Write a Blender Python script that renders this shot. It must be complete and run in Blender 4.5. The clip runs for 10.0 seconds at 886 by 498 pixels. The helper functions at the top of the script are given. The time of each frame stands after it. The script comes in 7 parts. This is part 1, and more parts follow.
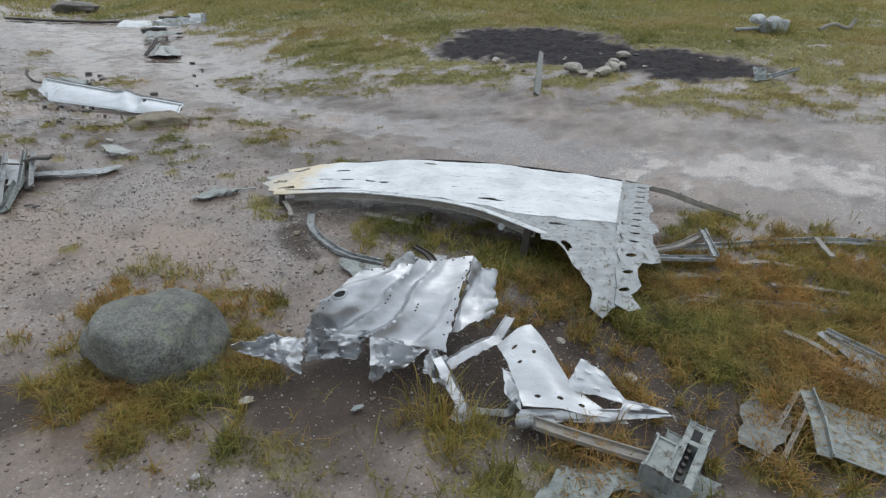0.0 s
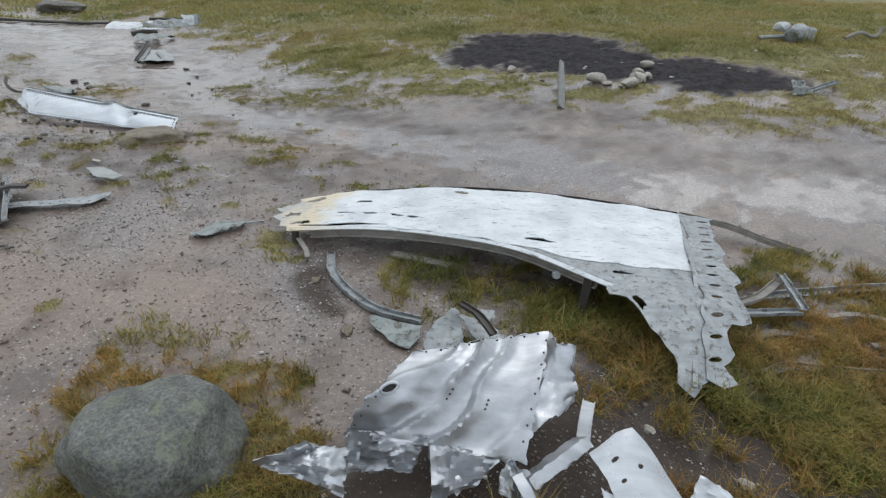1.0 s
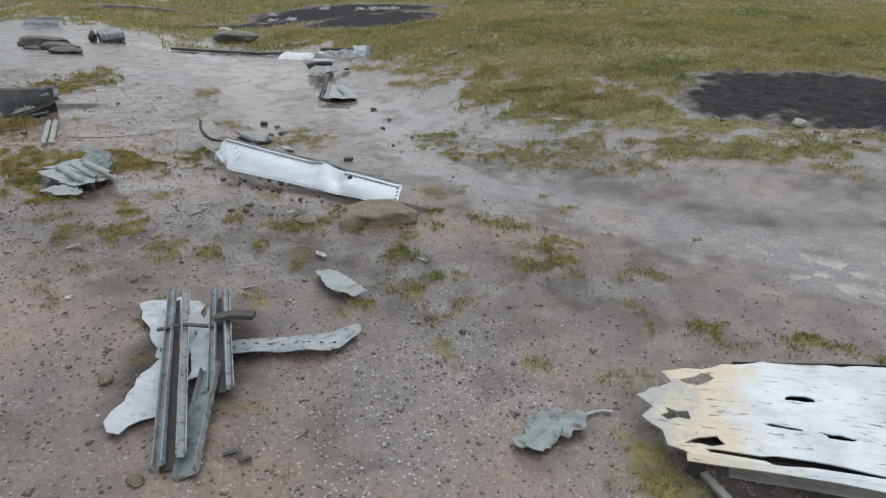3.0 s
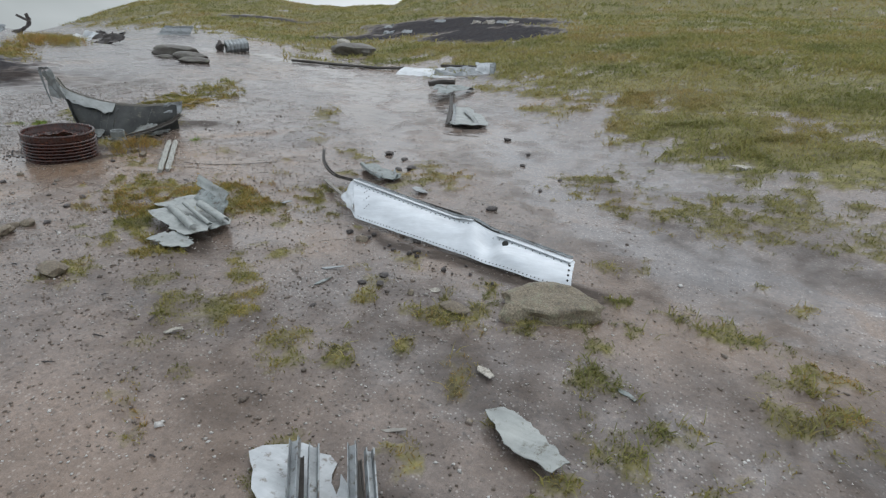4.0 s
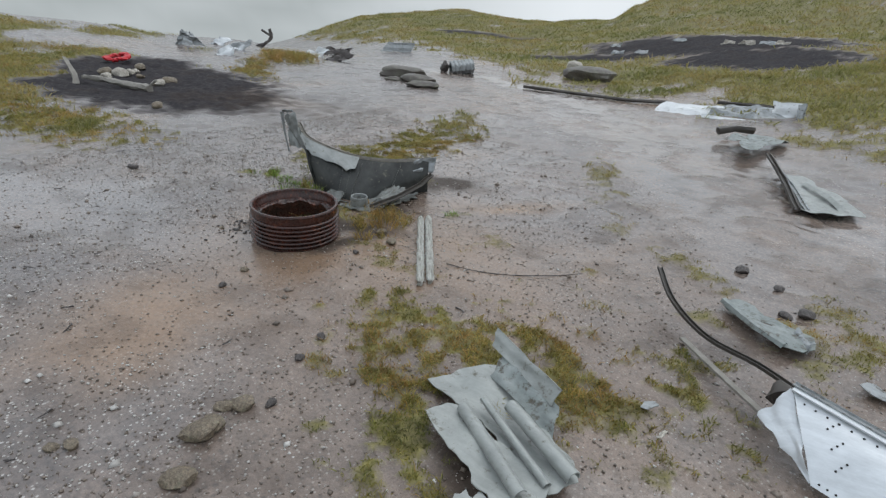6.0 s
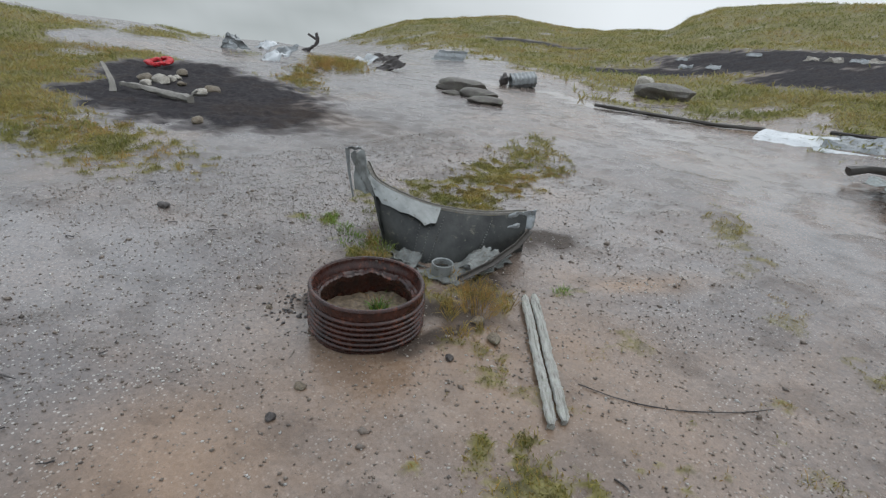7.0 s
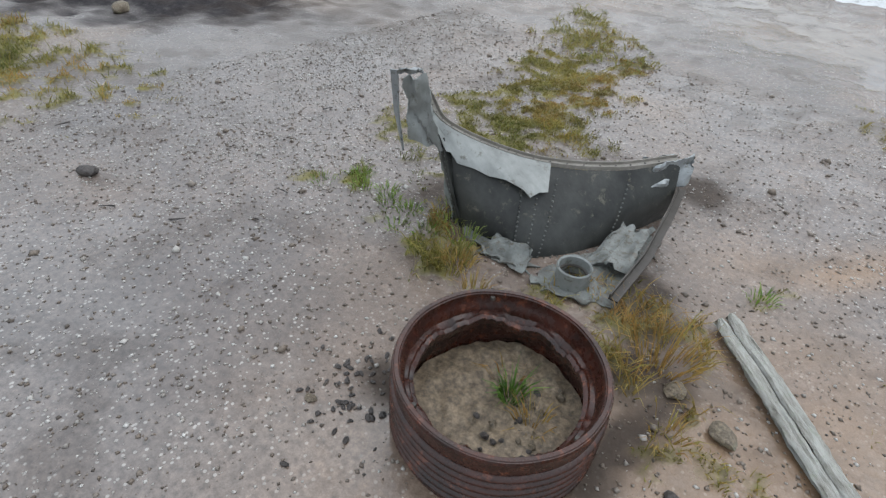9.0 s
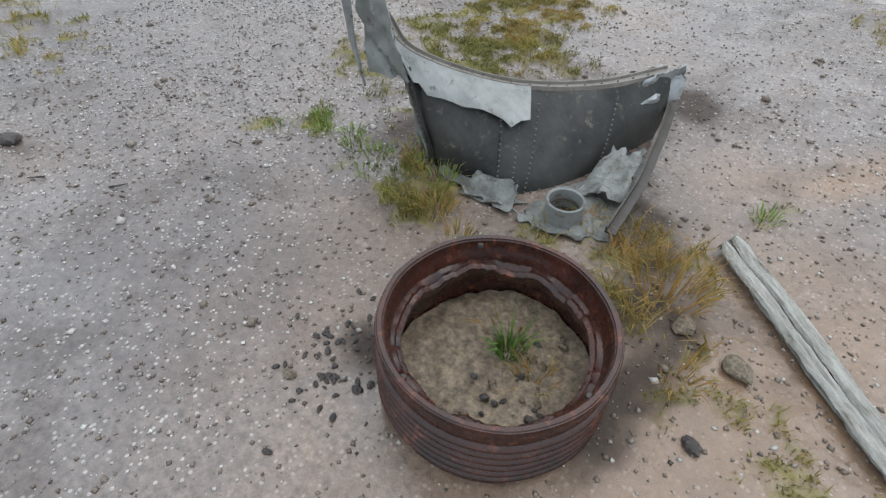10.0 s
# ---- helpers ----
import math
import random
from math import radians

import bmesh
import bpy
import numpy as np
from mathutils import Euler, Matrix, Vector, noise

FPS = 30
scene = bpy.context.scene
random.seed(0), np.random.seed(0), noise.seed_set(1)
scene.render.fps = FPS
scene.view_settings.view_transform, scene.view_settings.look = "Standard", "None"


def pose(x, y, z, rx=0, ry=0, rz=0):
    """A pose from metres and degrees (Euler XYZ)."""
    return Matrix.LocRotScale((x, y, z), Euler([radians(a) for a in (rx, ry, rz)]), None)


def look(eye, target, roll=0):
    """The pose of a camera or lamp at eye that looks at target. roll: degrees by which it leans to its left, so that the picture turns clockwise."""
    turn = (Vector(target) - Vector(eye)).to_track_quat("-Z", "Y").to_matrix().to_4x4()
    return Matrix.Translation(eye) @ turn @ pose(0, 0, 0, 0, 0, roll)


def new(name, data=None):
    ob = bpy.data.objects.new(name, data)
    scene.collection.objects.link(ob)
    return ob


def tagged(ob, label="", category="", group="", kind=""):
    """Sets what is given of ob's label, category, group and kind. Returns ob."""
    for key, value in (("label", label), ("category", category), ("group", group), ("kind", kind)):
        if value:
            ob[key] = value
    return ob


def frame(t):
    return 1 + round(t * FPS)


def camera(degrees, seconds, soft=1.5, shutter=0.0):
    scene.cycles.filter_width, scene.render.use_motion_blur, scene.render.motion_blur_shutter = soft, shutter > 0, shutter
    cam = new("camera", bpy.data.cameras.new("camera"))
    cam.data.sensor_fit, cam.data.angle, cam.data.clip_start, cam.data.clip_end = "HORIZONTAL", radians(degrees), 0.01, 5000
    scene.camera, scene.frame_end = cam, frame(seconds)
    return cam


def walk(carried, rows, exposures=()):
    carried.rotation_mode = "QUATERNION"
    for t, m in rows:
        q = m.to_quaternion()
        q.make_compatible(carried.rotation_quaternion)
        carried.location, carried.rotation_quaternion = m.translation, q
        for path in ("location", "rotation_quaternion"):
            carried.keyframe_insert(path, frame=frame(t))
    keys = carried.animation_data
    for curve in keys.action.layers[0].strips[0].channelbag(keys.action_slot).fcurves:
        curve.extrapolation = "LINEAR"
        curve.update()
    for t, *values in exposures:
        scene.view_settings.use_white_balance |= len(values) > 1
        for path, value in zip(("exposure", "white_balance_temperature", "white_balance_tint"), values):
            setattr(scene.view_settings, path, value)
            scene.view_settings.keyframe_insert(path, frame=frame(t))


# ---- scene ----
# ---------------------------------------------------------------- camera
cam = camera(79.2, 10.0, 1.3)
METRES, EYE, TILT, LEAN, TURN = 9.317, 1.5, 0.0, 0.0, 0.0
ROWS = [
    (0.0, 0.0, 0.0, 0.0, 1.88, -27.05, -3.69),
    (0.5, -0.0108, 0.0225, -0.0017, 1.15, -27.18, -3.89),
    (1.0, -0.034, 0.0595, 0.0009, 1.07, -26.93, -4.16),
    (1.5, -0.0754, 0.093, -0.0019, 1.95, -26.28, -4.61),
    (2.0, -0.1196, 0.1274, -0.003, 3.99, -25.87, -4.35),
    (2.5, -0.1621, 0.1731, -0.0083, 8.22, -25.55, -3.74),
    (4.0, -0.2914, 0.3165, -0.0083, 22.83, -25.03, -3.91),
    (4.5, -0.3444, 0.3511, -0.0087, 28.83, -24.77, -4.5),
    (5.0, -0.402, 0.3834, -0.0134, 33.01, -24.88, -4.16),
    (5.5, -0.457, 0.4147, -0.0125, 37.91, -25.09, -3.59),
    (6.0, -0.511, 0.4443, -0.009, 41.52, -25.13, -3.58),
    (7.5, -0.6745, 0.516, -0.0106, 46.16, -25.22, -4.87),
    (8.0, -0.7176, 0.5346, -0.0241, 46.06, -27.02, -4.64),
    (8.5, -0.7528, 0.546, -0.0319, 44.72, -32.82, -4.63),
    (9.0, -0.7734, 0.5583, -0.0322, 40.91, -37.8, -3.53),
    (9.5, -0.7825, 0.5688, -0.038, 38.14, -40.6, -2.13),
    (10.0, -0.7839, 0.5715, -0.0421, 35.86, -44.37, -1.05),
]
EXPOSURES = [(0.0, 0.04), (2.5, 0.02), (5.0, 0.03), (7.5, 0.10), (8.3, 0.22), (9.2, 0.38), (10.0, 0.46)]
walk(cam, [(t, pose(0, 0, EYE, TILT, LEAN, TURN) @ pose(METRES * x, METRES * y, METRES * z, 90 + pitch, roll, yaw)) for t, x, y, z, yaw, pitch, roll in ROWS], EXPOSURES)

# ---------------------------------------------------------------- light: low cloud over a moor
world = bpy.data.worlds.new("overcast")
scene.world = world
world.use_nodes = True
wn, wl = world.node_tree.nodes, world.node_tree.links
wn.clear()
sky = wn.new("ShaderNodeTexSky")
sky.sky_type, sky.sun_disc = "NISHITA", False
sky.sun_elevation, sky.sun_rotation = radians(50), radians(-35)
sky.air_density, sky.dust_density = 1.0, 6.0
hue = wn.new("ShaderNodeHueSaturation")
hue.inputs["Saturation"].default_value = 0.22
wl.new(sky.outputs["Color"], hue.inputs["Color"])
cloud = wn.new("ShaderNodeMixRGB")
cloud.inputs["Fac"].default_value = 0.85
wl.new(hue.outputs["Color"], cloud.inputs["Color1"])
# low cloud is brighter overhead than at the horizon
wtc, wsep, wgrad = wn.new("ShaderNodeTexCoord"), wn.new("ShaderNodeSeparateXYZ"), wn.new("ShaderNodeValToRGB")
wl.new(wtc.outputs["Generated"], wsep.inputs["Vector"])
wl.new(wsep.outputs["Z"], wgrad.inputs["Fac"])
wgrad.color_ramp.elements[0].position, wgrad.color_ramp.elements[0].color = 0.0, (8.8, 9.7, 10.6, 1)
wgrad.color_ramp.elements[1].position, wgrad.color_ramp.elements[1].color = 0.9, (12.2, 13.6, 15.2, 1)
wl.new(wgrad.outputs["Color"], cloud.inputs["Color2"])
wbg = wn.new("ShaderNodeBackground")
wbg.inputs["Strength"].default_value = 0.09
wl.new(cloud.outputs["Color"], wbg.inputs["Color"])
wout = wn.new("ShaderNodeOutputWorld")
wl.new(wbg.outputs["Background"], wout.inputs["Surface"])

sun = new("sun", bpy.data.lights.new("sun", "SUN"))
sun.data.energy, sun.data.angle, sun.data.color = 0.7, radians(50), (1.0, 0.98, 0.95)
sun.matrix_world = look((6, 10, 20), (0, 0, 0))


# ---------------------------------------------------------------- materials
def material(name):
    m = bpy.data.materials.new(name)
    m.use_nodes = True
    n, l = m.node_tree.nodes, m.node_tree.links
    return m, n, l, n["Principled BSDF"]


def tex_noise(n, l, scale, detail=6.0, rough=0.6, stretch=None, coord="Object"):
    tc = n.new("ShaderNodeTexCoord")
    nt = n.new("ShaderNodeTexNoise")
    nt.inputs["Scale"].default_value, nt.inputs["Detail"].default_value, nt.inputs["Roughness"].default_value = scale, detail, rough
    if stretch:
        mp = n.new("ShaderNodeMapping")
        mp.inputs["Scale"].default_value = stretch
        l.new(tc.outputs[coord], mp.inputs["Vector"])
        l.new(mp.outputs["Vector"], nt.inputs["Vector"])
    else:
        l.new(tc.outputs[coord], nt.inputs["Vector"])
    return nt.outputs["Fac"]


def ramp(n, l, fac, stops):
    r = n.new("ShaderNodeValToRGB")
    e = r.color_ramp.elements
    while len(e) < len(stops):
        e.new(0.5)
    for el, (p, c) in zip(e, stops):
        el.position = p
        el.color = (*c, 1) if len(c) == 3 else c
    l.new(fac, r.inputs["Fac"])
    return r.outputs["Color"]


def grey(v):
    return (v, v, v)


def mix(n, l, fac, a, b, mode="MIX"):
    m = n.new("ShaderNodeMixRGB")
    m.blend_type = mode
    for sock, v in (("Fac", fac), ("Color1", a), ("Color2", b)):
        if isinstance(v, (int, float)):
            m.inputs[sock].default_value = v
        elif isinstance(v, tuple):
            m.inputs[sock].default_value = (*v, 1)
        else:
            l.new(v, m.inputs[sock])
    return m.outputs["Color"]


def bump(n, l, bsdf, height, strength, distance, prev=None):
    b = n.new("ShaderNodeBump")
    b.inputs["Strength"].default_value, b.inputs["Distance"].default_value = strength, distance
    l.new(height, b.inputs["Height"])
    if prev is not None:
        l.new(prev, b.inputs["Normal"])
    l.new(b.outputs["Normal"], bsdf.inputs["Normal"])
    return b.outputs["Normal"]


def metal(name, c1, c2, stain, metallic, rough, stain_at=0.62, scale=9.0, fine=90.0, dent=0.004, spec=0.5):
    """Weathered sheet metal: two tones, dirt stains, fine pitting and shallow dents."""
    m, n, l, b = material(name)
    base = ramp(n, l, tex_noise(n, l, scale, 8, 0.65), [(0.3, c1), (0.7, c2)])
    spots = ramp(n, l, tex_noise(n, l, scale * 2.7, 9, 0.72), [(stain_at, grey(0)), (stain_at + 0.1, grey(1))])
    col = mix(n, l, spots, base, stain)
    streak = ramp(n, l, tex_noise(n, l, 4, 6, 0.7, (1, 6, 1)), [(0.35, grey(0.72)), (0.65, grey(1.0))])
    col = mix(n, l, 0.8, col, streak, "MULTIPLY")
    l.new(col, b.inputs["Base Color"])
    b.inputs["Metallic"].default_value = metallic
    b.inputs["Specular IOR Level"].default_value = spec
    l.new(ramp(n, l, tex_noise(n, l, scale * 4, 6), [(0.3, grey(max(rough - 0.14, 0.05))), (0.7, grey(rough + 0.16))]), b.inputs["Roughness"])
    p = bump(n, l, b, tex_noise(n, l, fine, 5), 0.25, 0.002)
    bump(n, l, b, tex_noise(n, l, 14, 3), 0.35, dent, p)
    return m


M_SILVER = metal("silver_aluminium", (0.56, 0.57, 0.59), (0.44, 0.45, 0.465), (0.26, 0.24, 0.20), 0.85, 0.40, 0.66, 5, 120, 0.003)


def white_paint(name, worn=False):
    """Chalky white paint on alloy: flaked specks drawn out along the panel, grey wear; worn: one end stained cream and stripped bare."""
    m, n, l, b = material(name)
    base = ramp(n, l, tex_noise(n, l, 3.5, 8, 0.65), [(0.30, (0.42, 0.44, 0.455)), (0.50, (0.57, 0.59, 0.60)), (0.70, (0.68, 0.695, 0.70))])
    wear = ramp(n, l, tex_noise(n, l, 5.0, 9, 0.72, (1, 2.2, 1)), [(0.51, grey(0)), (0.64, grey(0.7))])
    col = mix(n, l, wear, base, (0.42, 0.44, 0.45))
    if worn:
        tc, sep = n.new("ShaderNodeTexCoord"), n.new("ShaderNodeSeparateXYZ")
        l.new(tc.outputs["Object"], sep.inputs["Vector"])
        wander = n.new("ShaderNodeMath")
        wander.operation = "MULTIPLY_ADD"
        wander.inputs[1].default_value = 0.9
        l.new(tex_noise(n, l, 4.5, 8, 0.7), wander.inputs[0])
        l.new(sep.outputs["X"], wander.inputs[2])
        col = mix(n, l, ramp(n, l, ramp_shift(n, l, wander.outputs[0], 1.6), [(0.80, grey(0.85)), (1.0, grey(0))]), col, (0.56, 0.46, 0.30))
        col = mix(n, l, ramp(n, l, ramp_shift(n, l, wander.outputs[0], 1.6), [(0.58, grey(0.95)), (0.72, grey(0))]), col, (0.34, 0.335, 0.32))
    speck = ramp(n, l, tex_noise(n, l, 22, 8, 0.75, (0.5, 2.4, 1)), [(0.575, grey(0)), (0.64, grey(0.95))])
    col = mix(n, l, speck, col, (0.11, 0.105, 0.095))
    blot = ramp(n, l, tex_noise(n, l, 9, 9, 0.8, (0.6, 1.8, 1)), [(0.595, grey(0)), (0.645, grey(0.9))])
    col = mix(n, l, blot, col, (0.20, 0.20, 0.195))
    l.new(col, b.inputs["Base Color"])
    b.inputs["Roughness"].default_value = 0.45
    p = bump(n, l, b, speck, 0.3, 0.002)
    bump(n, l, b, tex_noise(n, l, 12, 4), 0.3, 0.005, p)
    return m


def ramp_shift(n, l, value, offset):
    k = n.new("ShaderNodeMath")
    k.operation = "ADD"
    k.inputs[1].default_value = offset
    l.new(value, k.inputs[0])
    return k.outputs[0]


M_WHITE = white_paint("white_paint")
M_FLAP = white_paint("flap_paint", True)
M_LEAF = metal("polished_panel", (0.70, 0.725, 0.745), (0.60, 0.63, 0.655), (0.40, 0.42, 0.435), 0.2, 0.42, 0.70, 3, 60, 0.006)
M_PLATE = metal("satin_skin_plate", (0.62, 0.635, 0.65), (0.50, 0.515, 0.53), (0.28, 0.27, 0.25), 0.6, 0.36, 0.66, 5, 90, 0.006)
M_PALE = metal("pale_torn_skin", (0.52, 0.54, 0.55), (0.40, 0.42, 0.43), (0.20, 0.18, 0.15), 0.2, 0.45, 0.56)
M_GREY = metal("dull_alloy", (0.36, 0.38, 0.385), (0.22, 0.235, 0.24), (0.095, 0.082, 0.066), 0.3, 0.48, 0.53)
M_GREEN = metal("primer_grey_green", (0.29, 0.315, 0.305), (0.165, 0.19, 0.183), (0.085, 0.076, 0.058), 0.15, 0.5, 0.52)
M_DIRTY = metal("dirty_alloy", (0.21, 0.225, 0.215), (0.10, 0.10, 0.09), (0.10, 0.085, 0.065), 0.15, 0.5, 0.52, 22)
M_CHAR = metal("charred_sheet", (0.014, 0.015, 0.0145), (0.060, 0.062, 0.058), (0.125, 0.118, 0.092), 0.0, 0.42, 0.57, 7, 90, 0.006, 0.3)
M_RIBBED = metal("pale_grey_green_skin", (0.37, 0.385, 0.365), (0.245, 0.26, 0.248), (0.12, 0.11, 0.085), 0.2, 0.42, 0.57, 7)
M_PEEL = metal("peeled_alloy", (0.31, 0.325, 0.315), (0.205, 0.215, 0.208), (0.11, 0.105, 0.085), 0.2, 0.45, 0.56, 8)
M_RUST = metal("rusted_steel", (0.066, 0.020, 0.013), (0.012, 0.007, 0.006), (0.165, 0.055, 0.030), 0.0, 0.27, 0.56, 11, 140, 0.006, 0.45)
M_DARK = metal("dark_oxide", (0.045, 0.04, 0.036), (0.075, 0.065, 0.055), (0.13, 0.11, 0.09), 0.2, 0.55)
M_WOOD = metal("weathered_grey_timber", (0.30, 0.28, 0.25), (0.19, 0.175, 0.15), (0.10, 0.09, 0.07), 0.0, 0.7, 0.6, 12)


def plank_wood():
    """Grey split timber: grain drawn out along the board, dark checks, pale lichen."""
    m, n, l, b = material("split_grey_timber")
    tc, turn, draw = n.new("ShaderNodeTexCoord"), n.new("ShaderNodeMapping"), n.new("ShaderNodeMapping")
    turn.inputs["Rotation"].default_value = (0, 0, radians(46.5))
    draw.inputs["Scale"].default_value = (2.2, 11.0, 4.0)
    l.new(tc.outputs["Object"], turn.inputs["Vector"])
    l.new(turn.outputs["Vector"], draw.inputs["Vector"])
    grain = n.new("ShaderNodeTexNoise")
    grain.inputs["Scale"].default_value, grain.inputs["Detail"].default_value, grain.inputs["Roughness"].default_value = 6, 9, 0.72
    l.new(draw.outputs["Vector"], grain.inputs["Vector"])
    col = ramp(n, l, grain.outputs["Fac"], [(0.30, (0.07, 0.062, 0.05)), (0.42, (0.25, 0.24, 0.21)), (0.56, (0.36, 0.355, 0.325)), (0.75, (0.46, 0.46, 0.43))])
    lichen = ramp(n, l, tex_noise(n, l, 30, 6, 0.7), [(0.56, grey(0)), (0.64, grey(0.7))])
    l.new(mix(n, l, lichen, col, (0.27, 0.29, 0.23)), b.inputs["Base Color"])
    b.inputs["Roughness"].default_value = 0.6
    bump(n, l, b, grain.outputs["Fac"], 0.9, 0.012)
    return m


M_PLANK = plank_wood()
# near-black colour for the shade in holes and under the flap skin
M_BLACK = metal("hole_shade", (0.012, 0.012, 0.011), (0.02, 0.019, 0.017), (0.03, 0.028, 0.024), 0.0, 0.8)
M_RED = metal("red_paper_wreath", (0.60, 0.02, 0.03), (0.42, 0.015, 0.02), (0.25, 0.01, 0.012), 0.0, 0.5)


def stone(name, c1, c2, c3, scale=7.0, moss=0.0):
    m, n, l, b = material(name)
    base = ramp(n, l, tex_noise(n, l, scale, 9, 0.68), [(0.3, c1), (0.5, c2), (0.72, c3)])
    speck = ramp(n, l, tex_noise(n, l, scale * 11, 4, 0.7), [(0.36, grey(0.42)), (0.50, grey(0.9)), (0.64, grey(1.5))])
    col = mix(n, l, 0.9, base, speck, "MULTIPLY")
    if moss:
        lich = ramp(n, l, tex_noise(n, l, scale * 2.2, 8, 0.75), [(0.52, grey(0)), (0.66, grey(moss))])
        col = mix(n, l, lich, col, (0.17, 0.19, 0.12))
    l.new(col, b.inputs["Base Color"])
    b.inputs["Roughness"].default_value = 0.55
    p = bump(n, l, b, tex_noise(n, l, scale * 9, 6, 0.7), 0.9, 0.006)
    bump(n, l, b, tex_noise(n, l, scale * 2, 6, 0.6), 0.8, 0.018, p)
    return m


M_BOULDER = stone("gritstone_boulder", (0.060, 0.061, 0.054), (0.115, 0.116, 0.105), (0.20, 0.20, 0.185), 8, 0.85)
M_STONE = stone("pale_gritstone", (0.26, 0.24, 0.20), (0.36, 0.33, 0.28), (0.45, 0.42, 0.37), 9)
M_TAN = stone("tan_gritstone", (0.105, 0.082, 0.056), (0.165, 0.130, 0.090), (0.25, 0.205, 0.15), 11, 0.45)
M_SLAB = stone("tan_slab", (0.105, 0.084, 0.056), (0.175, 0.142, 0.095), (0.24, 0.20, 0.14), 9, 0.6)
M_HUMMOCK = stone("peaty_stone", (0.06, 0.052, 0.045), (0.10, 0.088, 0.075), (0.15, 0.135, 0.115), 6, 0.5)
M_CLOD = stone("dark_cinder", (0.035, 0.03, 0.028), (0.06, 0.05, 0.046), (0.09, 0.075, 0.065), 14)


def make_ground_material():
    """Wet gritty mud, peat, moss and running water, mixed by the sheet's own masks."""
    m, n, l, b = material("moor_ground")

    def raw(name):
        a = n.new("ShaderNodeAttribute")
        a.attribute_name = name
        return a.outputs["Fac"]

    big = tex_noise(n, l, 0.9, 8, 0.62)
    mid = tex_noise(n, l, 5.5, 9, 0.68)
    fine = tex_noise(n, l, 42, 7, 0.72)
    frayed = {}

    def attr(name):
        # borders fray into grains and tufts instead of fading
        if name not in frayed:
            k = n.new("ShaderNodeMath")
            k.operation = "MULTIPLY_ADD"
            k.inputs[1].default_value = 1.3
            l.new(tex_noise(n, l, 26 if name == "grass" else 17, 6, 0.72), k.inputs[0])
            l.new(raw(name), k.inputs[2])
            frayed[name] = ramp(n, l, ramp_shift(n, l, k.outputs[0], -0.65), [(0.18, grey(0)), (0.86, grey(1))] if name == "wet" else [(0.24, grey(0)), (0.72, grey(1))])
        return frayed[name] if name in ("grass", "wet") else raw(name)

    mud = ramp(n, l, big, [(0.30, (0.122, 0.095, 0.081)), (0.46, (0.158, 0.122, 0.101)), (0.58, (0.184, 0.140, 0.113)), (0.70, (0.215, 0.160, 0.126))])
    mud = mix(n, l, 0.75, mud, ramp(n, l, mid, [(0.30, grey(0.45)), (0.42, grey(0.88)), (0.56, grey(1.0)), (0.72, grey(1.22))]), "MULTIPLY")
    mud = mix(n, l, 0.8, mud, ramp(n, l, tex_noise(n, l, 2.3, 7, 0.7), [(0.34, (0.58, 0.55, 0.52)), (0.47, (0.90, 0.88, 0.86)), (0.60, (1.04, 1.02, 1.0)), (0.72, (1.18, 1.12, 1.05))]), "MULTIPLY")
    mud = mix(n, l, 0.85, mud, ramp(n, l, tex_noise(n, l, 190, 3, 0.8), [(0.30, grey(0.55)), (0.50, grey(1.0)), (0.70, grey(1.4))]), "MULTIPLY")
    gmask = ramp(n, l, attr("gravel"), [(0.0, grey(0.5)), (0.7, grey(0.95))])
    mud = mix(n, l, gmask, mud, ramp(n, l, fine, [(0.32, grey(0.42)), (0.50, grey(0.95)), (0.68, grey(1.45))]), "MULTIPLY")
    # pale quartz grit and dark crumbs
    tc = n.new("ShaderNodeTexCoord")
    grit = []
    for scale in (75, 38):
        v = n.new("ShaderNodeTexVoronoi")
        v.inputs["Scale"].default_value = scale
        l.new(tc.outputs["Object"], v.inputs["Vector"])
        grit.append(v)
    sep = n.new("ShaderNodeSeparateColor")
    l.new(grit[0].outputs["Color"], sep.inputs["Color"])
    chip = ramp(n, l, sep.outputs["Red"], [(0.80, grey(0)), (0.84, grey(1))])
    core = ramp(n, l, grit[0].outputs["Distance"], [(0.30, grey(1)), (0.42, grey(0))])
    white = mix(n, l, 1.0, chip, core, "MULTIPLY")
    white = mix(n, l, 1.0, white, ramp(n, l, attr("gravel"), [(0.0, grey(0.30)), (0.7, grey(1.0))]), "MULTIPLY")
    mud = mix(n, l, white, mud, (0.50, 0.47, 0.43))
    sep2 = n.new("ShaderNodeSeparateColor")
    l.new(grit[1].outputs["Color"], sep2.inputs["Color"])
    crumb = mix(n, l, 1.0, ramp(n, l, sep2.outputs["Green"], [(0.82, grey(0)), (0.86, grey(0.5))]), ramp(n, l, grit[1].outputs["Distance"], [(0.25, grey(1)), (0.45, grey(0))]), "MULTIPLY")
    mud = mix(n, l, crumb, mud, (0.045, 0.037, 0.033))
    gravel = mix(n, l, 0.5, mud, (0.142, 0.137, 0.141))
    col = mix(n, l, attr("gravel"), mud, gravel)
    rust = mix(n, l, 0.62, mud, (0.27, 0.158, 0.078))
    col = mix(n, l, attr("rust"), col, rust)
    peat = ramp(n, l, tex_noise(n, l, 14, 9, 0.75), [(0.3, (0.014, 0.013, 0.015)), (0.55, (0.040, 0.037, 0.039)), (0.75, (0.095, 0.087, 0.084))])
    col = mix(n, l, attr("peat"), col, peat)
    moss = ramp(n, l, tex_noise(n, l, 9, 9, 0.72), [(0.32, (0.040, 0.034, 0.018)), (0.45, (0.125, 0.108, 0.036)), (0.60, (0.205, 0.180, 0.055)), (0.76, (0.23, 0.165, 0.075))])
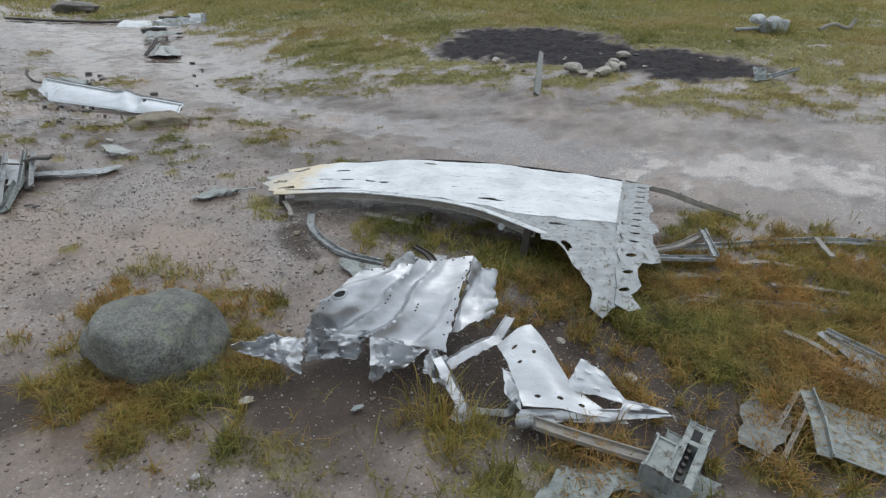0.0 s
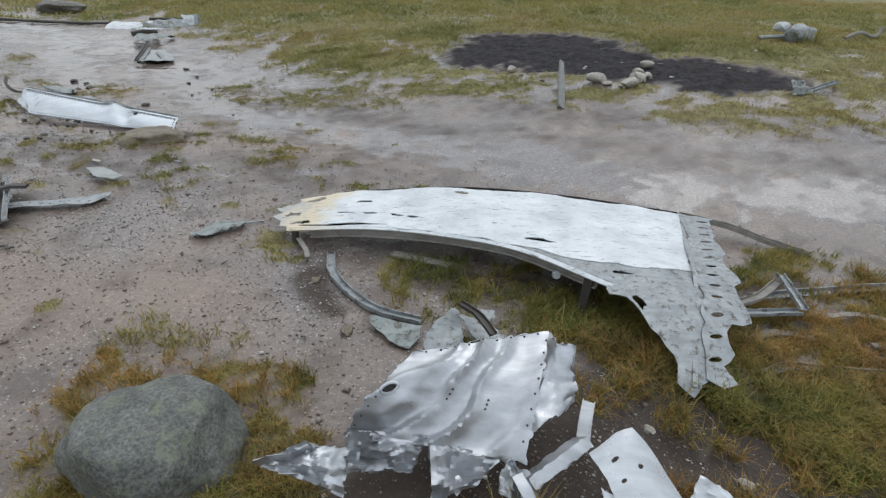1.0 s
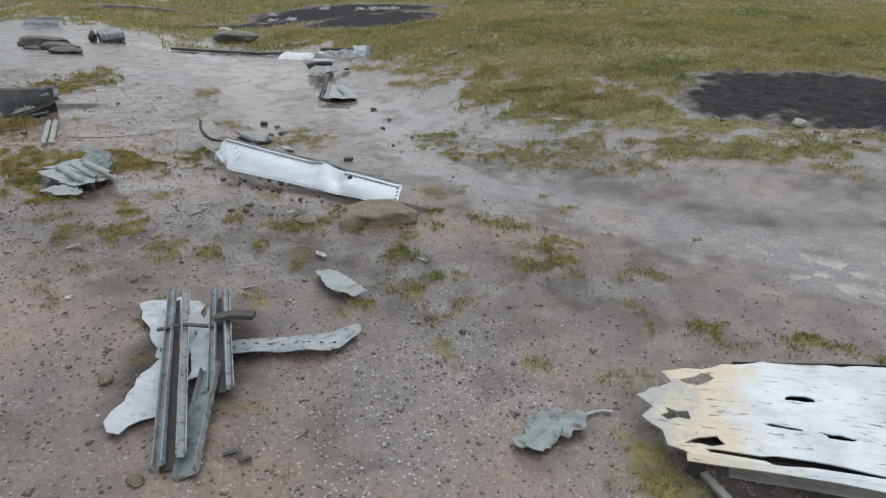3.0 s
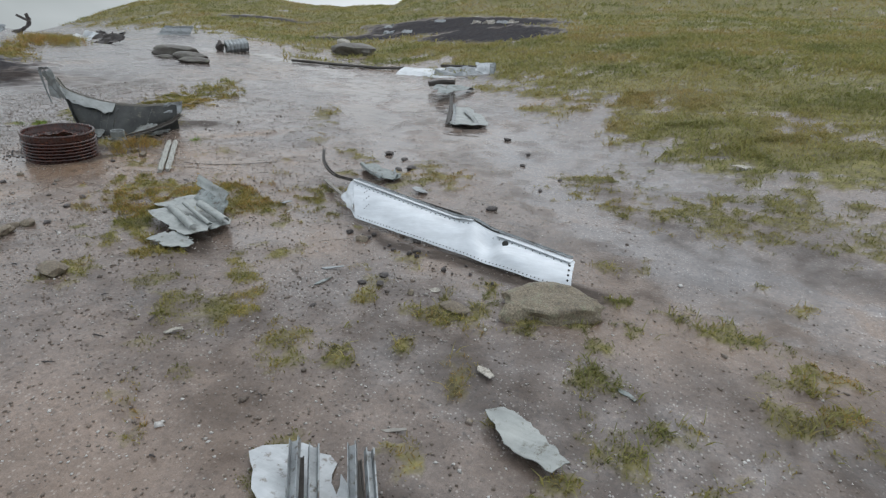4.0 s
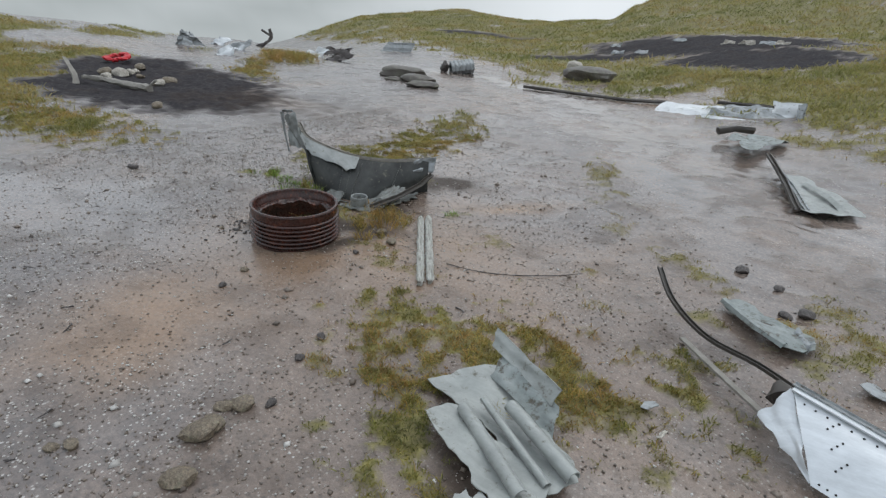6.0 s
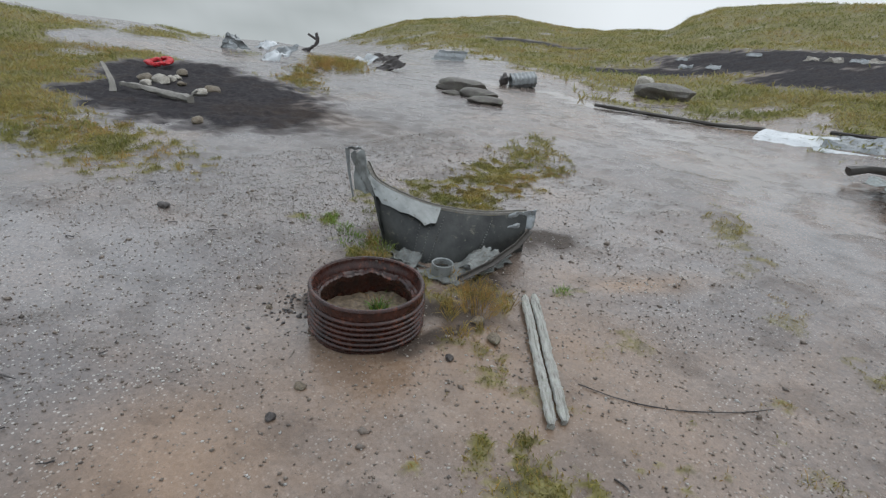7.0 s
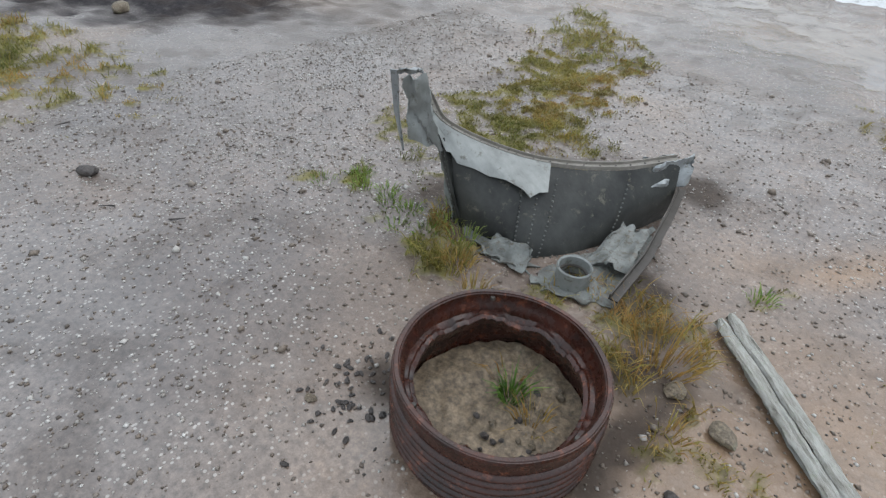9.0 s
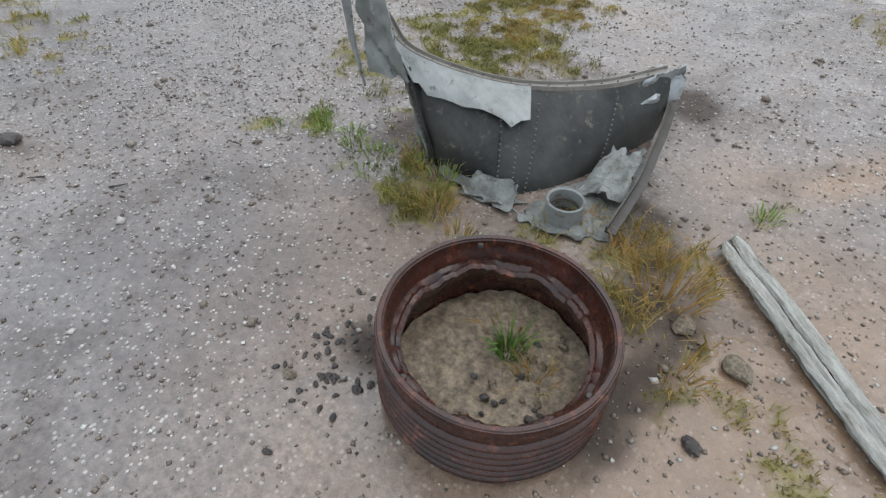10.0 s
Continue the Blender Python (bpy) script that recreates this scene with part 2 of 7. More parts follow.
    moss = mix(n, l, 0.7, moss, ramp(n, l, fine, [(0.3, grey(0.45)), (0.6, grey(1.15))]), "MULTIPLY")
    col = mix(n, l, attr("grass"), col, moss)
    stream = mix(n, l, 0.14, col, (0.240, 0.220, 0.206))
    stream = mix(n, l, 0.8, stream, ramp(n, l, fine, [(0.34, grey(0.62)), (0.50, grey(1.0)), (0.66, grey(1.25))]), "MULTIPLY")
    col = mix(n, l, attr("wet"), col, stream)
    # soil mask: dark soil plus shade painted under the wreckage
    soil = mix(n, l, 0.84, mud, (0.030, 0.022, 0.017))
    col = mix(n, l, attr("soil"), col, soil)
    l.new(col, b.inputs["Base Color"])
    rough = mix(n, l, attr("wet"), ramp(n, l, mid, [(0.3, grey(0.10)), (0.7, grey(0.32))]), ramp(n, l, mid, [(0.50, grey(0.04)), (0.64, grey(0.24))]))
    rough = mix(n, l, attr("soil"), rough, grey(0.6))
    rough = mix(n, l, attr("grass"), rough, grey(0.85))
    rough = mix(n, l, attr("peat"), rough, grey(0.95))
    l.new(rough, b.inputs["Roughness"])
    hm = mix(n, l, attr("wet"), mix(n, l, 0.5, fine, grit[1].outputs["Distance"]), grey(0.5))
    p = bump(n, l, b, hm, 0.55, 0.007)
    bump(n, l, b, mix(n, l, attr("wet"), mid, grey(0.5)), 0.4, 0.016, p)
    b.inputs["Specular IOR Level"].default_value = 0.5
    spec = mix(n, l, attr("peat"), mix(n, l, attr("soil"), mix(n, l, attr("wet"), grey(0.6), grey(0.9)), grey(0.15)), grey(0.08))
    l.new(spec, b.inputs["Specular IOR Level"])
    return m


M_GROUND = make_ground_material()


def make_blade_material(name, low, high, dry, deep=0.12, thin=0.42):
    m, n, l, b = material(name)
    a = n.new("ShaderNodeAttribute")
    a.attribute_name = "tone"
    col = ramp(n, l, a.outputs["Fac"], [(0.0, low), (0.45, high), (1.0, dry)])
    col = mix(n, l, 0.9, col, ramp(n, l, tex_noise(n, l, 7, 6, 0.75), [(0.32, grey(deep)), (0.50, grey(0.80)), (0.68, grey(1.2))]), "MULTIPLY")
    l.new(col, b.inputs["Base Color"])
    b.inputs["Roughness"].default_value = 0.6
    if thin:
        through_light, both = n.new("ShaderNodeBsdfTranslucent"), n.new("ShaderNodeMixShader")
        l.new(col, through_light.inputs["Color"])
        both.inputs["Fac"].default_value = thin
        l.new(b.outputs["BSDF"], both.inputs[1])
        l.new(through_light.outputs["BSDF"], both.inputs[2])
        l.new(both.outputs["Shader"], n["Material Output"].inputs["Surface"])
    return m


M_BLADE = make_blade_material("moor_grass", (0.140, 0.155, 0.030), (0.320, 0.275, 0.066), (0.43, 0.250, 0.078), 0.25)
M_SLOPE = make_blade_material("slope_grass", (0.190, 0.205, 0.062), (0.340, 0.310, 0.105), (0.40, 0.285, 0.12), 0.7, 0.5)
M_LUSH = make_blade_material("green_grass", (0.09, 0.20, 0.035), (0.20, 0.34, 0.06), (0.34, 0.36, 0.10))
M_CHIP = make_blade_material("gravel_chips", (0.05, 0.042, 0.037), (0.175, 0.138, 0.108), (0.58, 0.56, 0.53), 0.5, 0.0)


# ---------------------------------------------------------------- mesh helpers
def value_noise(x, y, seed=0):
    xi, yi = np.floor(x).astype(np.int64), np.floor(y).astype(np.int64)
    fx, fy = x - xi, y - yi
    fx, fy = fx * fx * (3 - 2 * fx), fy * fy * (3 - 2 * fy)

    def h(a, b):
        v = (a * 374761393 + b * 668265263 + seed * 1442695041) & 0x7FFFFFFF
        v = ((v ^ (v >> 13)) * 1274126177) & 0x7FFFFFFF
        return ((v ^ (v >> 16)) & 0xFFFF) / 65535.0

    return (h(xi, yi) * (1 - fx) + h(xi + 1, yi) * fx) * (1 - fy) + (h(xi, yi + 1) * (1 - fx) + h(xi + 1, yi + 1) * fx) * fy


def fbm(x, y, scale, octaves=4, seed=0):
    x, y = np.asarray(x, float), np.asarray(y, float)
    s, a, tot = np.zeros_like(x), 1.0, 0.0
    for o in range(octaves):
        s = s + a * value_noise(x * scale * 2 ** o + 17.3 * o, y * scale * 2 ** o - 9.1 * o, seed + o)
        tot += a
        a *= 0.5
    return s / tot


def finish(name, bm, mat, smooth=True):
    me = bpy.data.meshes.new(name)
    bmesh.ops.recalc_face_normals(bm, faces=bm.faces)
    bm.to_mesh(me)
    bm.free()
    me.materials.append(mat)
    if smooth:
        me.polygons.foreach_set("use_smooth", [True] * len(me.polygons))
        me.set_sharp_from_angle(angle=radians(38))
    return me


def thing(name, at, label, category, group="", kind=""):
    ob = new(name)
    ob.empty_display_size = 0.1
    ob.location = at
    return tagged(ob, label, category, group, kind)


def part(name, bm, mat, parent, label="", smooth=True):
    """bm is in world metres; the part hangs on a thing, or on a part of one."""
    root = parent
    while root.parent:
        root = root.parent
    bmesh.ops.translate(bm, verts=bm.verts, vec=-Vector(root.location))
    ob = new(name, finish(name, bm, mat, smooth))
    ob.parent = parent
    if label:
        ob["label"] = label
    return ob


def solo(name, bm, mat, label, category, group="", kind="", smooth=True):
    c = sum((v.co for v in bm.verts), Vector()) / max(len(bm.verts), 1)
    c.z = min(v.co.z for v in bm.verts)
    bmesh.ops.translate(bm, verts=bm.verts, vec=-c)
    ob = new(name, finish(name, bm, mat, smooth))
    ob.location = c
    return tagged(ob, label, category, group, kind)


def inside(p, poly):
    x, y = p
    odd = False
    for (x1, y1), (x2, y2) in zip(poly, poly[1:] + poly[:1]):
        if (y1 > y) != (y2 > y) and x < (x2 - x1) * (y - y1) / (y2 - y1) + x1:
            odd = not odd
    return odd


def ragged(poly, step, jag, rnd):
    out = []
    for (x1, y1), (x2, y2) in zip(poly, poly[1:] + poly[:1]):
        k = max(1, int(math.hypot(x2 - x1, y2 - y1) / step))
        nx, ny = (y2 - y1), -(x2 - x1)
        d = math.hypot(nx, ny) or 1
        for i in range(k):
            q = Vector((x1 + (x2 - x1) * i / k, y1 + (y2 - y1) * i / k, 0)) * (0.35 / step)
            j = (noise.noise(q) * 1.3 + noise.noise(q * 3.1) * 0.5 + (rnd.random() - 0.5) * 0.35 + 0.2) * jag if i else 0
            out.append((x1 + (x2 - x1) * i / k - nx / d * j, y1 + (y2 - y1) * i / k - ny / d * j))
    return out


def oval(x, y, a, b, turn=0, n=10, wob=0.0, rnd=random):
    c, s = math.cos(radians(turn)), math.sin(radians(turn))
    out = []
    for i in range(n):
        w = 1 + (rnd.random() - 0.5) * wob
        u, v = a * w * math.cos(2 * math.pi * i / n), b * w * math.sin(2 * math.pi * i / n)
        out.append((x + u * c - v * s, y + u * s + v * c))
    return out


def shell(points, faces, thick, bm=None):
    """Closes a set of faces into a sheet of real thickness."""
    bm = bm or bmesh.new()
    n = len(points)
    normal = [Vector() for _ in range(n)]
    for f in faces:
        a, b, c = (points[i] for i in f[:3])
        k = (b - a).cross(c - a)
        for i in f:
            normal[i] += k
    up = sum(normal, Vector())
    top = [bm.verts.new(p) for p in points]
    low = [bm.verts.new(p - k.normalized() * thick if k.length > 1e-12 else p - Vector((0, 0, thick))) for p, k in zip(points, normal)]
    edges = {}
    for f in faces:
        bm.faces.new([top[i] for i in f])
        bm.faces.new([low[i] for i in reversed(f)])
        for a, b in zip(f, (*f[1:], f[0])):
            edges[(a, b)] = 1
    for a, b in edges:
        if (b, a) not in edges:
            bm.faces.new([top[b], top[a], low[a], low[b]])
    return bm


def sheet(poly, place, thick=0.004, step=0.05, jag=0.0, holes=(), seed=1, bm=None):
    """A sheet cut to an outline, with real holes; place(x, y) lifts each of its points into the world."""
    from mathutils import geometry
    rnd = random.Random(seed)
    rim = ragged(poly, step, jag, rnd)
    pts, edges = list(rim), [(i, (i + 1) % len(rim)) for i in range(len(rim))]
    for h in holes:
        k = len(pts)
        pts += h
        edges += [(k + i, k + (i + 1) % len(h)) for i in range(len(h))]
    xs, ys = [p[0] for p in rim], [p[1] for p in rim]
    y = min(ys) + step * 0.5
    while y < max(ys):
        x = min(xs) + step * 0.5
        while x < max(xs):
            p = (x + rnd.uniform(-0.2, 0.2) * step, y + rnd.uniform(-0.2, 0.2) * step)
            if inside(p, rim) and not any(inside(p, h) for h in holes):
                pts.append(p)
            x += step
        y += step
    vs, _, fs, *_ = geometry.delaunay_2d_cdt([Vector(p) for p in pts], edges, [], 0, 1e-5)
    keep = []
    for f in fs:
        c = sum((vs[i] for i in f), Vector((0, 0))) / len(f)
        if inside(c, rim) and not any(inside(c, h) for h in holes):
            keep.append(tuple(f))
    used = sorted({i for f in keep for i in f})
    at = {i: k for k, i in enumerate(used)}
    return shell([Vector(place(vs[i].x, vs[i].y)) for i in used], [tuple(at[i] for i in f) for f in keep], thick, bm)


def quad(a, b, c, d, nu, nv, lift=None, thick=0.003, jag=0.0, seed=1, bm=None):
    """A patch between four corners (a-b front, d-c back), pushed along its normal by lift(u, v), with a torn rim."""
    rnd = random.Random(seed)
    a, b, c, d = map(Vector, (a, b, c, d))
    nrm = (b - a).cross(d - a).normalized()
    pts = []
    for j in range(nv + 1):
        for i in range(nu + 1):
            u, v = i / nu, j / nv
            p = a * (1 - u) * (1 - v) + b * u * (1 - v) + c * u * v + d * (1 - u) * v
            if lift:
                p = p + nrm * lift(u, v)
            if jag and (i in (0, nu) or j in (0, nv)):
                mid = (a + b + c + d) / 4
                tear = 0.5 + noise.noise(Vector((i * 0.33, j * 0.33, seed * 2.7))) * 1.1 + rnd.uniform(-0.2, 0.2)
                p = p + (mid - p).normalized() * max(tear, 0) * jag * 1.3
            pts.append(p)
    faces = [(j * (nu + 1) + i, j * (nu + 1) + i + 1, (j + 1) * (nu + 1) + i + 1, (j + 1) * (nu + 1) + i) for j in range(nv) for i in range(nu)]
    return shell(pts, faces, thick, bm)


def spline(points, n):
    """Points along a smooth line through the given ones."""
    p = [Vector(q) for q in points]
    p = [p[0] * 2 - p[1]] + p + [p[-1] * 2 - p[-2]]
    out = []
    segs = len(p) - 3
    for k in range(n):
        s = k / (n - 1) * segs
        i = min(int(s), segs - 1)
        t = s - i
        a, b, c, d = p[i:i + 4]
        out.append(0.5 * ((2 * b) + (c - a) * t + (2 * a - 5 * b + 4 * c - d) * t * t + (3 * b - a - 3 * c + d) * t ** 3))
    return out


def sweep(line, profile, bm=None, twist=0.0, taper=None, rough=0.0, seed=3):
    """Carries a closed profile (side, up) along a line of points."""
    bm = bm or bmesh.new()
    rnd = random.Random(seed)
    rings = []
    for k, p in enumerate(line):
        q = (line[min(k + 1, len(line) - 1)] - line[max(k - 1, 0)]).normalized()
        side = q.cross(Vector((0, 0, 1)))
        side = side.normalized() if side.length > 1e-4 else Vector((1, 0, 0))
        up = side.cross(q).normalized()
        rot = Matrix.Rotation(twist, 3, q)
        side, up = rot @ side, rot @ up
        s = taper(k / (len(line) - 1)) if taper else 1.0
        rings.append([bm.verts.new(p + side * (a * s + rnd.uniform(-rough, rough)) + up * (b * s + rnd.uniform(-rough, rough))) for a, b in profile])
    m = len(profile)
    for r1, r2 in zip(rings, rings[1:]):
        for i in range(m):
            bm.faces.new([r1[i], r1[(i + 1) % m], r2[(i + 1) % m], r2[i]])
    bm.faces.new(list(reversed(rings[0])))
    bm.faces.new(rings[-1])
    return bm


def angle_profile(w, h, t):
    return [(-w / 2, 0), (w / 2, 0), (w / 2, t), (-w / 2 + t, t), (-w / 2 + t, h), (-w / 2, h)]


def channel_profile(w, h, t):
    return [(-w / 2, 0), (w / 2, 0), (w / 2, h), (w / 2 - t, h), (w / 2 - t, t), (-w / 2 + t, t), (-w / 2 + t, h), (-w / 2, h)]


def flat_profile(w, t):
    return [(-w / 2, 0), (w / 2, 0), (w / 2, t), (-w / 2, t)]


def round_profile(r, n=8):
    return [(r * math.cos(2 * math.pi * i / n), r * math.sin(2 * math.pi * i / n)) for i in range(n)]


def lump(at, size, seed, detail=3, rough=0.35, flat=0.0, turn=0.0):
    """A stone: a ball worn out of round, with flattened faces."""
    bm = bmesh.new()
    bmesh.ops.create_icosphere(bm, subdivisions=detail, radius=1.0)
    rnd = random.Random(seed)
    cuts = [(Vector((rnd.gauss(0, 1), rnd.gauss(0, 1), rnd.gauss(0, 0.7))).normalized(), rnd.uniform(0.62, 0.92)) for _ in range(7)]
    off = Vector((seed * 3.1, seed * 1.7, seed * 0.9))
    rot = Matrix.Rotation(radians(turn), 3, "Z")
    for v in bm.verts:
        p = v.co.copy()
        for nrm, d in cuts:
            e = p.dot(nrm) - d
            if e > 0:
                p -= nrm * e * (1 - flat * 0.2)
        p *= 1 + rough * (noise.noise(p * 1.6 + off) * 0.5 + noise.noise(p * 4.0 + off) * 0.18)
        p = Vector((p.x * size[0], p.y * size[1], p.z * size[2]))
        v.co = rot @ p + Vector(at)
    return bm


def arrays_mesh(name, verts, faces_flat, per, mat, attr=None):
    """A big joined mesh straight from arrays; per: corners of each face."""
    me = bpy.data.meshes.new(name)
    me.vertices.add(len(verts))
    me.vertices.foreach_set("co", np.asarray(verts, np.float32).ravel())
    me.loops.add(len(faces_flat))
    me.loops.foreach_set("vertex_index", np.asarray(faces_flat, np.int32))
    starts = np.concatenate([[0], np.cumsum(per)[:-1]]).astype(np.int32)
    me.polygons.add(len(per))
    me.polygons.foreach_set("loop_start", starts)
    for key, val in (attr or {}).items():
        a = me.attributes.new(key, "FLOAT", "POINT")
        a.data.foreach_set("value", np.asarray(val, np.float32))
    me.materials.append(mat)
    me.update(calc_edges=True)
    me.validate()
    return me


# ---------------------------------------------------------------- the lie of the land
def soft(v, k):
    return np.logaddexp(0, np.asarray(v, float) / k) * k


def bell(x, y, cx, cy, a, b, turn):
    c, s = math.cos(radians(turn)), math.sin(radians(turn))
    u, v = ((x - cx) * c + (y - cy) * s) / a, (-(x - cx) * s + (y - cy) * c) / b
    return np.exp(-(u * u + v * v))


# crest of the far ridge: bearing in degrees, height in metres, about 36 m off; and of the near bank to the west, 20 m off
RIDGE = ((80, 3.2), (98, 2.9), (104.7, 2.66), (110.8, 2.17), (112.8, 1.60), (114.2, 0.80), (119.9, 0.48), (124.8, 0.50), (128.3, 0.78), (133.5, 0.55), (139, 0.13), (141.2, -0.34), (144.6, -1.14), (150, -2.2), (165, -3.0))
BANK = ((150, -0.40), (154, -0.30), (158.7, -0.20), (163.6, 0.12), (168.2, 0.30), (176, 0.62), (190, 0.9))


def ease(v):
    v = np.clip(v, 0, 1)
    return v * v * (3 - 2 * v)


def land(x, y):
    """Broad height of the moor, in metres."""
    x, y = np.asarray(x, float), np.asarray(y, float)
    d = (x - 2) * 0.74 + (y - 4.2) * 0.67
    z = -0.09 + 0.17 * soft(d + 1, 0.35)
    z = z - 0.10 * soft(d - 5, 1.0) - 0.05 * soft(d - 16, 2.0)
    z = z - 0.085 * bell(x, y, 2.4, 3.75, 1.3, 0.9, 0)
    r = np.hypot(x + 5.5, y - 4.5)
    a = np.degrees(np.arctan2(y - 4.5, x + 5.5)) % 360
    z = z - 0.075 * soft(np.minimum(r, 27) - 13, 0.8) * np.exp(-((a - 145) / 7.5) ** 2)
    # the bank drops away to the valley behind it, the ridge to the far side
    crest = np.interp(a, [b for b, _ in BANK], [h for _, h in BANK]) - 0.12 * soft(r - 20, 0.8)
    z = z + (crest - z) * ease((r - 11) / 9) * ease((a - 146) / 10) * ease((230 - a) / 20)
    crest = np.interp(a, [b for b, _ in RIDGE], [h for _, h in RIDGE]) - 0.13 * soft(r - 37, 1.2)
    return z + (crest - z) * ease((r - 23) / 13) * ease((160 - a) / 12) * ease((a - 40) / 40)


MOSS = []


def moss(x, y, a, b, turn=0, amount=1.0, blade=0.05, dry=0.5):
    MOSS.append((x, y, a, b, turn, amount, blade, dry))


# patches of moss and moor grass: place, half sizes, turn, density, blade height, dryness
moss(-1.23, 1.86, 0.50, 0.38, 150, 1.0, 0.09, 0.8)
moss(-1.45, 2.61, 0.29, 0.16, 174, 0.6, 0.03, 0.35)
moss(-0.66, 1.36, 0.23, 0.17, 163, 0.6, 0.04, 0.4)
moss(-1.15, 1.58, 0.28, 0.18, 165, 1.0, 0.08, 0.85)
moss(1.95, 2.35, 1.05, 0.62, 25, 1.0, 0.12, 1.0)
moss(1.45, 2.75, 0.5, 0.35, 0, 0.9, 0.09, 0.7)
moss(2.5, 3.1, 0.9, 0.45, 0, 0.9, 0.08, 0.55)
moss(0.45, 3.02, 0.62, 0.36, -15, 1.0, 0.11, 0.25)
moss(-0.25, 3.35, 0.4, 0.16, -10, 0.8, 0.06, 0.4)
moss(0.03, 1.55, 0.20, 0.16, 90, 0.75, 0.16, 0.35)
moss(0.50, 1.33, 0.40, 0.16, 0, 0.8, 0.10, 0.4)
moss(1.44, 1.46, 0.36, 0.25, 0, 0.9, 0.08, 0.35)
moss(1.05, 2.0, 0.25, 0.18, 0, 0.55, 0.08, 0.5)
moss(-0.58, 4.75, 0.46, 0.12, 5, 0.9, 0.06, 0.35)
moss(0.9, 4.5, 0.30, 0.08, 0, 0.6, 0.05, 0.35)
moss(1.95, 3.68, 0.36, 0.16, 10, 1.0, 0.08, 0.35)
moss(-1.36, 3.62, 0.14, 0.20, 0, 0.8, 0.06, 0.3)
moss(-1.35, 4.15, 0.18, 0.10, 0, 0.6, 0.05, 0.35)
moss(-1.92, 7.60, 1.1, 0.45, 176, 0.85, 0.03, 0.4)
moss(-1.87, 5.15, 0.34, 0.12, 60, 0.8, 0.04, 0.5)
moss(-3.05, 5.42, 0.22, 0.10, 20, 0.9, 0.05, 0.3)
moss(-5.50, 7.66, 0.27, 0.16, 153, 0.8, 0.04, 0.4)
moss(-4.79, 4.69, 0.40, 0.24, 151, 0.5, 0.03, 0.4)
moss(-4.08, 4.59, 0.24, 0.17, 162, 0.5, 0.03, 0.4)
moss(-6.85, 8.95, 0.60, 0.17, 115, 0.7, 0.04, 0.5)
moss(-3.31, 4.22, 0.14, 0.08, 0, 0.8, 0.04, 0.3)
moss(-4.59, 7.58, 0.35, 0.19, 117, 0.7, 0.04, 0.5)
moss(-6.05, 5.88, 0.62, 0.34, -150, 1.0, 0.06, 0.85)
moss(-5.55, 6.02, 0.45, 0.24, -150, 1.0, 0.06, 0.75)
moss(-5.80, 5.22, 0.34, 0.22, 140, 1.0, 0.06, 0.3)
moss(-6.35, 5.62, 0.22, 0.12, 140, 0.9, 0.06, 0.5)
moss(-1.50, 1.92, 0.24, 0.42, 15, 1.0, 0.10, 0.8)
moss(-1.20, 1.60, 0.46, 0.17, 5, 1.0, 0.09, 0.85)
moss(-0.92, 1.90, 0.16, 0.32, 0, 1.0, 0.09, 0.6)
moss(-1.30, 2.30, 0.42, 0.16, 0, 1.0, 0.08, 0.4)
moss(-0.55, 1.38, 0.36, 0.18, 0, 0.7, 0.04, 0.4)
moss(0.55, 2.75, 0.75, 0.40, -20, 1.0, 0.10, 0.2)
moss(1.35, 2.35, 0.50, 0.60, 0, 1.0, 0.12, 0.95)
moss(2.3, 2.7, 1.2, 0.55, 10, 1.0, 0.12, 0.9)
moss(1.9, 1.85, 0.8, 0.40, 15, 1.0, 0.10, 0.6)
moss(-2.20, 5.75, 0.34, 0.14, -20, 0.9, 0.05, 0.3)
moss(-2.50, 4.62, 0.24, 0.12, -30, 0.9, 0.05, 0.5)
moss(-8.80, 7.55, 0.60, 0.40, 100, 1.0, 0.06, 0.4)
moss(-8.92, 8.60, 0.80, 0.34, 95, 1.0, 0.06, 0.45)
moss(-5.70, 5.20, 0.28, 0.13, 140, 1.0, 0.05, 0.25)
moss(-5.48, 4.58, 0.20, 0.14, 167, 0.8, 0.04, 0.25)
moss(-4.08, 4.63, 0.13, 0.12, 0, 0.8, 0.04, 0.3)
moss(-3.82, 4.66, 0.09, 0.06, 112, 0.8, 0.04, 0.3)
moss(-4.97, 4.71, 0.20, 0.12, 155, 0.6, 0.03, 0.3)
moss(-4.76, 5.39, 0.16, 0.12, 0, 0.6, 0.03, 0.3)
moss(-4.55, 7.35, 0.50, 0.26, -120, 0.8, 0.04, 0.5)
moss(-3.02, 5.36, 0.22, 0.07, 30, 1.0, 0.05, 0.2)
moss(-2.76, 6.28, 0.25, 0.11, -119, 0.7, 0.03, 0.4)
moss(-9.15, 9.5, 1.0, 0.33, 118, 0.8, 0.04, 0.4)
moss(-8.35, 7.55, 0.5, 0.22, 115, 0.7, 0.04, 0.45)
moss(-8.72, 8.10, 0.62, 0.30, 110, 0.7, 0.04, 0.45)
moss(-7.47, 6.62, 0.26, 0.15, 138, 1.0, 0.08, 0.75)
moss(-7.38, 6.62, 0.17, 0.10, 110, 1.0, 0.11, 0.8)
moss(-3.19, 8.20, 0.45, 0.22, -119, 0.8, 0.03, 0.3)
moss(-2.40, 7.66, 0.51, 0.25, -139, 0.9, 0.03, 0.3)
moss(-5.34, 5.02, 0.19, 0.10, -139, 0.9, 0.04, 0.25)
moss(-5.49, 4.61, 0.17, 0.12, -152, 0.7, 0.04, 0.25)
moss(-5.33, 5.85, 0.17, 0.12, 89, 0.8, 0.04, 0.6)
moss(-6.19, 7.89, 0.24, 0.12, 107, 0.6, 0.03, 0.5)
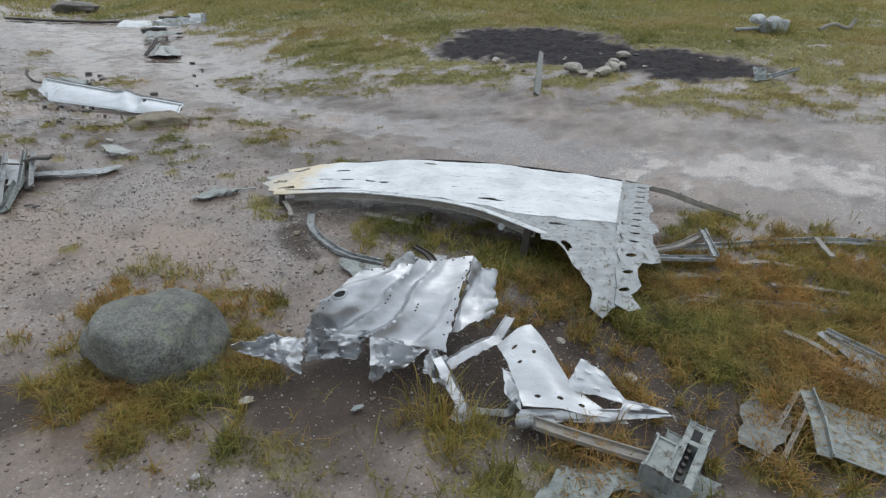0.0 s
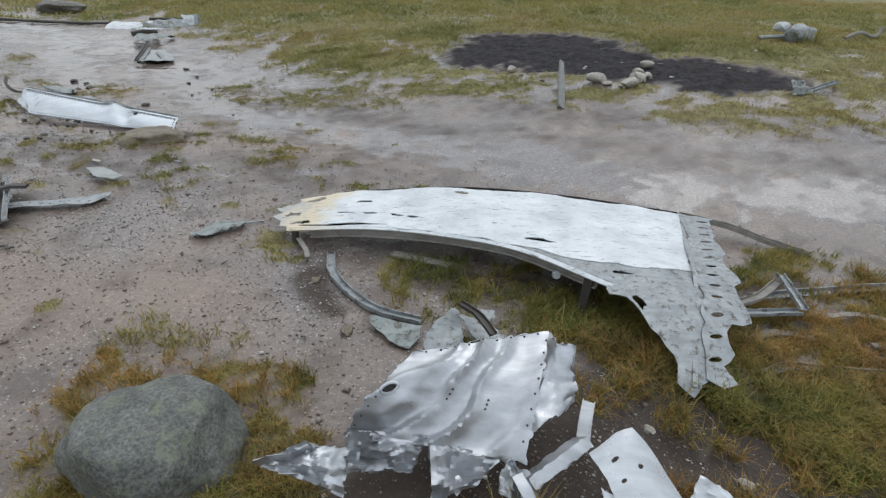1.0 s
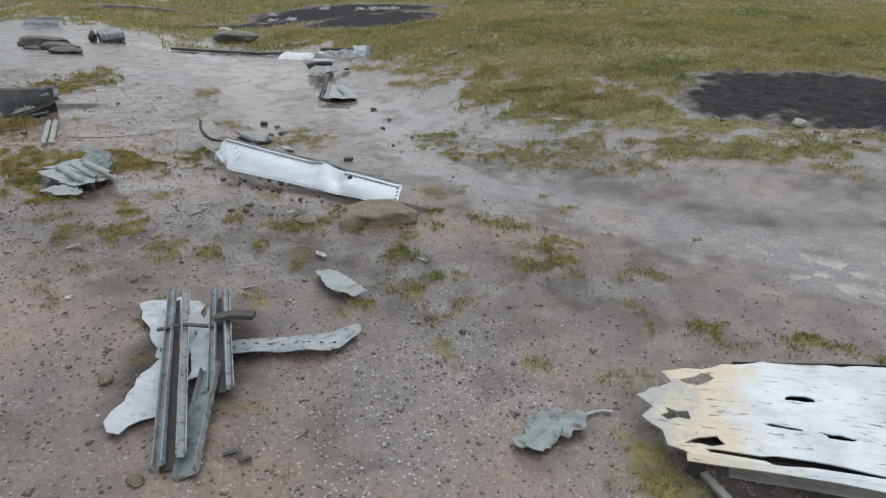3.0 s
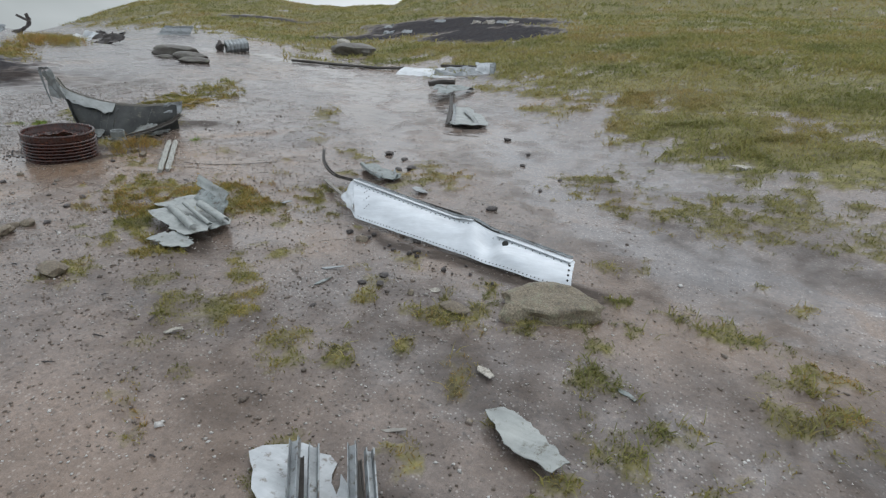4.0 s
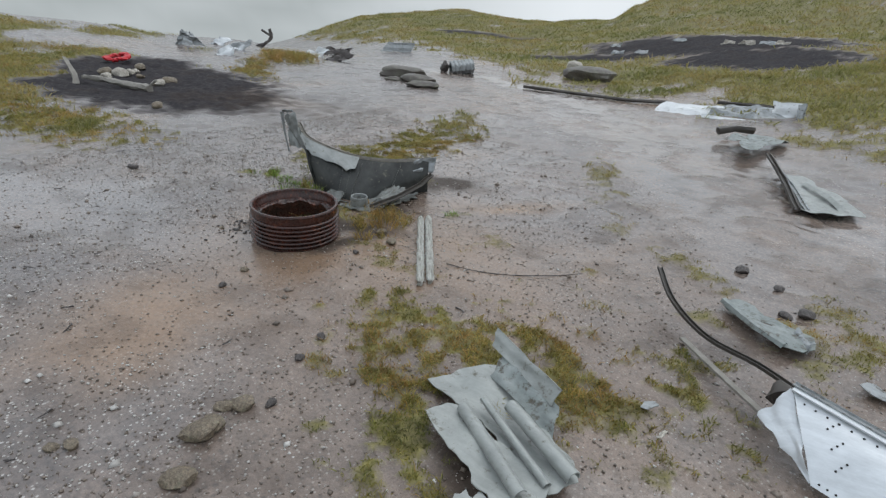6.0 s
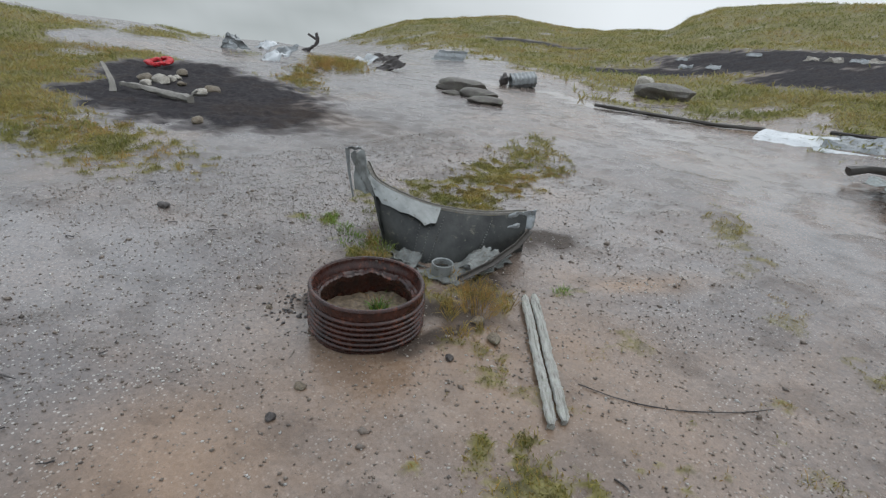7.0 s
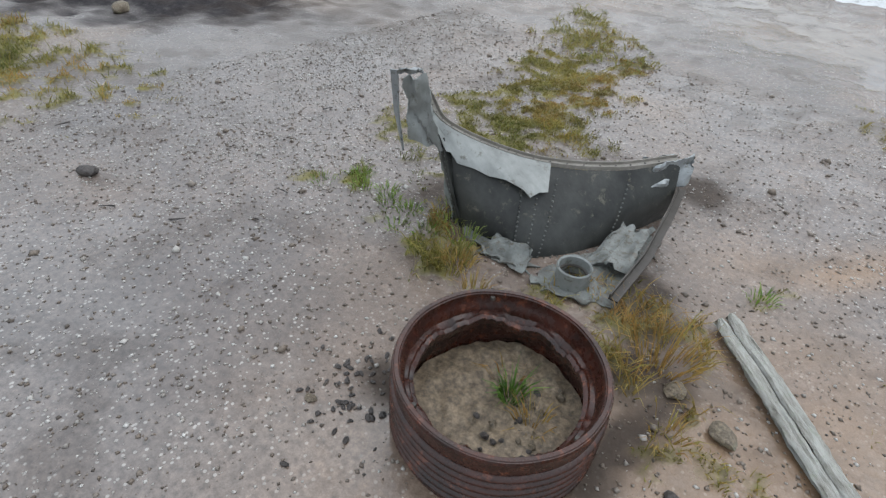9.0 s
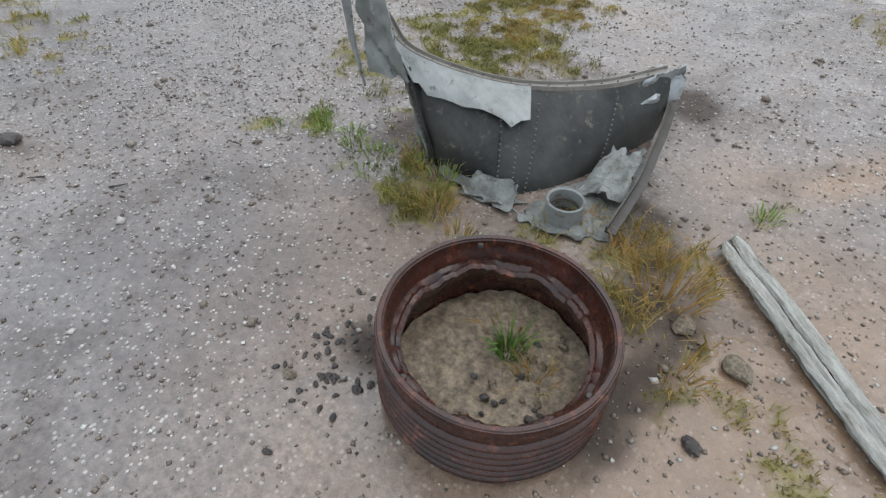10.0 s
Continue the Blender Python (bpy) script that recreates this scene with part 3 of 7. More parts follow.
moss(-11.9, 5.75, 1.3, 0.50, -160, 1.0, 0.06, 0.5)
moss(-8.34, 6.56, 0.22, 0.12, 130, 1.0, 0.07, 0.3)
moss(-8.22, 6.48, 0.12, 0.08, 130, 1.0, 0.08, 0.6)
moss(-6.63, 6.89, 0.20, 0.11, -106, 0.6, 0.03, 0.6)
moss(-7.20, 7.14, 0.12, 0.06, -115, 0.9, 0.04, 0.25)
moss(-8.88, 6.65, 0.13, 0.07, 140, 1.0, 0.04, 0.1)
moss(-8.60, 6.50, 0.08, 0.05, 40, 0.9, 0.04, 0.1)
moss(-9.05, 6.45, 0.07, 0.05, 40, 0.8, 0.03, 0.2)
moss(-7.19, 6.25, 0.09, 0.06, -115, 0.8, 0.03, 0.3)
moss(-15.2, 5.9, 2.6, 1.0, -17, 1.0, 0.10, 0.6)
moss(-14.2, 9.6, 1.6, 0.35, -32, 0.9, 0.08, 0.6)
moss(-16.6, 12.0, 1.3, 0.5, 142, 1.0, 0.22, 0.8)
# stray cushions of moss over the stony mud
strays = random.Random(31)
for _ in range(190):
    s = strays.random()
    cx, cy = -1.8 - 5.2 * s + strays.gauss(0, 0.7), 4.3 + 1.6 * s + strays.gauss(0, 0.85)
    if cy > 0.9 - 0.62 * cx + 0.35:
        r0 = strays.uniform(0.03, 0.09)
        moss(cx, cy, r0 * strays.uniform(1, 1.8), r0, strays.uniform(0, 180), strays.uniform(0.6, 1.0), 0.035, strays.uniform(0.15, 0.6))
# dark soil patches, some painted where shade falls under flap, panel and crumpled skin
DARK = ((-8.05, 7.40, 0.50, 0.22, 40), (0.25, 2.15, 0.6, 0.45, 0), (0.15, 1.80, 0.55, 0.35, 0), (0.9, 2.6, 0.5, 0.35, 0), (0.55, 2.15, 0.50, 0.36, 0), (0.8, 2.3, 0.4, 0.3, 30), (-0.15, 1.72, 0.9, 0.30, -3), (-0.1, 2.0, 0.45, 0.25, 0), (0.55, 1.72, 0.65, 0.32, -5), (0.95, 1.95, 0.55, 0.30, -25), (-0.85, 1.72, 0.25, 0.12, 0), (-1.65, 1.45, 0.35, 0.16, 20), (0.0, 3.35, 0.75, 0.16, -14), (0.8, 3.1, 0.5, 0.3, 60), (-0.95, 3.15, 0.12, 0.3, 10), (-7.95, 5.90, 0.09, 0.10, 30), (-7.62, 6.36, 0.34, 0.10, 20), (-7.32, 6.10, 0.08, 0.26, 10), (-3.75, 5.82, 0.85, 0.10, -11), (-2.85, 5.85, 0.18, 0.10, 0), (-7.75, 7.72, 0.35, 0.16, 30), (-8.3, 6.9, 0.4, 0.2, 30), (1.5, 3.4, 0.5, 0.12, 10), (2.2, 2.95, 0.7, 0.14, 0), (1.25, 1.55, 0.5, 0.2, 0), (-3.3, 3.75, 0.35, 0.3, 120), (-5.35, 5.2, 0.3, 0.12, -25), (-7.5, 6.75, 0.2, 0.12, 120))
DAMP = ((1.0, 6.7, 2.4, 0.7, -28), (-1.5, 7.2, 1.5, 0.6, -35), (-0.6, 6.45, 1.2, 0.35, -28), (3.2, 5.9, 1.6, 0.6, -22), (-11.2, 8.6, 1.6, 1.6, 40), (-3.0, 4.9, 1.9, 0.7, -15), (-1.6, 4.9, 1.5, 0.7, -20), (-4.6, 4.6, 1.5, 0.6, -20), (-1.2, 5.6, 1.6, 0.5, -25), (-11.9, 8.5, 1.9, 0.9, 40), (-2.7, 6.2, 0.8, 0.3, -50), (-2.0, 7.0, 1.2, 0.35, -30), (-3.0, 7.8, 0.9, 0.3, -55), (-2.4, 7.2, 1.3, 0.5, -35), (-1.0, 6.6, 1.6, 0.4, -30), (0.9, 6.0, 1.7, 0.4, -25), (-1.9, 6.1, 1.0, 0.35, -30), (2.8, 5.2, 1.5, 0.35, -22), (1.7, 2.2, 1.1, 0.6, 20), (-0.5, 1.4, 0.6, 0.25, 0), (-2.0, 1.6, 0.5, 0.3, 20))
PEAT = ((1.05, 9.7, 1.45, 1.25, -15), (2.0, 8.5, 1.5, 0.75, -28), (3.2, 7.9, 1.1, 0.75, -45), (-12.9, 7.5, 1.5, 1.2, 35), (-14.4, 8.1, 2.2, 1.4, 15), (-16.2, 8.3, 1.6, 1.0, 10), (-14.2, 6.8, 1.4, 0.7, -25), (-10.2, 23.0, 3.6, 2.8, 8), (-8.0, 19.6, 2.2, 1.9, 0), (-12.8, 20.2, 2.0, 0.9, 10), (-20.5, 25.0, 2.6, 1.0, 20))
STREAMS = (
    (((-13.4, 13.7), (-12.0, 14.0), (-10.1, 13.1), (-8.9, 12.75), (-7.46, 11.24), (-6.71, 10.04), (-6.08, 9.44), (-5.40, 8.20), (-5.0, 7.65)), 0.26, 1.0),
    (((-4.9, 9.6), (-3.9, 8.2), (-3.3, 7.4), (-2.9, 6.95), (-2.3, 6.5), (-1.5, 6.07), (-0.67, 5.92), (0.11, 5.55), (0.75, 5.10), (1.94, 4.73), (2.55, 4.58), (4.5, 3.9), (7.0, 3.0)), 0.27, 1.0),
    (((-3.0, 7.0), (-2.2, 6.75), (-1.4, 6.5), (-0.4, 6.25), (0.6, 5.6)), 0.11, 0.8),
    (((-6.72, 6.37), (-6.31, 6.64), (-6.07, 7.29), (-5.96, 7.77), (-6.09, 8.28), (-6.24, 9.19)), 0.10, 0.5),
    (((-7.0, 6.85), (-6.87, 7.43), (-6.78, 8.15), (-6.49, 8.63), (-6.26, 9.42)), 0.09, 0.5),
    (((-7.3, 10.9), (-8.4, 12.4), (-9.5, 13.2)), 0.22, 0.8),
    (((-6.80, 6.25), (-6.96, 5.58), (-7.02, 5.15), (-6.74, 4.68), (-6.48, 4.31), (-6.2, 3.8)), 0.13, 0.45),
    (((-4.45, 5.9), (-3.7, 5.75), (-3.2, 5.6)), 0.12, 0.6),
    (((-4.9, 5.6), (-4.1, 5.05), (-3.5, 4.9), (-2.6, 4.75), (-1.9, 4.9), (-1.2, 5.1)), 0.17, 0.55),
    (((-5.1, 7.7), (-5.0, 7.0), (-5.3, 6.3), (-4.7, 5.6)), 0.15, 0.6),
)
# foot of the grassed slope, from west to east
EDGE = ((-40, 27), (-30, 22), (-17, 16.6), (-12.4, 14.7), (-10.7, 13.6), (-8.1, 13.6), (-6.2, 11.9), (-5.06, 10.55), (-3.4, 9.5), (-2.6, 8.4), (-1.4, 7.35), (-0.74, 6.95), (0.65, 6.3), (1.8, 5.75), (3.1, 5.2), (8.0, 3.7), (20, 0))


def masks(x, y):
    """Where grass, peat, running water, gravel and rust lie on the ground."""
    x, y = np.asarray(x, float), np.asarray(y, float)
    w1, w2 = fbm(x, y, 1.3, 4, 3) - 0.5, fbm(x, y, 1.3, 4, 11) - 0.5
    f1, f2, f3 = fbm(x, y, 7.0, 4, 23), fbm(x, y, 2.2, 5, 31), fbm(x, y, 15.0, 3, 37)
    d = (x - 2) * 0.74 + (y - 4.2) * 0.67
    g = np.zeros_like(x)
    for cx, cy, a, b, turn, amount, blade, _ in MOSS:
        near = (np.abs(x - cx) < 3 * max(a, b)) & (np.abs(y - cy) < 3 * max(a, b))
        if not near.any():
            continue
        e = bell(x[near] + w1[near] * 0.25 * min(a * 4, 1), y[near] + w2[near] * 0.25 * min(a * 4, 1), cx, cy, a * 1.25, b * 1.25, turn)
        g[near] = np.maximum(g[near], (amount if blade > 0.055 else amount * 0.8) * np.clip((e - 0.42) * 1.5 + ((f1[near] - 0.48) * 2.6 + (f3[near] - 0.5) * 2.4) * np.clip(e * 3, 0, 1), 0, 1))
    up = y - np.interp(x, [q[0] for q in EDGE], [q[1] for q in EDGE])
    hill = np.clip((up + 0.1 + w1 * 1.3) * 1.1, 0, 1) * np.clip((f2 - 0.55 + np.clip(up, 0, 3.2) * 0.14) * 3.4 + (f1 - 0.5) * 2.0, 0, 1)
    west = np.clip((-12.7 - x - 0.3 * (y - 6) + w1 * 2.5) * 0.7, 0, 1) * np.clip((fbm(x, y, 0.6, 4, 57) - 0.36 + np.clip(7.5 - y, -1, 2) * 0.2) * 5 + (f1 - 0.5), 0, 1) * np.clip((15.0 - y) * 0.4, 0, 1)
    g = np.maximum(g, np.maximum(hill, west))
    p = np.zeros_like(x)
    for cx, cy, a, b, turn in PEAT:
        e = bell(x + w1 * 0.9, y + w2 * 0.9, cx, cy, a * 1.2, b * 1.2, turn)
        p = np.maximum(p, np.clip((e - 0.38) * 4 + (f1 - 0.5) * 1.6, 0, 1))
    g = np.where(p > 0.05, np.minimum(g, 1 - np.clip(p * 1.6, 0, 1)), g)
    wet = np.zeros_like(x)
    for line, width, flow in STREAMS:
        best = np.full_like(x, 9.0)
        for (x1, y1), (x2, y2) in zip(line, line[1:]):
            dx, dy = x2 - x1, y2 - y1
            t = np.clip(((x - x1) * dx + (y - y1) * dy) / (dx * dx + dy * dy), 0, 1)
            best = np.minimum(best, np.hypot(x + w1 * 0.7 - x1 - t * dx, y + w2 * 0.7 - y1 - t * dy))
        wet = np.maximum(wet, flow * np.clip((1.2 - best / (width * 1.25) + (f1 - 0.5) * 2.4) * 1.6, 0, 1))
    wet = np.maximum(wet, 0.8 * np.clip((bell(x + w1, y + w2, -9.0, 5.1, 2.0, 0.5, 18) - 0.35) * 3 + (f1 - 0.5), 0, 1))
    wet = np.maximum(wet, 0.5 * np.clip((f2 - 0.60) * 6, 0, 1) * np.clip(1 - np.abs(d + 0.2) / 1.2, 0, 1))
    wet = np.maximum(wet, np.clip((y - 5.5) / 2.5, 0, 1) * np.clip((0.4 - d) * 1.2, 0, 1) * np.clip((14.5 - y) / 2, 0, 1) * np.clip((x + 11) / 2, 0, 1) * np.clip(0.10 + (f2 - 0.47) * 5 + (f1 - 0.5) * 2, 0, 0.6))
    wet = wet * (1 - np.clip(g * 1.3, 0, 0.9)) * (1 - p * 0.8)
    gravel = np.clip((-7.05 - 0.62 * (y - 4.3) - x + w1 * 0.9) * 1.4, 0, 1)
    gravel = np.maximum(gravel, 0.65 * np.clip((fbm(x, y, 0.9, 4, 71) - 0.5) * 5, 0, 1))
    gravel = np.maximum(gravel, bell(x, y, -1.0, 3.2, 0.3, 0.5, 10))
    gravel = np.maximum(gravel, np.clip(wet, 0, 0.8) * np.clip((x + 4.2) / 1.5, 0, 1))
    rust = np.maximum(0.9 * bell(x + w1 * 0.3, y + w2 * 0.3, -7.05, 7.65, 0.5, 0.12, 52), 0.7 * bell(x + w1, y + w2, -7.3, 4.9, 0.6, 0.3, 60))
    rust = np.maximum(rust, 0.85 * bell(x + w1 * 0.5, y + w2 * 0.5, -7.0, 6.2, 1.0, 0.62, 40) * np.clip(0.3 + f1 * 1.2, 0, 1))
    rust = np.maximum(rust, 0.8 * bell(x + w1 * 0.6, y + w2 * 0.6, -7.15, 6.15, 0.9, 0.55, 50) * np.clip(0.2 + f1 * 1.4, 0, 1))
    rust = np.maximum(rust, 0.35 * np.clip((fbm(x, y, 0.7, 4, 81) - 0.62) * 6, 0, 1))
    return g, p, wet, gravel, rust


def soil_and_shade(x, y):
    """Black trampled soil, with the shade under the wreckage painted in."""
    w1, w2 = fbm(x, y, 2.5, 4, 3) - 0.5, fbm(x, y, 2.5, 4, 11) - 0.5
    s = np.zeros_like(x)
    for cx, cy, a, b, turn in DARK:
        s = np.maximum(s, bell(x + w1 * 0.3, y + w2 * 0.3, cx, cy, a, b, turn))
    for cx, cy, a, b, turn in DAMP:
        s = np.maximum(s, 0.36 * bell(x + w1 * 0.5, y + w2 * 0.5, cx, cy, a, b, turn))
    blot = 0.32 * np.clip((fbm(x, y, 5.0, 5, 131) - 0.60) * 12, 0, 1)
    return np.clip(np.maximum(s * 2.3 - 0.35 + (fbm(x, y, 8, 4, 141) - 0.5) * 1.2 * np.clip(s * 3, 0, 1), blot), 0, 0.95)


def relief(x, y, g=None, p=None, wet=None):
    """Fine height of the ground over the broad lie of the land."""
    if g is None:
        g, p, wet, _, _ = masks(x, y)
    z = (fbm(x, y, 1.1, 4, 5) - 0.5) * 0.055 + (fbm(x, y, 9, 4, 9) - 0.5) * 0.022
    z = z + g * 0.018 + g * (fbm(x, y, 3.0, 4, 15) - 0.5) * 0.05
    z = z + p * (fbm(x, y, 6, 4, 19) - 0.5) * 0.10 - wet * 0.012
    z = z * (1 - 0.85 * np.clip(wet * 1.3, 0, 1)) - wet * 0.008
    far = np.clip((np.hypot(x + 4, y - 5) - 9) / 12, 0, 1)
    z = z + far * (fbm(x, y, 0.35, 5, 61) - 0.5) * 0.32 + far * g * (fbm(x, y, 1.1, 3, 63) - 0.5) * 0.16
    return land(x, y) + z


def z_at(x, y):
    return float(relief(np.array([x]), np.array([y]))[0])


def axis(lo, hi, step, far, grow):
    mid = list(np.arange(lo, hi, step))
    out, s, v = [], step, lo
    while v > -far:
        s *= grow if lo - v < 13 else 1.1
        v -= s
        out.append(v)
    left = out[::-1]
    out, s, v = [], step, mid[-1]
    while v < far:
        s *= grow if v - hi < 13 else 1.1
        v += s
        out.append(v)
    return np.array(left + mid + out)


def build_ground():
    gx, gy = axis(-10.4, 3.6, 0.04, 420, 1.02), axis(0.4, 10.6, 0.04, 420, 1.02)
    xx, yy = np.meshgrid(gx, gy)
    x, y = xx.ravel(), yy.ravel()
    g, p, wet, gravel, rust = masks(x, y)
    z = relief(x, y, g, p, wet)
    nx, ny = len(gx), len(gy)
    i, j = np.meshgrid(np.arange(nx - 1), np.arange(ny - 1))
    a = (j * nx + i).ravel()
    f = np.stack([a, a + 1, a + nx + 1, a + nx], 1)
    me = arrays_mesh("ground", np.stack([x, y, z], 1), f.ravel(), np.full(len(f), 4), M_GROUND, {"grass": g, "peat": p, "wet": wet, "gravel": gravel, "rust": rust, "soil": soil_and_shade(x, y) * (1 - 0.6 * g)})
    me.polygons.foreach_set("use_smooth", np.ones(len(f), bool))
    return tagged(new("ground", me), "wet gritty mud with moss, peat and thin running water", "ground", kind="structure")


build_ground()


def blades(name, x, y, height, width, tone, mat, label, category, lean=0.5, seed=5, raise_by=0.0):
    """A field of single grass blades, each bent its own way."""
    r = np.random.RandomState(seed)
    n = len(x)
    z = relief(x, y) - 0.004 + raise_by
    ang, bend = r.rand(n) * 2 * math.pi, (0.25 + r.rand(n)) * lean * height
    turn = r.rand(n) * math.pi
    wx, wy = np.cos(turn) * width / 2, np.sin(turn) * width / 2
    bx, by = np.cos(ang) * bend, np.sin(ang) * bend
    v = np.empty((n, 5, 3))
    v[:, 0] = np.stack([x - wx, y - wy, z], 1)
    v[:, 1] = np.stack([x + wx, y + wy, z], 1)
    v[:, 2] = np.stack([x + wx * 0.8 + bx * 0.35, y + wy * 0.8 + by * 0.35, z + height * 0.6], 1)
    v[:, 3] = np.stack([x - wx * 0.8 + bx * 0.35, y - wy * 0.8 + by * 0.35, z + height * 0.6], 1)
    v[:, 4] = np.stack([x + bx, y + by, z + height * (0.95 - 0.25 * r.rand(n))], 1)
    base = np.arange(n) * 5
    f = np.stack([base, base + 1, base + 2, base + 3, base + 3, base + 2, base + 4], 1).ravel()
    per = np.tile([4, 3], n)
    me = arrays_mesh(name, v.reshape(-1, 3), f, per, mat, {"tone": np.repeat(tone, 5)})
    return tagged(new(name, me), label, category, kind="stuff")


def grow_grass():
    r = np.random.RandomState(7)
    X, Y, H, W, T = [], [], [], [], []
    for cx, cy, a, b, turn, amount, blade, dry in MOSS:
        n = int(min(24000, 13000 * a * b * math.pi * (0.05 / blade) ** 0.6)) if a * b < 1.2 else int(2600 * a * b * math.pi)
        u, v = r.uniform(-1.7, 1.7, n * 2) * a, r.uniform(-1.7, 1.7, n * 2) * b
        c, s = math.cos(radians(turn)), math.sin(radians(turn))
        x, y = cx + u * c - v * s, cy + u * s + v * c
        g = masks(x, y)[0]
        ok = g * (0.4 + fbm(x, y, 12, 2, 91)) > 0.12 + r.rand(n * 2) * 0.75
        x, y = x[ok], y[ok]
        k = len(x)
        X.append(x), Y.append(y)
        H.append(blade * np.where(blade < 0.07, 0.7, 1.0) * (0.25 + 0.65 * r.rand(k)) * (0.5 + 0.9 * fbm(x, y, 5, 2, 95)))
        W.append(0.0028 + 0.0022 * r.rand(k) + 0.008 * blade)
        T.append(np.clip(dry * 0.85 + (fbm(x, y, 3, 3, 97) - 0.5) * 1.5 + r.normal(0, 0.16, k), 0, 1))
    blades("moss_grass", *map(np.concatenate, (X, Y, H, W, T)), M_BLADE, "short olive and straw-coloured moor grass in patches", "grass", 1.3)
    # the grassy slope and the distance, tufts rather than blades
    X, Y, H, W, T = [], [], [], [], []
    for lo, hi, bot, top, n, hgt, wid in ((-4, 7, 4.4, 12, 150000, 0.036, 0.007), (-10, 12, 9, 20, 170000, 0.06, 0.011), (-36, 10, 13, 42, 170000, 0.10, 0.026), (-26, -12.0, 1, 15, 70000, 0.07, 0.014)):
        x, y = r.uniform(lo, hi, n), r.uniform(bot, top, n)
        x, y = x + (fbm(x, y, 2, 2, 5) - 0.5) * 0.4, y + (fbm(x, y, 2, 2, 6) - 0.5) * 0.4
        g, p, wet, _, _ = masks(x, y)
        ok = g > 0.15 + 0.75 * r.rand(n)
        x, y = x[ok], y[ok]
        k = len(x)
        X.append(x), Y.append(y)
        H.append(hgt * (0.4 + r.rand(k)) * (0.5 + fbm(x, y, 1.2, 3, 103)))
        W.append(wid * (0.6 + 0.8 * r.rand(k)))
        T.append(np.clip(0.40 + (fbm(x, y, 0.8, 4, 107) - 0.5) * 1.6 + r.normal(0, 0.13, k), 0, 1))
    blades("slope_grass", *map(np.concatenate, (X, Y, H, W, T)), M_SLOPE, "rough olive and tawny moor grass over the slope", "grass", 1.8, 9)


grow_grass()


def tuft(x, y, n, spread, height, tone, mat, label, seed, lean=0.7, raise_by=0.0):
    r = np.random.RandomState(seed)
    a, d = r.rand(n) * 2 * math.pi, np.sqrt(r.rand(n)) * spread
    return blades("grass_tuft", x + np.cos(a) * d, y + np.sin(a) * d, height * (0.5 + 0.6 * r.rand(n)), 0.003 + 0.003 * r.rand(n), np.clip(tone + r.normal(0, 0.15, n), 0, 1), mat, label, "grass", lean, seed, raise_by)


def scatter_chips():
    """Grit and small stones lying on the mud."""
    r = np.random.RandomState(17)
    n = 480000
    x, y = r.uniform(-10.6, 3.4, n), r.uniform(0.5, 9.5, n)
    g, p, wet, gravel, _ = masks(x, y)
    path = np.clip(1.25 - np.abs(y - (1.6 - 0.62 * x)) / 3.2, 0, 1)
    ok = (g < 0.4) & (p < 0.4) & (r.rand(n) < (0.40 + 0.60 * gravel) * path * (1 - wet * 0.5) * (0.25 + 1.3 * fbm(x, y, 1.6, 4, 77)))
    x, y, gravel = x[ok], y[ok], gravel[ok]
    n = len(x)
    s = 0.0022 + 0.0068 * r.rand(n) ** 3.0 + 0.016 * (r.rand(n) > 0.992) * r.rand(n)
    z = relief(x, y) + s * 0.15
    o = np.array([(1, 0, 0), (0, 1, 0), (-1, 0, 0), (0, -1, 0), (0, 0, 0.7), (0, 0, -0.7)], float)
    f = np.array([(0, 1, 4), (1, 2, 4), (2, 3, 4), (3, 0, 4), (1, 0, 5), (2, 1, 5), (3, 2, 5), (0, 3, 5)])
    v = o[None] * s[:, None, None] * (0.55 + 0.9 * r.rand(n, 6, 1))
    t = r.rand(n) * 6.28
    c, q = np.cos(t)[:, None], np.sin(t)[:, None]
    v = np.stack([v[..., 0] * c - v[..., 1] * q + x[:, None], v[..., 0] * q + v[..., 1] * c + y[:, None], v[..., 2] + z[:, None]], -1)
    faces = (f[None] + (np.arange(n) * 6)[:, None, None]).ravel()
    tone = np.clip(np.where(r.rand(n) < 0.26 + 0.22 * gravel, 0.62 + 0.38 * r.rand(n), np.where(r.rand(n) < 0.12, 0.12, 0.34) + 0.2 * r.rand(n)), 0, 1)
    me = arrays_mesh("gravel", v.reshape(-1, 3), faces, np.full(n * 8, 3), M_CHIP, {"tone": np.repeat(tone, 6)})
    tagged(new("gravel", me), "pale quartz grit and dark crumbs on wet mud", "gravel", kind="stuff")


scatter_chips()


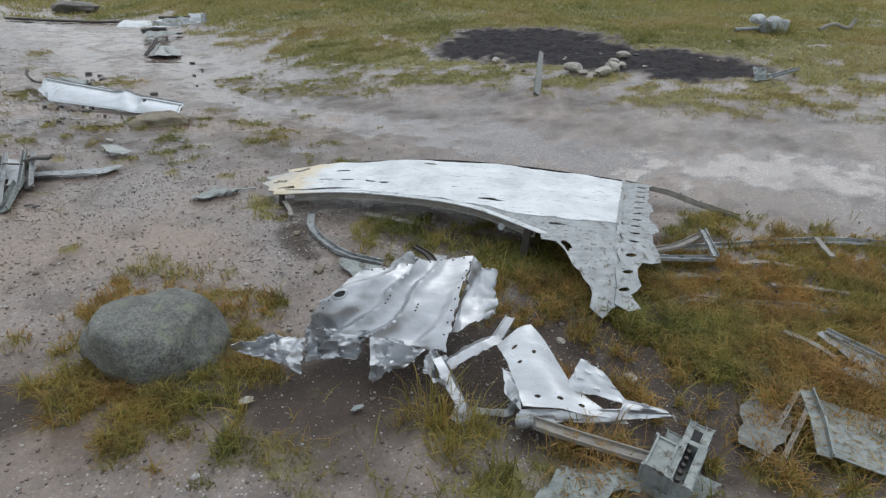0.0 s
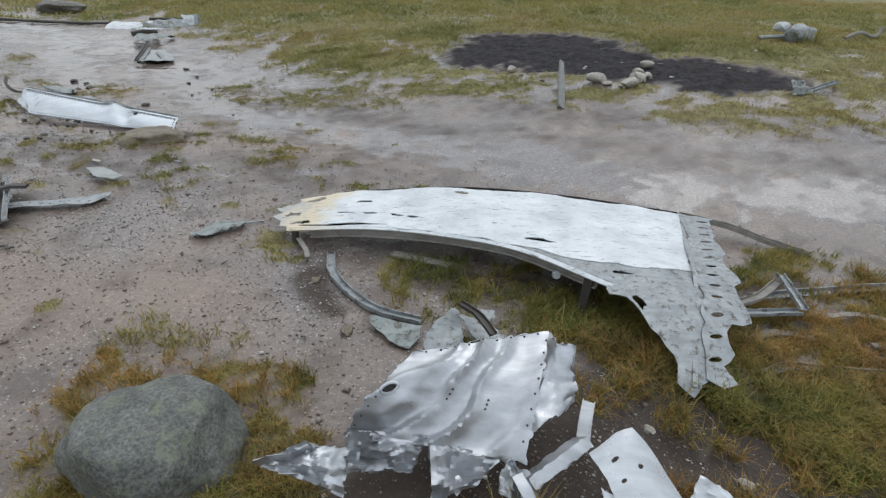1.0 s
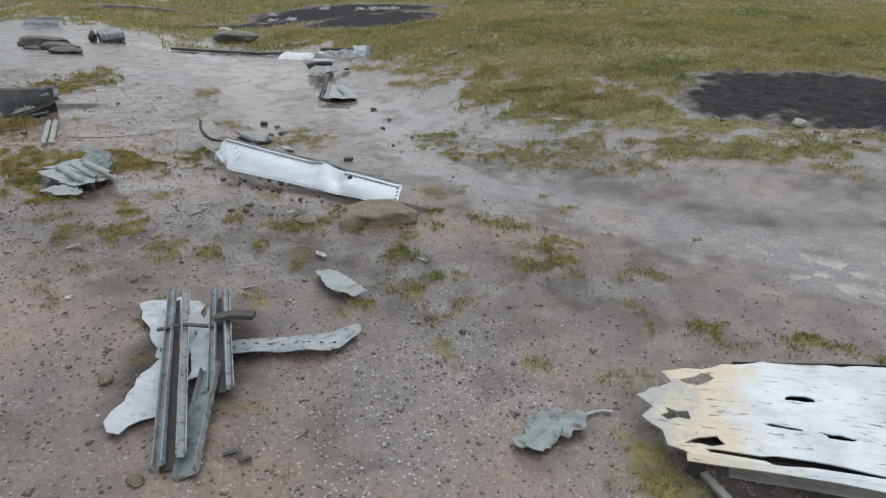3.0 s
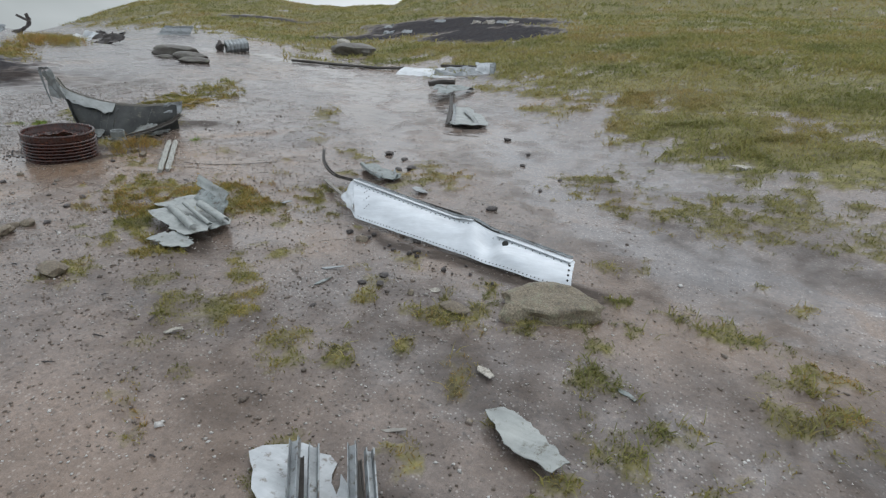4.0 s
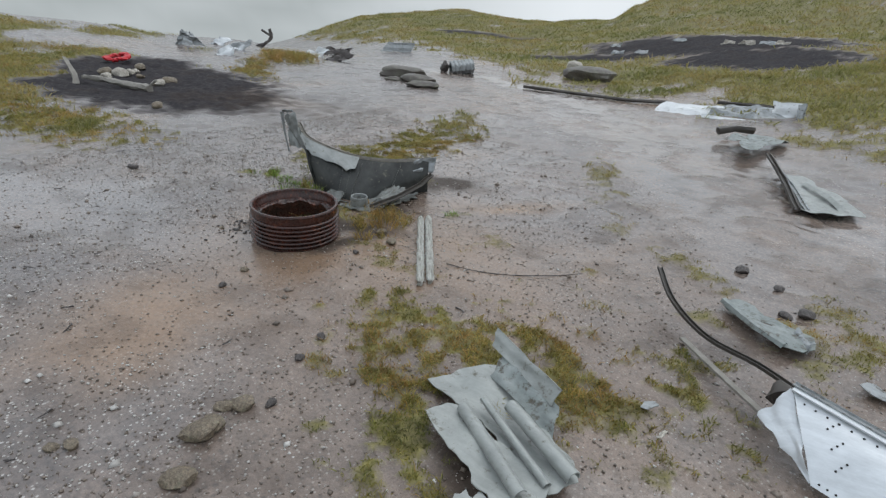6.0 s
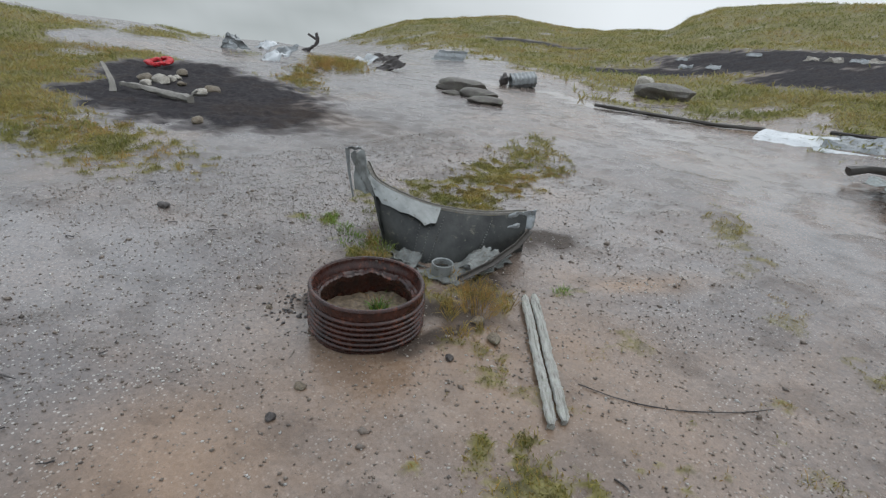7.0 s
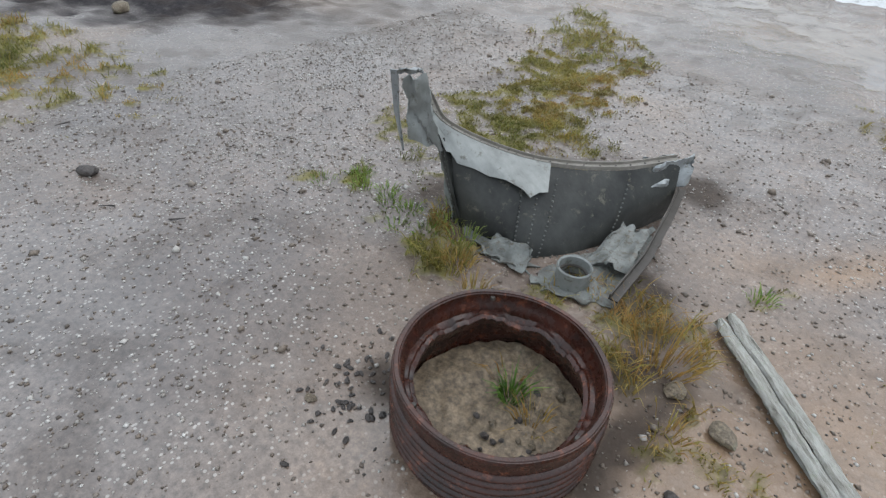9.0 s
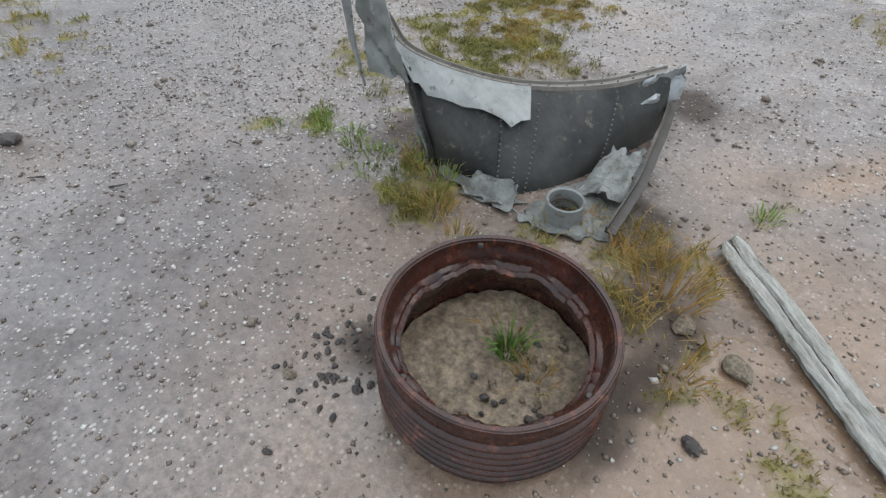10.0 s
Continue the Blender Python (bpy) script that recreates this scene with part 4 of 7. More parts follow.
# ---------------------------------------------------------------- the wing panel
def build_wing():
    t = thing("aircraft_flap", (0.1, 3.6, -0.09), "long white-painted aircraft flap with torn grey end lying over grass", "wreckage")

    def crown(x, y):
        # a shallow aerofoil: low at the torn west end, highest past the middle, drooping to the front tip
        s = np.clip((x + 1.35) / 2.6, 0, 1)
        back = 3.0 + 0.36 * (1.5 - abs(x)) if x > 0 else 3.55
        z = -0.01 + 0.17 * math.sin(s * math.pi * 0.62) ** 0.9
        front = np.interp(x, [-1.4, -0.4, 0.15, 0.66, 0.9], [3.68, 3.58, 3.33, 2.95, 2.7])
        z += 0.025 * math.sin(np.clip((y - front) / 0.8, 0, 1) * math.pi)
        z -= 0.42 * max(0, 2.86 - y) ** 1.15
        return (x, y, z + 0.006 * math.sin(x * 9 + y * 4) + 0.004 * noise.noise(Vector((x * 5, y * 5, 0))))

    rnd = random.Random(5)
    holes = [oval(-0.15, 4.19, 0.055, 0.035, 0, 12), oval(-0.82, 3.99, 0.05, 0.018, 8, 9, 0.6, rnd), oval(-0.93, 3.83, 0.06, 0.010, -12, 9, 0.9, rnd), oval(-0.76, 3.80, 0.055, 0.014, -12, 9, 0.9, rnd), oval(-0.58, 3.78, 0.04, 0.013, -12, 9, 0.8, rnd), oval(-0.47, 3.75, 0.04, 0.016, -10, 9, 0.7, rnd), oval(-1.16, 4.08, 0.085, 0.03, 22, 10, 0.9, rnd), oval(-1.28, 3.86, 0.05, 0.03, 0, 9, 0.9, rnd), oval(-1.20, 3.74, 0.06, 0.025, 10, 9, 0.9, rnd), oval(-0.92, 3.672, 0.24, 0.018, -5, 14, 0.7, rnd), oval(0.28, 3.42, 0.09, 0.022, -12, 10, 0.9, rnd), oval(0.05, 3.62, 0.02, 0.008, 0, 7, 0.5, rnd)]
    white = [(-1.24, 3.66), (-0.41, 3.58), (0.15, 3.36), (0.45, 3.22), (0.80, 3.12), (1.10, 3.14), (1.22, 3.52), (1.38, 4.05), (1.0, 4.13), (0.49, 4.22), (-0.17, 4.31), (-0.73, 4.27), (-1.05, 4.19), (-1.20, 4.15), (-1.30, 4.12), (-1.27, 4.05), (-1.36, 4.00), (-1.42, 3.94), (-1.36, 3.89), (-1.41, 3.82), (-1.34, 3.77), (-1.33, 3.70)]
    part("skin", sheet(white, crown, 0.006, 0.04, 0.016, holes, 3), M_FLAP, t, "chalky white paint worn through, cream stained and torn at one end")
    # black sheet added under the skin: stands in for shade seen through the holes
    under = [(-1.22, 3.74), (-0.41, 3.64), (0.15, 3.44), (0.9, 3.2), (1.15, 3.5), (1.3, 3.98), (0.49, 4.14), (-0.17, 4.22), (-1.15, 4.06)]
    part("shade_sheet", sheet(under, lambda x, y: (x, y, crown(x, y)[2] - 0.035), 0.004, 0.09), M_BLACK, t, "near-black sheet added below the skin so its holes look dark")
    fin = [(0.46, 3.27), (0.12, 3.36), (0.25, 3.24), (0.42, 3.12), (0.60, 2.98), (0.58, 2.88), (0.66, 2.86), (0.74, 2.68), (0.82, 2.55), (0.80, 2.42), (0.86, 2.36), (0.955, 2.44), (1.085, 2.98), (1.14, 3.19), (0.80, 3.17)]
    part("grey_end", sheet(fin, lambda x, y: (x, y, crown(x, y)[2] - 0.005), 0.005, 0.04, 0.02, [oval(0.72, 2.83, 0.025, 0.05, 30, 8, 0.8, rnd), oval(0.70, 3.08, 0.05, 0.014, -15, 8, 0.7, rnd)], 12), M_GREY, t, "bare grey alloy end, torn")
    strip = [(0.935, 2.44), (1.0, 2.40), (1.07, 2.42), (1.03, 2.50), (1.10, 2.56), (1.14, 2.72), (1.25, 2.74), (1.26, 2.95), (1.33, 3.05), (1.33, 3.22), (1.41, 3.40), (1.48, 3.75), (1.60, 4.0), (1.385, 4.05), (1.23, 3.52), (1.065, 3.0)]
    slots = []
    for k in range(13):
        s = k / 12
        slots.append(oval(1.00 + 0.49 * s, 2.53 + 1.40 * s, 0.032 + 0.010 * s, 0.012 + 0.005 * s, 8, 10))
    part("slotted_strip", sheet(strip, lambda x, y: (x, y, crown(x, y)[2] + 0.004), 0.005, 0.045, 0.028, slots, 15), M_GREY, t, "grey alloy strip with a row of oval slots")
    # the front spar hangs below the skin
    line = [Vector(crown(x, y)) - Vector((0, 0, 0.066)) for x, y in ((-1.12, 3.66), (-0.8, 3.625), (-0.41, 3.57), (-0.1, 3.455), (0.15, 3.345), (0.4, 3.165), (0.56, 3.03))]
    part("spar", sweep(spline(line, 26), [(-0.014, 0), (0.016, 0), (0.016, 0.007), (-0.006, 0.009), (-0.006, 0.058), (-0.014, 0.058)], None, 0, None, 0.001), M_WOOD, t, "grey channel along the front edge")
    line = [Vector(crown(x, y)) - Vector((0, 0, 0.012)) for x, y in ((-1.27, 3.66), (-0.8, 3.625), (-0.41, 3.565), (0.15, 3.33), (0.62, 2.96))]
    part("lip", sweep(spline(line, 22), flat_profile(0.026, 0.010), None, 0.5, None, 0.0015), M_FLAP, t)
    line = [Vector((x, y, crown(x, y)[2] - 0.02)) for x, y in ((-1.0, 4.2), (-0.17, 4.32), (0.6, 4.22), (1.38, 4.08))]
    part("rear_spar", sweep(spline(line, 14), angle_profile(0.03, 0.02, 0.005)), M_DARK, t)
    seam = [Vector(crown(x, y)) + Vector((0, 0, 0.004)) for x, y in ((0.87, 2.40), (1.06, 3.0), (1.22, 3.52), (1.385, 4.05))]
    part("seam", sweep(spline(seam, 14), flat_profile(0.022, 0.003)), M_GREY, t, "riveted seam")
    for x, y in ((-1.22, 3.68), (0.52, 3.05), (1.3, 3.3), (1.2, 4.0), (-0.6, 4.2)):
        top = crown(x, y)[2] - 0.01
        part("rib", sweep([Vector((x, y, z_at(x, y) - 0.03)), Vector((x + 0.01, y + 0.01, top))], flat_profile(0.05, 0.02), None), M_DARK, t)
    ring = bmesh.new()
    bmesh.ops.create_cone(ring, cap_ends=True, segments=14, radius1=0.024, radius2=0.02, depth=0.03, matrix=Matrix.Translation((0.36, 3.12, 0.10)) @ Matrix.Rotation(radians(70), 4, "X"))
    part("hinge_boss", ring, M_GREY, t)


build_wing()


# ---------------------------------------------------------------- crumpled silver sheet
def creases(seed, amp, folds):
    rnd = random.Random(seed)
    lines = [(rnd.uniform(0, math.pi), rnd.uniform(-0.2, 1.2), rnd.uniform(0.03, 0.09), rnd.choice((-1, 1)) * rnd.uniform(0.5, 1.0)) for _ in range(folds)]

    def lift(u, v):
        h = 0
        for a, off, w, k in lines:
            d = u * math.cos(a) + v * math.sin(a) - off * (abs(math.cos(a)) + abs(math.sin(a))) * 0.7
            d += 0.05 * noise.noise(Vector((u * 3, v * 3, off * 9)))
            h += k * max(0, 1 - abs(d) / (w * 1.4)) ** 1.3
        return amp * (h * 0.75 + 2.2 * noise.noise(Vector((u * 2.6, v * 2.6, seed))) + 0.35 * noise.noise(Vector((u * 8, v * 8, seed))))
    return lift


def rivets(bm, a, b, n, r=0.004, normal=(0, 0, 1), lift=0.004):
    """A row of rivet heads from a to b."""
    a, b, k = Vector(a), Vector(b), Vector(normal).normalized()
    q = k.to_track_quat("Z", "Y").to_matrix().to_4x4()
    for i in range(n):
        p = a.lerp(b, i / max(n - 1, 1)) + k * lift
        bmesh.ops.create_cone(bm, cap_ends=True, segments=6, radius1=r, radius2=r * 0.7, depth=0.003, matrix=Matrix.Translation(p) @ q)
    return bm


def build_crumple():
    t = thing("crumpled_fuselage_skin", (-0.15, 2.0, -0.09), "crumpled shiny silver aircraft skin heaped on wet mud", "wreckage")
    c = creases(4, 0.022, 7)

    def pleats(u, v):
        # slack folds fanning out from the upper edge, a sharp spine on each, with broad dents between
        w = 3.4 * u - 1.4 * v + 1.3 * noise.noise(Vector((u * 1.7, v * 1.3, 8))) + 0.3 * noise.noise(Vector((u * 5, v * 3, 1)))
        k = w - math.floor(w)
        grow = 0.5 + 0.5 * noise.noise(Vector((math.floor(w) * 3.7, v * 1.5, 2)))
        fold = (k / 0.3 if k < 0.3 else (1 - k) / 0.7) ** 1.6 * (0.3 + 0.7 * grow)
        dent = noise.noise(Vector((u * 3.1 + 5, v * 2.3, 4))) + 0.4 * noise.noise(Vector((u * 7, v * 6, 6)))
        return 0.060 * fold + 0.030 * dent + 0.05 * math.sin(v * math.pi) + 0.35 * c(u, v)

    creases_side = creases(9, 0.012, 8)
    part("main_sheet", quad((-0.60, 1.93, 0.05), (0.05, 1.83, 0.07), (0.16, 2.27, 0.33), (-0.37, 2.15, 0.27), 46, 40, pleats, 0.003, 0.018, 3), M_SILVER, t)
    part("folded_side", quad((0.06, 1.93, 0.09), (0.29, 2.16, 0.07), (0.27, 2.30, 0.24), (0.15, 2.27, 0.32), 22, 22, lambda u, v: -0.05 * math.sin(u * math.pi) * math.sin(v * math.pi * 0.8) + creases_side(u, v), 0.003, 0.02, 5), M_SILVER, t)
    part("back_sheet", quad((-0.37, 2.15, 0.27), (0.16, 2.27, 0.32), (0.12, 2.42, 0.10), (-0.30, 2.35, 0.05), 30, 14, creases(12, 0.02, 10), 0.003, 0.02, 6), M_SILVER, t)
    part("west_tongue", quad((-0.86, 1.78, 0.06), (-0.55, 1.72, 0.0), (-0.54, 1.83, 0.11), (-0.70, 1.85, 0.10), 24, 16, creases(18, 0.030, 8), 0.003, 0.015, 8), M_SILVER, t)
    part("front_flap", quad((-0.58, 1.83, -0.03), (-0.33, 1.84, 0.0), (-0.28, 1.90, 0.12), (-0.58, 1.93, 0.09), 26, 16, creases(21, 0.036, 9), 0.003, 0.02, 9), M_SILVER, t)
    part("front_flap", quad((-0.27, 1.72, -0.02), (-0.12, 1.77, 0.03), (-0.02, 1.88, 0.06), (-0.30, 1.90, 0.10), 18, 14, creases(24, 0.034, 9), 0.003, 0.02, 10), M_SILVER, t)
    part("curl", quad((-0.06, 1.76, 0.03), (0.06, 1.66, 0.0), (0.08, 1.80, 0.05), (-0.02, 1.88, 0.07), 14, 12, creases(27, 0.02, 6), 0.003, 0.02, 11), M_SILVER, t)
    for k, (line, w) in enumerate(((((0.02, 1.80, 0.07), (0.08, 1.70, 0.02), (0.13, 1.62, -0.03), (0.10, 1.57, -0.06)), 0.07), (((0.05, 1.79, 0.05), (0.16, 1.86, 0.09), (0.27, 1.96, 0.08)), 0.07), (((0.10, 1.62, -0.04), (0.20, 1.64, -0.05), (0.30, 1.63, -0.04), (0.34, 1.66, 0.0)), 0.035))):
        part("bent_strip", sweep(spline([Vector(p) for p in line], 16), [(-w / 2, -0.01), (0, 0.014), (w / 2, -0.004), (w / 2, -0.008), (0, 0.010), (-w / 2, -0.014)], None, 0.25 * (k - 1), None, 0.004, k), M_SILVER, t)
    part("strap", sweep(spline([Vector(p) for p in ((0.27, 1.98, 0.05), (0.31, 2.10, 0.02), (0.36, 2.24, 0.0))], 8), channel_profile(0.05, 0.012, 0.004)), M_SILVER, t, "punched silver strap")
    # a hand-sized opening, its shade a black disc in a rolled rim, and rivets, all on the main sheet
    ca, cb, cc, cd = Vector((-0.60, 1.93, 0.05)), Vector((0.05, 1.83, 0.07)), Vector((0.16, 2.27, 0.33)), Vector((-0.37, 2.15, 0.27))
    nrm = (cb - ca).cross(cd - ca).normalized()

    def on(u, v, up=0.003):
        return ca * (1 - u) * (1 - v) + cb * u * (1 - v) + cc * u * v + cd * (1 - u) * v + nrm * (pleats(u, v) + up)

    ring = [on(0.10 + 0.042 * math.cos(a), 0.50 + 0.06 * math.sin(a)) for a in np.linspace(0, 2 * math.pi, 17)]
    rim = part("opening_rim", sweep(ring, round_profile(0.006, 6)), M_SILVER, t)
    hole = bmesh.new()
    hole.faces.new([hole.verts.new(p) for p in ring[:-1]])
    part("opening", hole, M_BLACK, rim)
    b = bmesh.new()
    for u0, v0, u1, v1, k in ((0.04, 0.12, 0.07, 0.5, 5), (0.46, 0.42, 0.47, 0.5, 3), (0.70, 0.35, 0.70, 0.42, 3), (0.95, 0.15, 0.97, 0.9, 8), (0.12, 0.95, 0.9, 0.97, 9)):
        for i in range(k):
            p = on(u0 + (u1 - u0) * i / (k - 1), v0 + (v1 - v0) * i / (k - 1))
            rivets(b, p, p, 1, 0.0045, nrm, 0.0)
    tagged(part("rivets", b, M_DARK, t), kind="stuff")


build_crumple()


def build_white_plate():
    t = thing("bent_skin_plate", (0.5, 1.7, -0.09), "bent white-silver skin plate with a row of slots on bare mud", "wreckage")
    c = creases(31, 0.010, 5)

    def lift(u, v):
        return 0.045 * math.sin(u * math.pi * 1.1) * v + c(u, v)

    rnd = random.Random(6)
    body = [(0.26, 1.88), (0.40, 1.92), (0.50, 1.84), (0.56, 1.76), (0.62, 1.70), (0.70, 1.64), (0.72, 1.62), (0.36, 1.61), (0.33, 1.70), (0.30, 1.78)]

    def place(x, y):
        z = -0.02 + 0.40 * (y - 1.6) + 0.03 * math.sin((x - 0.2) * 7) + 0.05 * math.sin((x - 0.26) * 13) * min(1, max(0, (y - 1.66) * 6))
        return (x, y, z + 0.012 * noise.noise(Vector((x * 9, y * 9, 3))))

    holes = [oval(0.42 + 0.09 * k, 1.655 - 0.004 * k, 0.014, 0.007, 0, 8) for k in range(4)] + [oval(0.33, 1.83, 0.013, 0.007, 20, 8), oval(0.41, 1.81, 0.010, 0.007, 20, 8), oval(0.35, 1.77, 0.010, 0.006, 20, 8)]
    part("plate", sheet(body, place, 0.003, 0.025, 0.004, holes, 4), M_PLATE, t)
    part("fold", quad((0.54, 1.72, 0.02), (0.80, 1.66, 0.01), (0.70, 1.78, 0.08), (0.60, 1.80, 0.13), 16, 12, creases(33, 0.014, 4), 0.003, 0.006, 5), M_PLATE, t)
    part("front_lip", quad((0.34, 1.585, -0.05), (0.80, 1.62, -0.05), (0.76, 1.645, 0.0), (0.35, 1.615, -0.01), 26, 6, creases(35, 0.008, 6), 0.003, 0.008, 6), M_PLATE, t)
    part("point", quad((0.74, 1.615, -0.03), (0.97, 1.64, -0.02), (0.95, 1.665, 0.0), (0.76, 1.68, 0.03), 14, 6, creases(36, 0.010, 4), 0.003, 0.008, 7), M_SILVER, t)
    part("west_flap", quad((0.29, 1.67, 0.02), (0.36, 1.62, -0.03), (0.34, 1.72, 0.06), (0.28, 1.77, 0.08), 8, 8, creases(37, 0.012, 3), 0.003, 0.006, 8), M_PLATE, t)
    b = rivets(bmesh.new(), (0.28, 1.875, 0.105), (0.38, 1.905, 0.12), 8, 0.003, (0, -0.3, 1), 0.004)
    tagged(part("rivets", b, M_DARK, t), kind="stuff")


build_white_plate()


def build_bracket():
    t = thing("cast_bracket", (0.9, 1.4, -0.09), "grey-green cast hinge bracket bolted to torn plates", "wreckage")
    rot = Matrix.Translation((0.885, 1.405, 0.0)) @ Matrix.Rotation(radians(-125), 4, "Z") @ Matrix.Rotation(radians(6), 4, "Y")

    def box(a, b, bm=None):
        bm = bm or bmesh.new()
        m = bmesh.ops.create_cube(bm, size=1.0)
        for v in m["verts"]:
            v.co = rot @ Vector((a[i] + (v.co[i] + 0.5) * (b[i] - a[i]) for i in range(3)))
        return bm

    def soften(bm, w=0.006):
        bmesh.ops.bevel(bm, geom=list(bm.edges), offset=w, segments=2, affect="EDGES")
        return bm

    part("block", soften(box((-0.02, -0.075, -0.03), (0.13, 0.0, 0.055)), 0.008), M_GREEN, t)
    for y0, y1 in ((0.0, 0.022), (0.058, 0.085)):
        part("cheek", soften(box((-0.17, y0, -0.05), (0.13, y1, 0.05)), 0.004), M_GREEN, t)
    part("bridge", soften(box((-0.17, 0.02, 0.0), (-0.06, 0.06, 0.045)), 0.004), M_GREEN, t)
    part("base", soften(box((-0.15, -0.06, -0.06), (0.14, 0.09, -0.03)), 0.004), M_GREEN, t)
    # black box on top paints the slot's inner shade
    part("slot", box((-0.14, 0.025, 0.04), (-0.085, 0.055, 0.047)), M_BLACK, t)
    for k in range(6):
        bm = bmesh.new()
        bmesh.ops.create_cone(bm, cap_ends=True, segments=6, radius1=0.010, radius2=0.008, depth=0.014, matrix=rot @ Matrix.Translation((0.10 - k * 0.035, 0.035, 0.03)))
        part("bolt", bm, M_DARK, t)

    def low(x, y):
        return (x, y, z_at(x, y) + 0.03 + 0.02 * noise.noise(Vector((x * 8, y * 8, 2))))

    part("plate", sheet([(0.36, 1.22), (0.46, 1.36), (0.58, 1.40), (0.74, 1.44), (0.80, 1.36), (0.70, 1.30), (0.58, 1.25)], low, 0.004, 0.03, 0.02, [oval(0.5 + 0.05 * k, 1.33 + 0.012 * k, 0.006, 0.005, 0, 6) for k in range(4)], 3), M_GREEN, t, "torn grey-green plate with rivet holes")
    part("plate", sheet([(0.84, 1.22), (0.98, 1.30), (1.06, 1.36), (1.00, 1.40), (1.04, 1.50), (0.95, 1.45), (0.86, 1.36)], low, 0.004, 0.03, 0.02, (), 4), M_GREEN, t)
    part("arm", sweep(spline([Vector((0.38, 1.58, -0.04)), Vector((0.56, 1.50, -0.03)), Vector((0.80, 1.40, -0.01))], 8), channel_profile(0.055, 0.02, 0.006)), M_WOOD, t, "grey channel bar")
    bm = bmesh.new()
    bmesh.ops.create_cone(bm, cap_ends=True, segments=14, radius1=0.03, radius2=0.025, depth=0.07, matrix=Matrix.Translation((0.37, 1.56, -0.02)) @ Matrix.Rotation(radians(75), 4, (0.3, 1, 0)))
    part("bearing", bm, M_GREY, t)


build_bracket()


# ---------------------------------------------------------------- loose plates and bars in the grass
def flat_plate(name, poly, mat, label, lift=0.015, thick=0.004, jag=0.02, wave=0.015, holes=(), seed=1, step=0.04, tilt=(0, 0)):
    cx, cy = sum(p[0] for p in poly) / len(poly), sum(p[1] for p in poly) / len(poly)
    base = max(z_at(*p) for p in poly + [(cx, cy)])

    def place(x, y):
        return (x, y, base + lift + tilt[0] * (x - cx) + tilt[1] * (y - cy) + wave * noise.noise(Vector((x * 6, y * 6, seed))))
    return sheet(poly, place, thick, step, jag, holes, seed)


def build_grass_plates():
    t = thing("torn_plate", (1.38, 1.65, -0.09), "torn dull plate with two thin stringers in wet grass", "wreckage")
    part("plate", flat_plate("plate", [(1.30, 1.76), (1.45, 1.88), (1.52, 1.78), (1.44, 1.62), (1.28, 1.48), (1.20, 1.55), (1.27, 1.66)], M_GREY, "", 0.02, seed=2), M_DIRTY, t)
    for a, b in (((1.57, 1.83), (1.24, 1.47)), ((1.62, 1.80), (1.28, 1.42))):
        part("stringer", sweep(spline([Vector((*a, 0.0)), Vector(((a[0] + b[0]) / 2, (a[1] + b[1]) / 2, -0.03)), Vector((*b, -0.05))], 8), angle_profile(0.018, 0.015, 0.004)), M_WOOD, t)
    t = thing("blue_grey_plate", (1.68, 1.62, -0.09), "flat blue-grey panel with a bent flange in wet grass", "wreckage")
    part("panel", flat_plate("panel", [(1.62, 1.84), (1.95, 1.66), (1.80, 1.42), (1.66, 1.42), (1.50, 1.50)], M_GREEN, "", 0.04, seed=5, jag=0.008), M_GREEN, t)
    part("flange", sweep([Vector((1.61, 1.84, 0.0)), Vector((1.56, 1.66, -0.01)), Vector((1.49, 1.49, -0.02))], angle_profile(0.05, 0.03, 0.006)), M_GREEN, t)
    t = thing("folded_plate", (2.02, 2.05, -0.08), "folded blue-grey panel half sunk in grass", "wreckage")
    part("upper_face", flat_plate("p", [(1.92, 2.30), (2.02, 2.32), (2.30, 1.95), (2.12, 1.90)], M_GREY, "", 0.03, seed=7, tilt=(-0.05, 0.1)), M_GREY, t)
    part("lower_face", flat_plate("p", [(1.86, 2.05), (2.14, 2.02), (2.28, 1.86), (2.02, 1.84)], M_GREEN, "", 0.03, seed=8), M_GREEN, t)
    part("flange", sweep([Vector((1.98, 2.31, 0.01)), Vector((2.30, 1.95, -0.02))], angle_profile(0.025, 0.02, 0.005)), M_GREY, t)


build_grass_plates()


def bar(name, pts, profile, mat, label, group="", lift=0.012, n=16, rough=0.002, seed=2, category="metal strip"):
    line = []
    for p in pts:
        z = p[2] if len(p) == 3 else z_at(p[0], p[1]) + lift
        line.append(Vector((p[0], p[1], z)))
    return solo(name, sweep(spline(line, n), profile, None, 0, None, rough, seed), mat, label, category, group)


RAIL = "long dull alloy stringer lying in tawny grass"
bar("wing_edge_rail", [(1.42, 4.12, 0.10), (1.75, 4.08, 0.06), (2.0, 3.95, 0.02), (2.24, 3.83, -0.01)], channel_profile(0.06, 0.03, 0.006), M_WOOD, "grey channel rail running off the wing panel", "stringers", seed=3)
bar("stringer", [(1.56, 3.28), (2.0, 3.37), (2.6, 3.40), (3.1, 3.32), (3.6, 3.28)], angle_profile(0.045, 0.03, 0.006), M_GREY, RAIL, "stringers", 0.014, 22)
bar("stringer", [(1.30, 3.00, 0.06), (1.5, 3.12, 0.05), (1.74, 3.35, 0.03)], channel_profile(0.05, 0.02, 0.005), M_WOOD, RAIL, "stringers")
bar("stringer", [(1.26, 2.92, 0.05), (1.5, 3.02, 0.01), (1.72, 3.07, 0.0)], channel_profile(0.05, 0.02, 0.005), M_GREY, RAIL, "stringers")
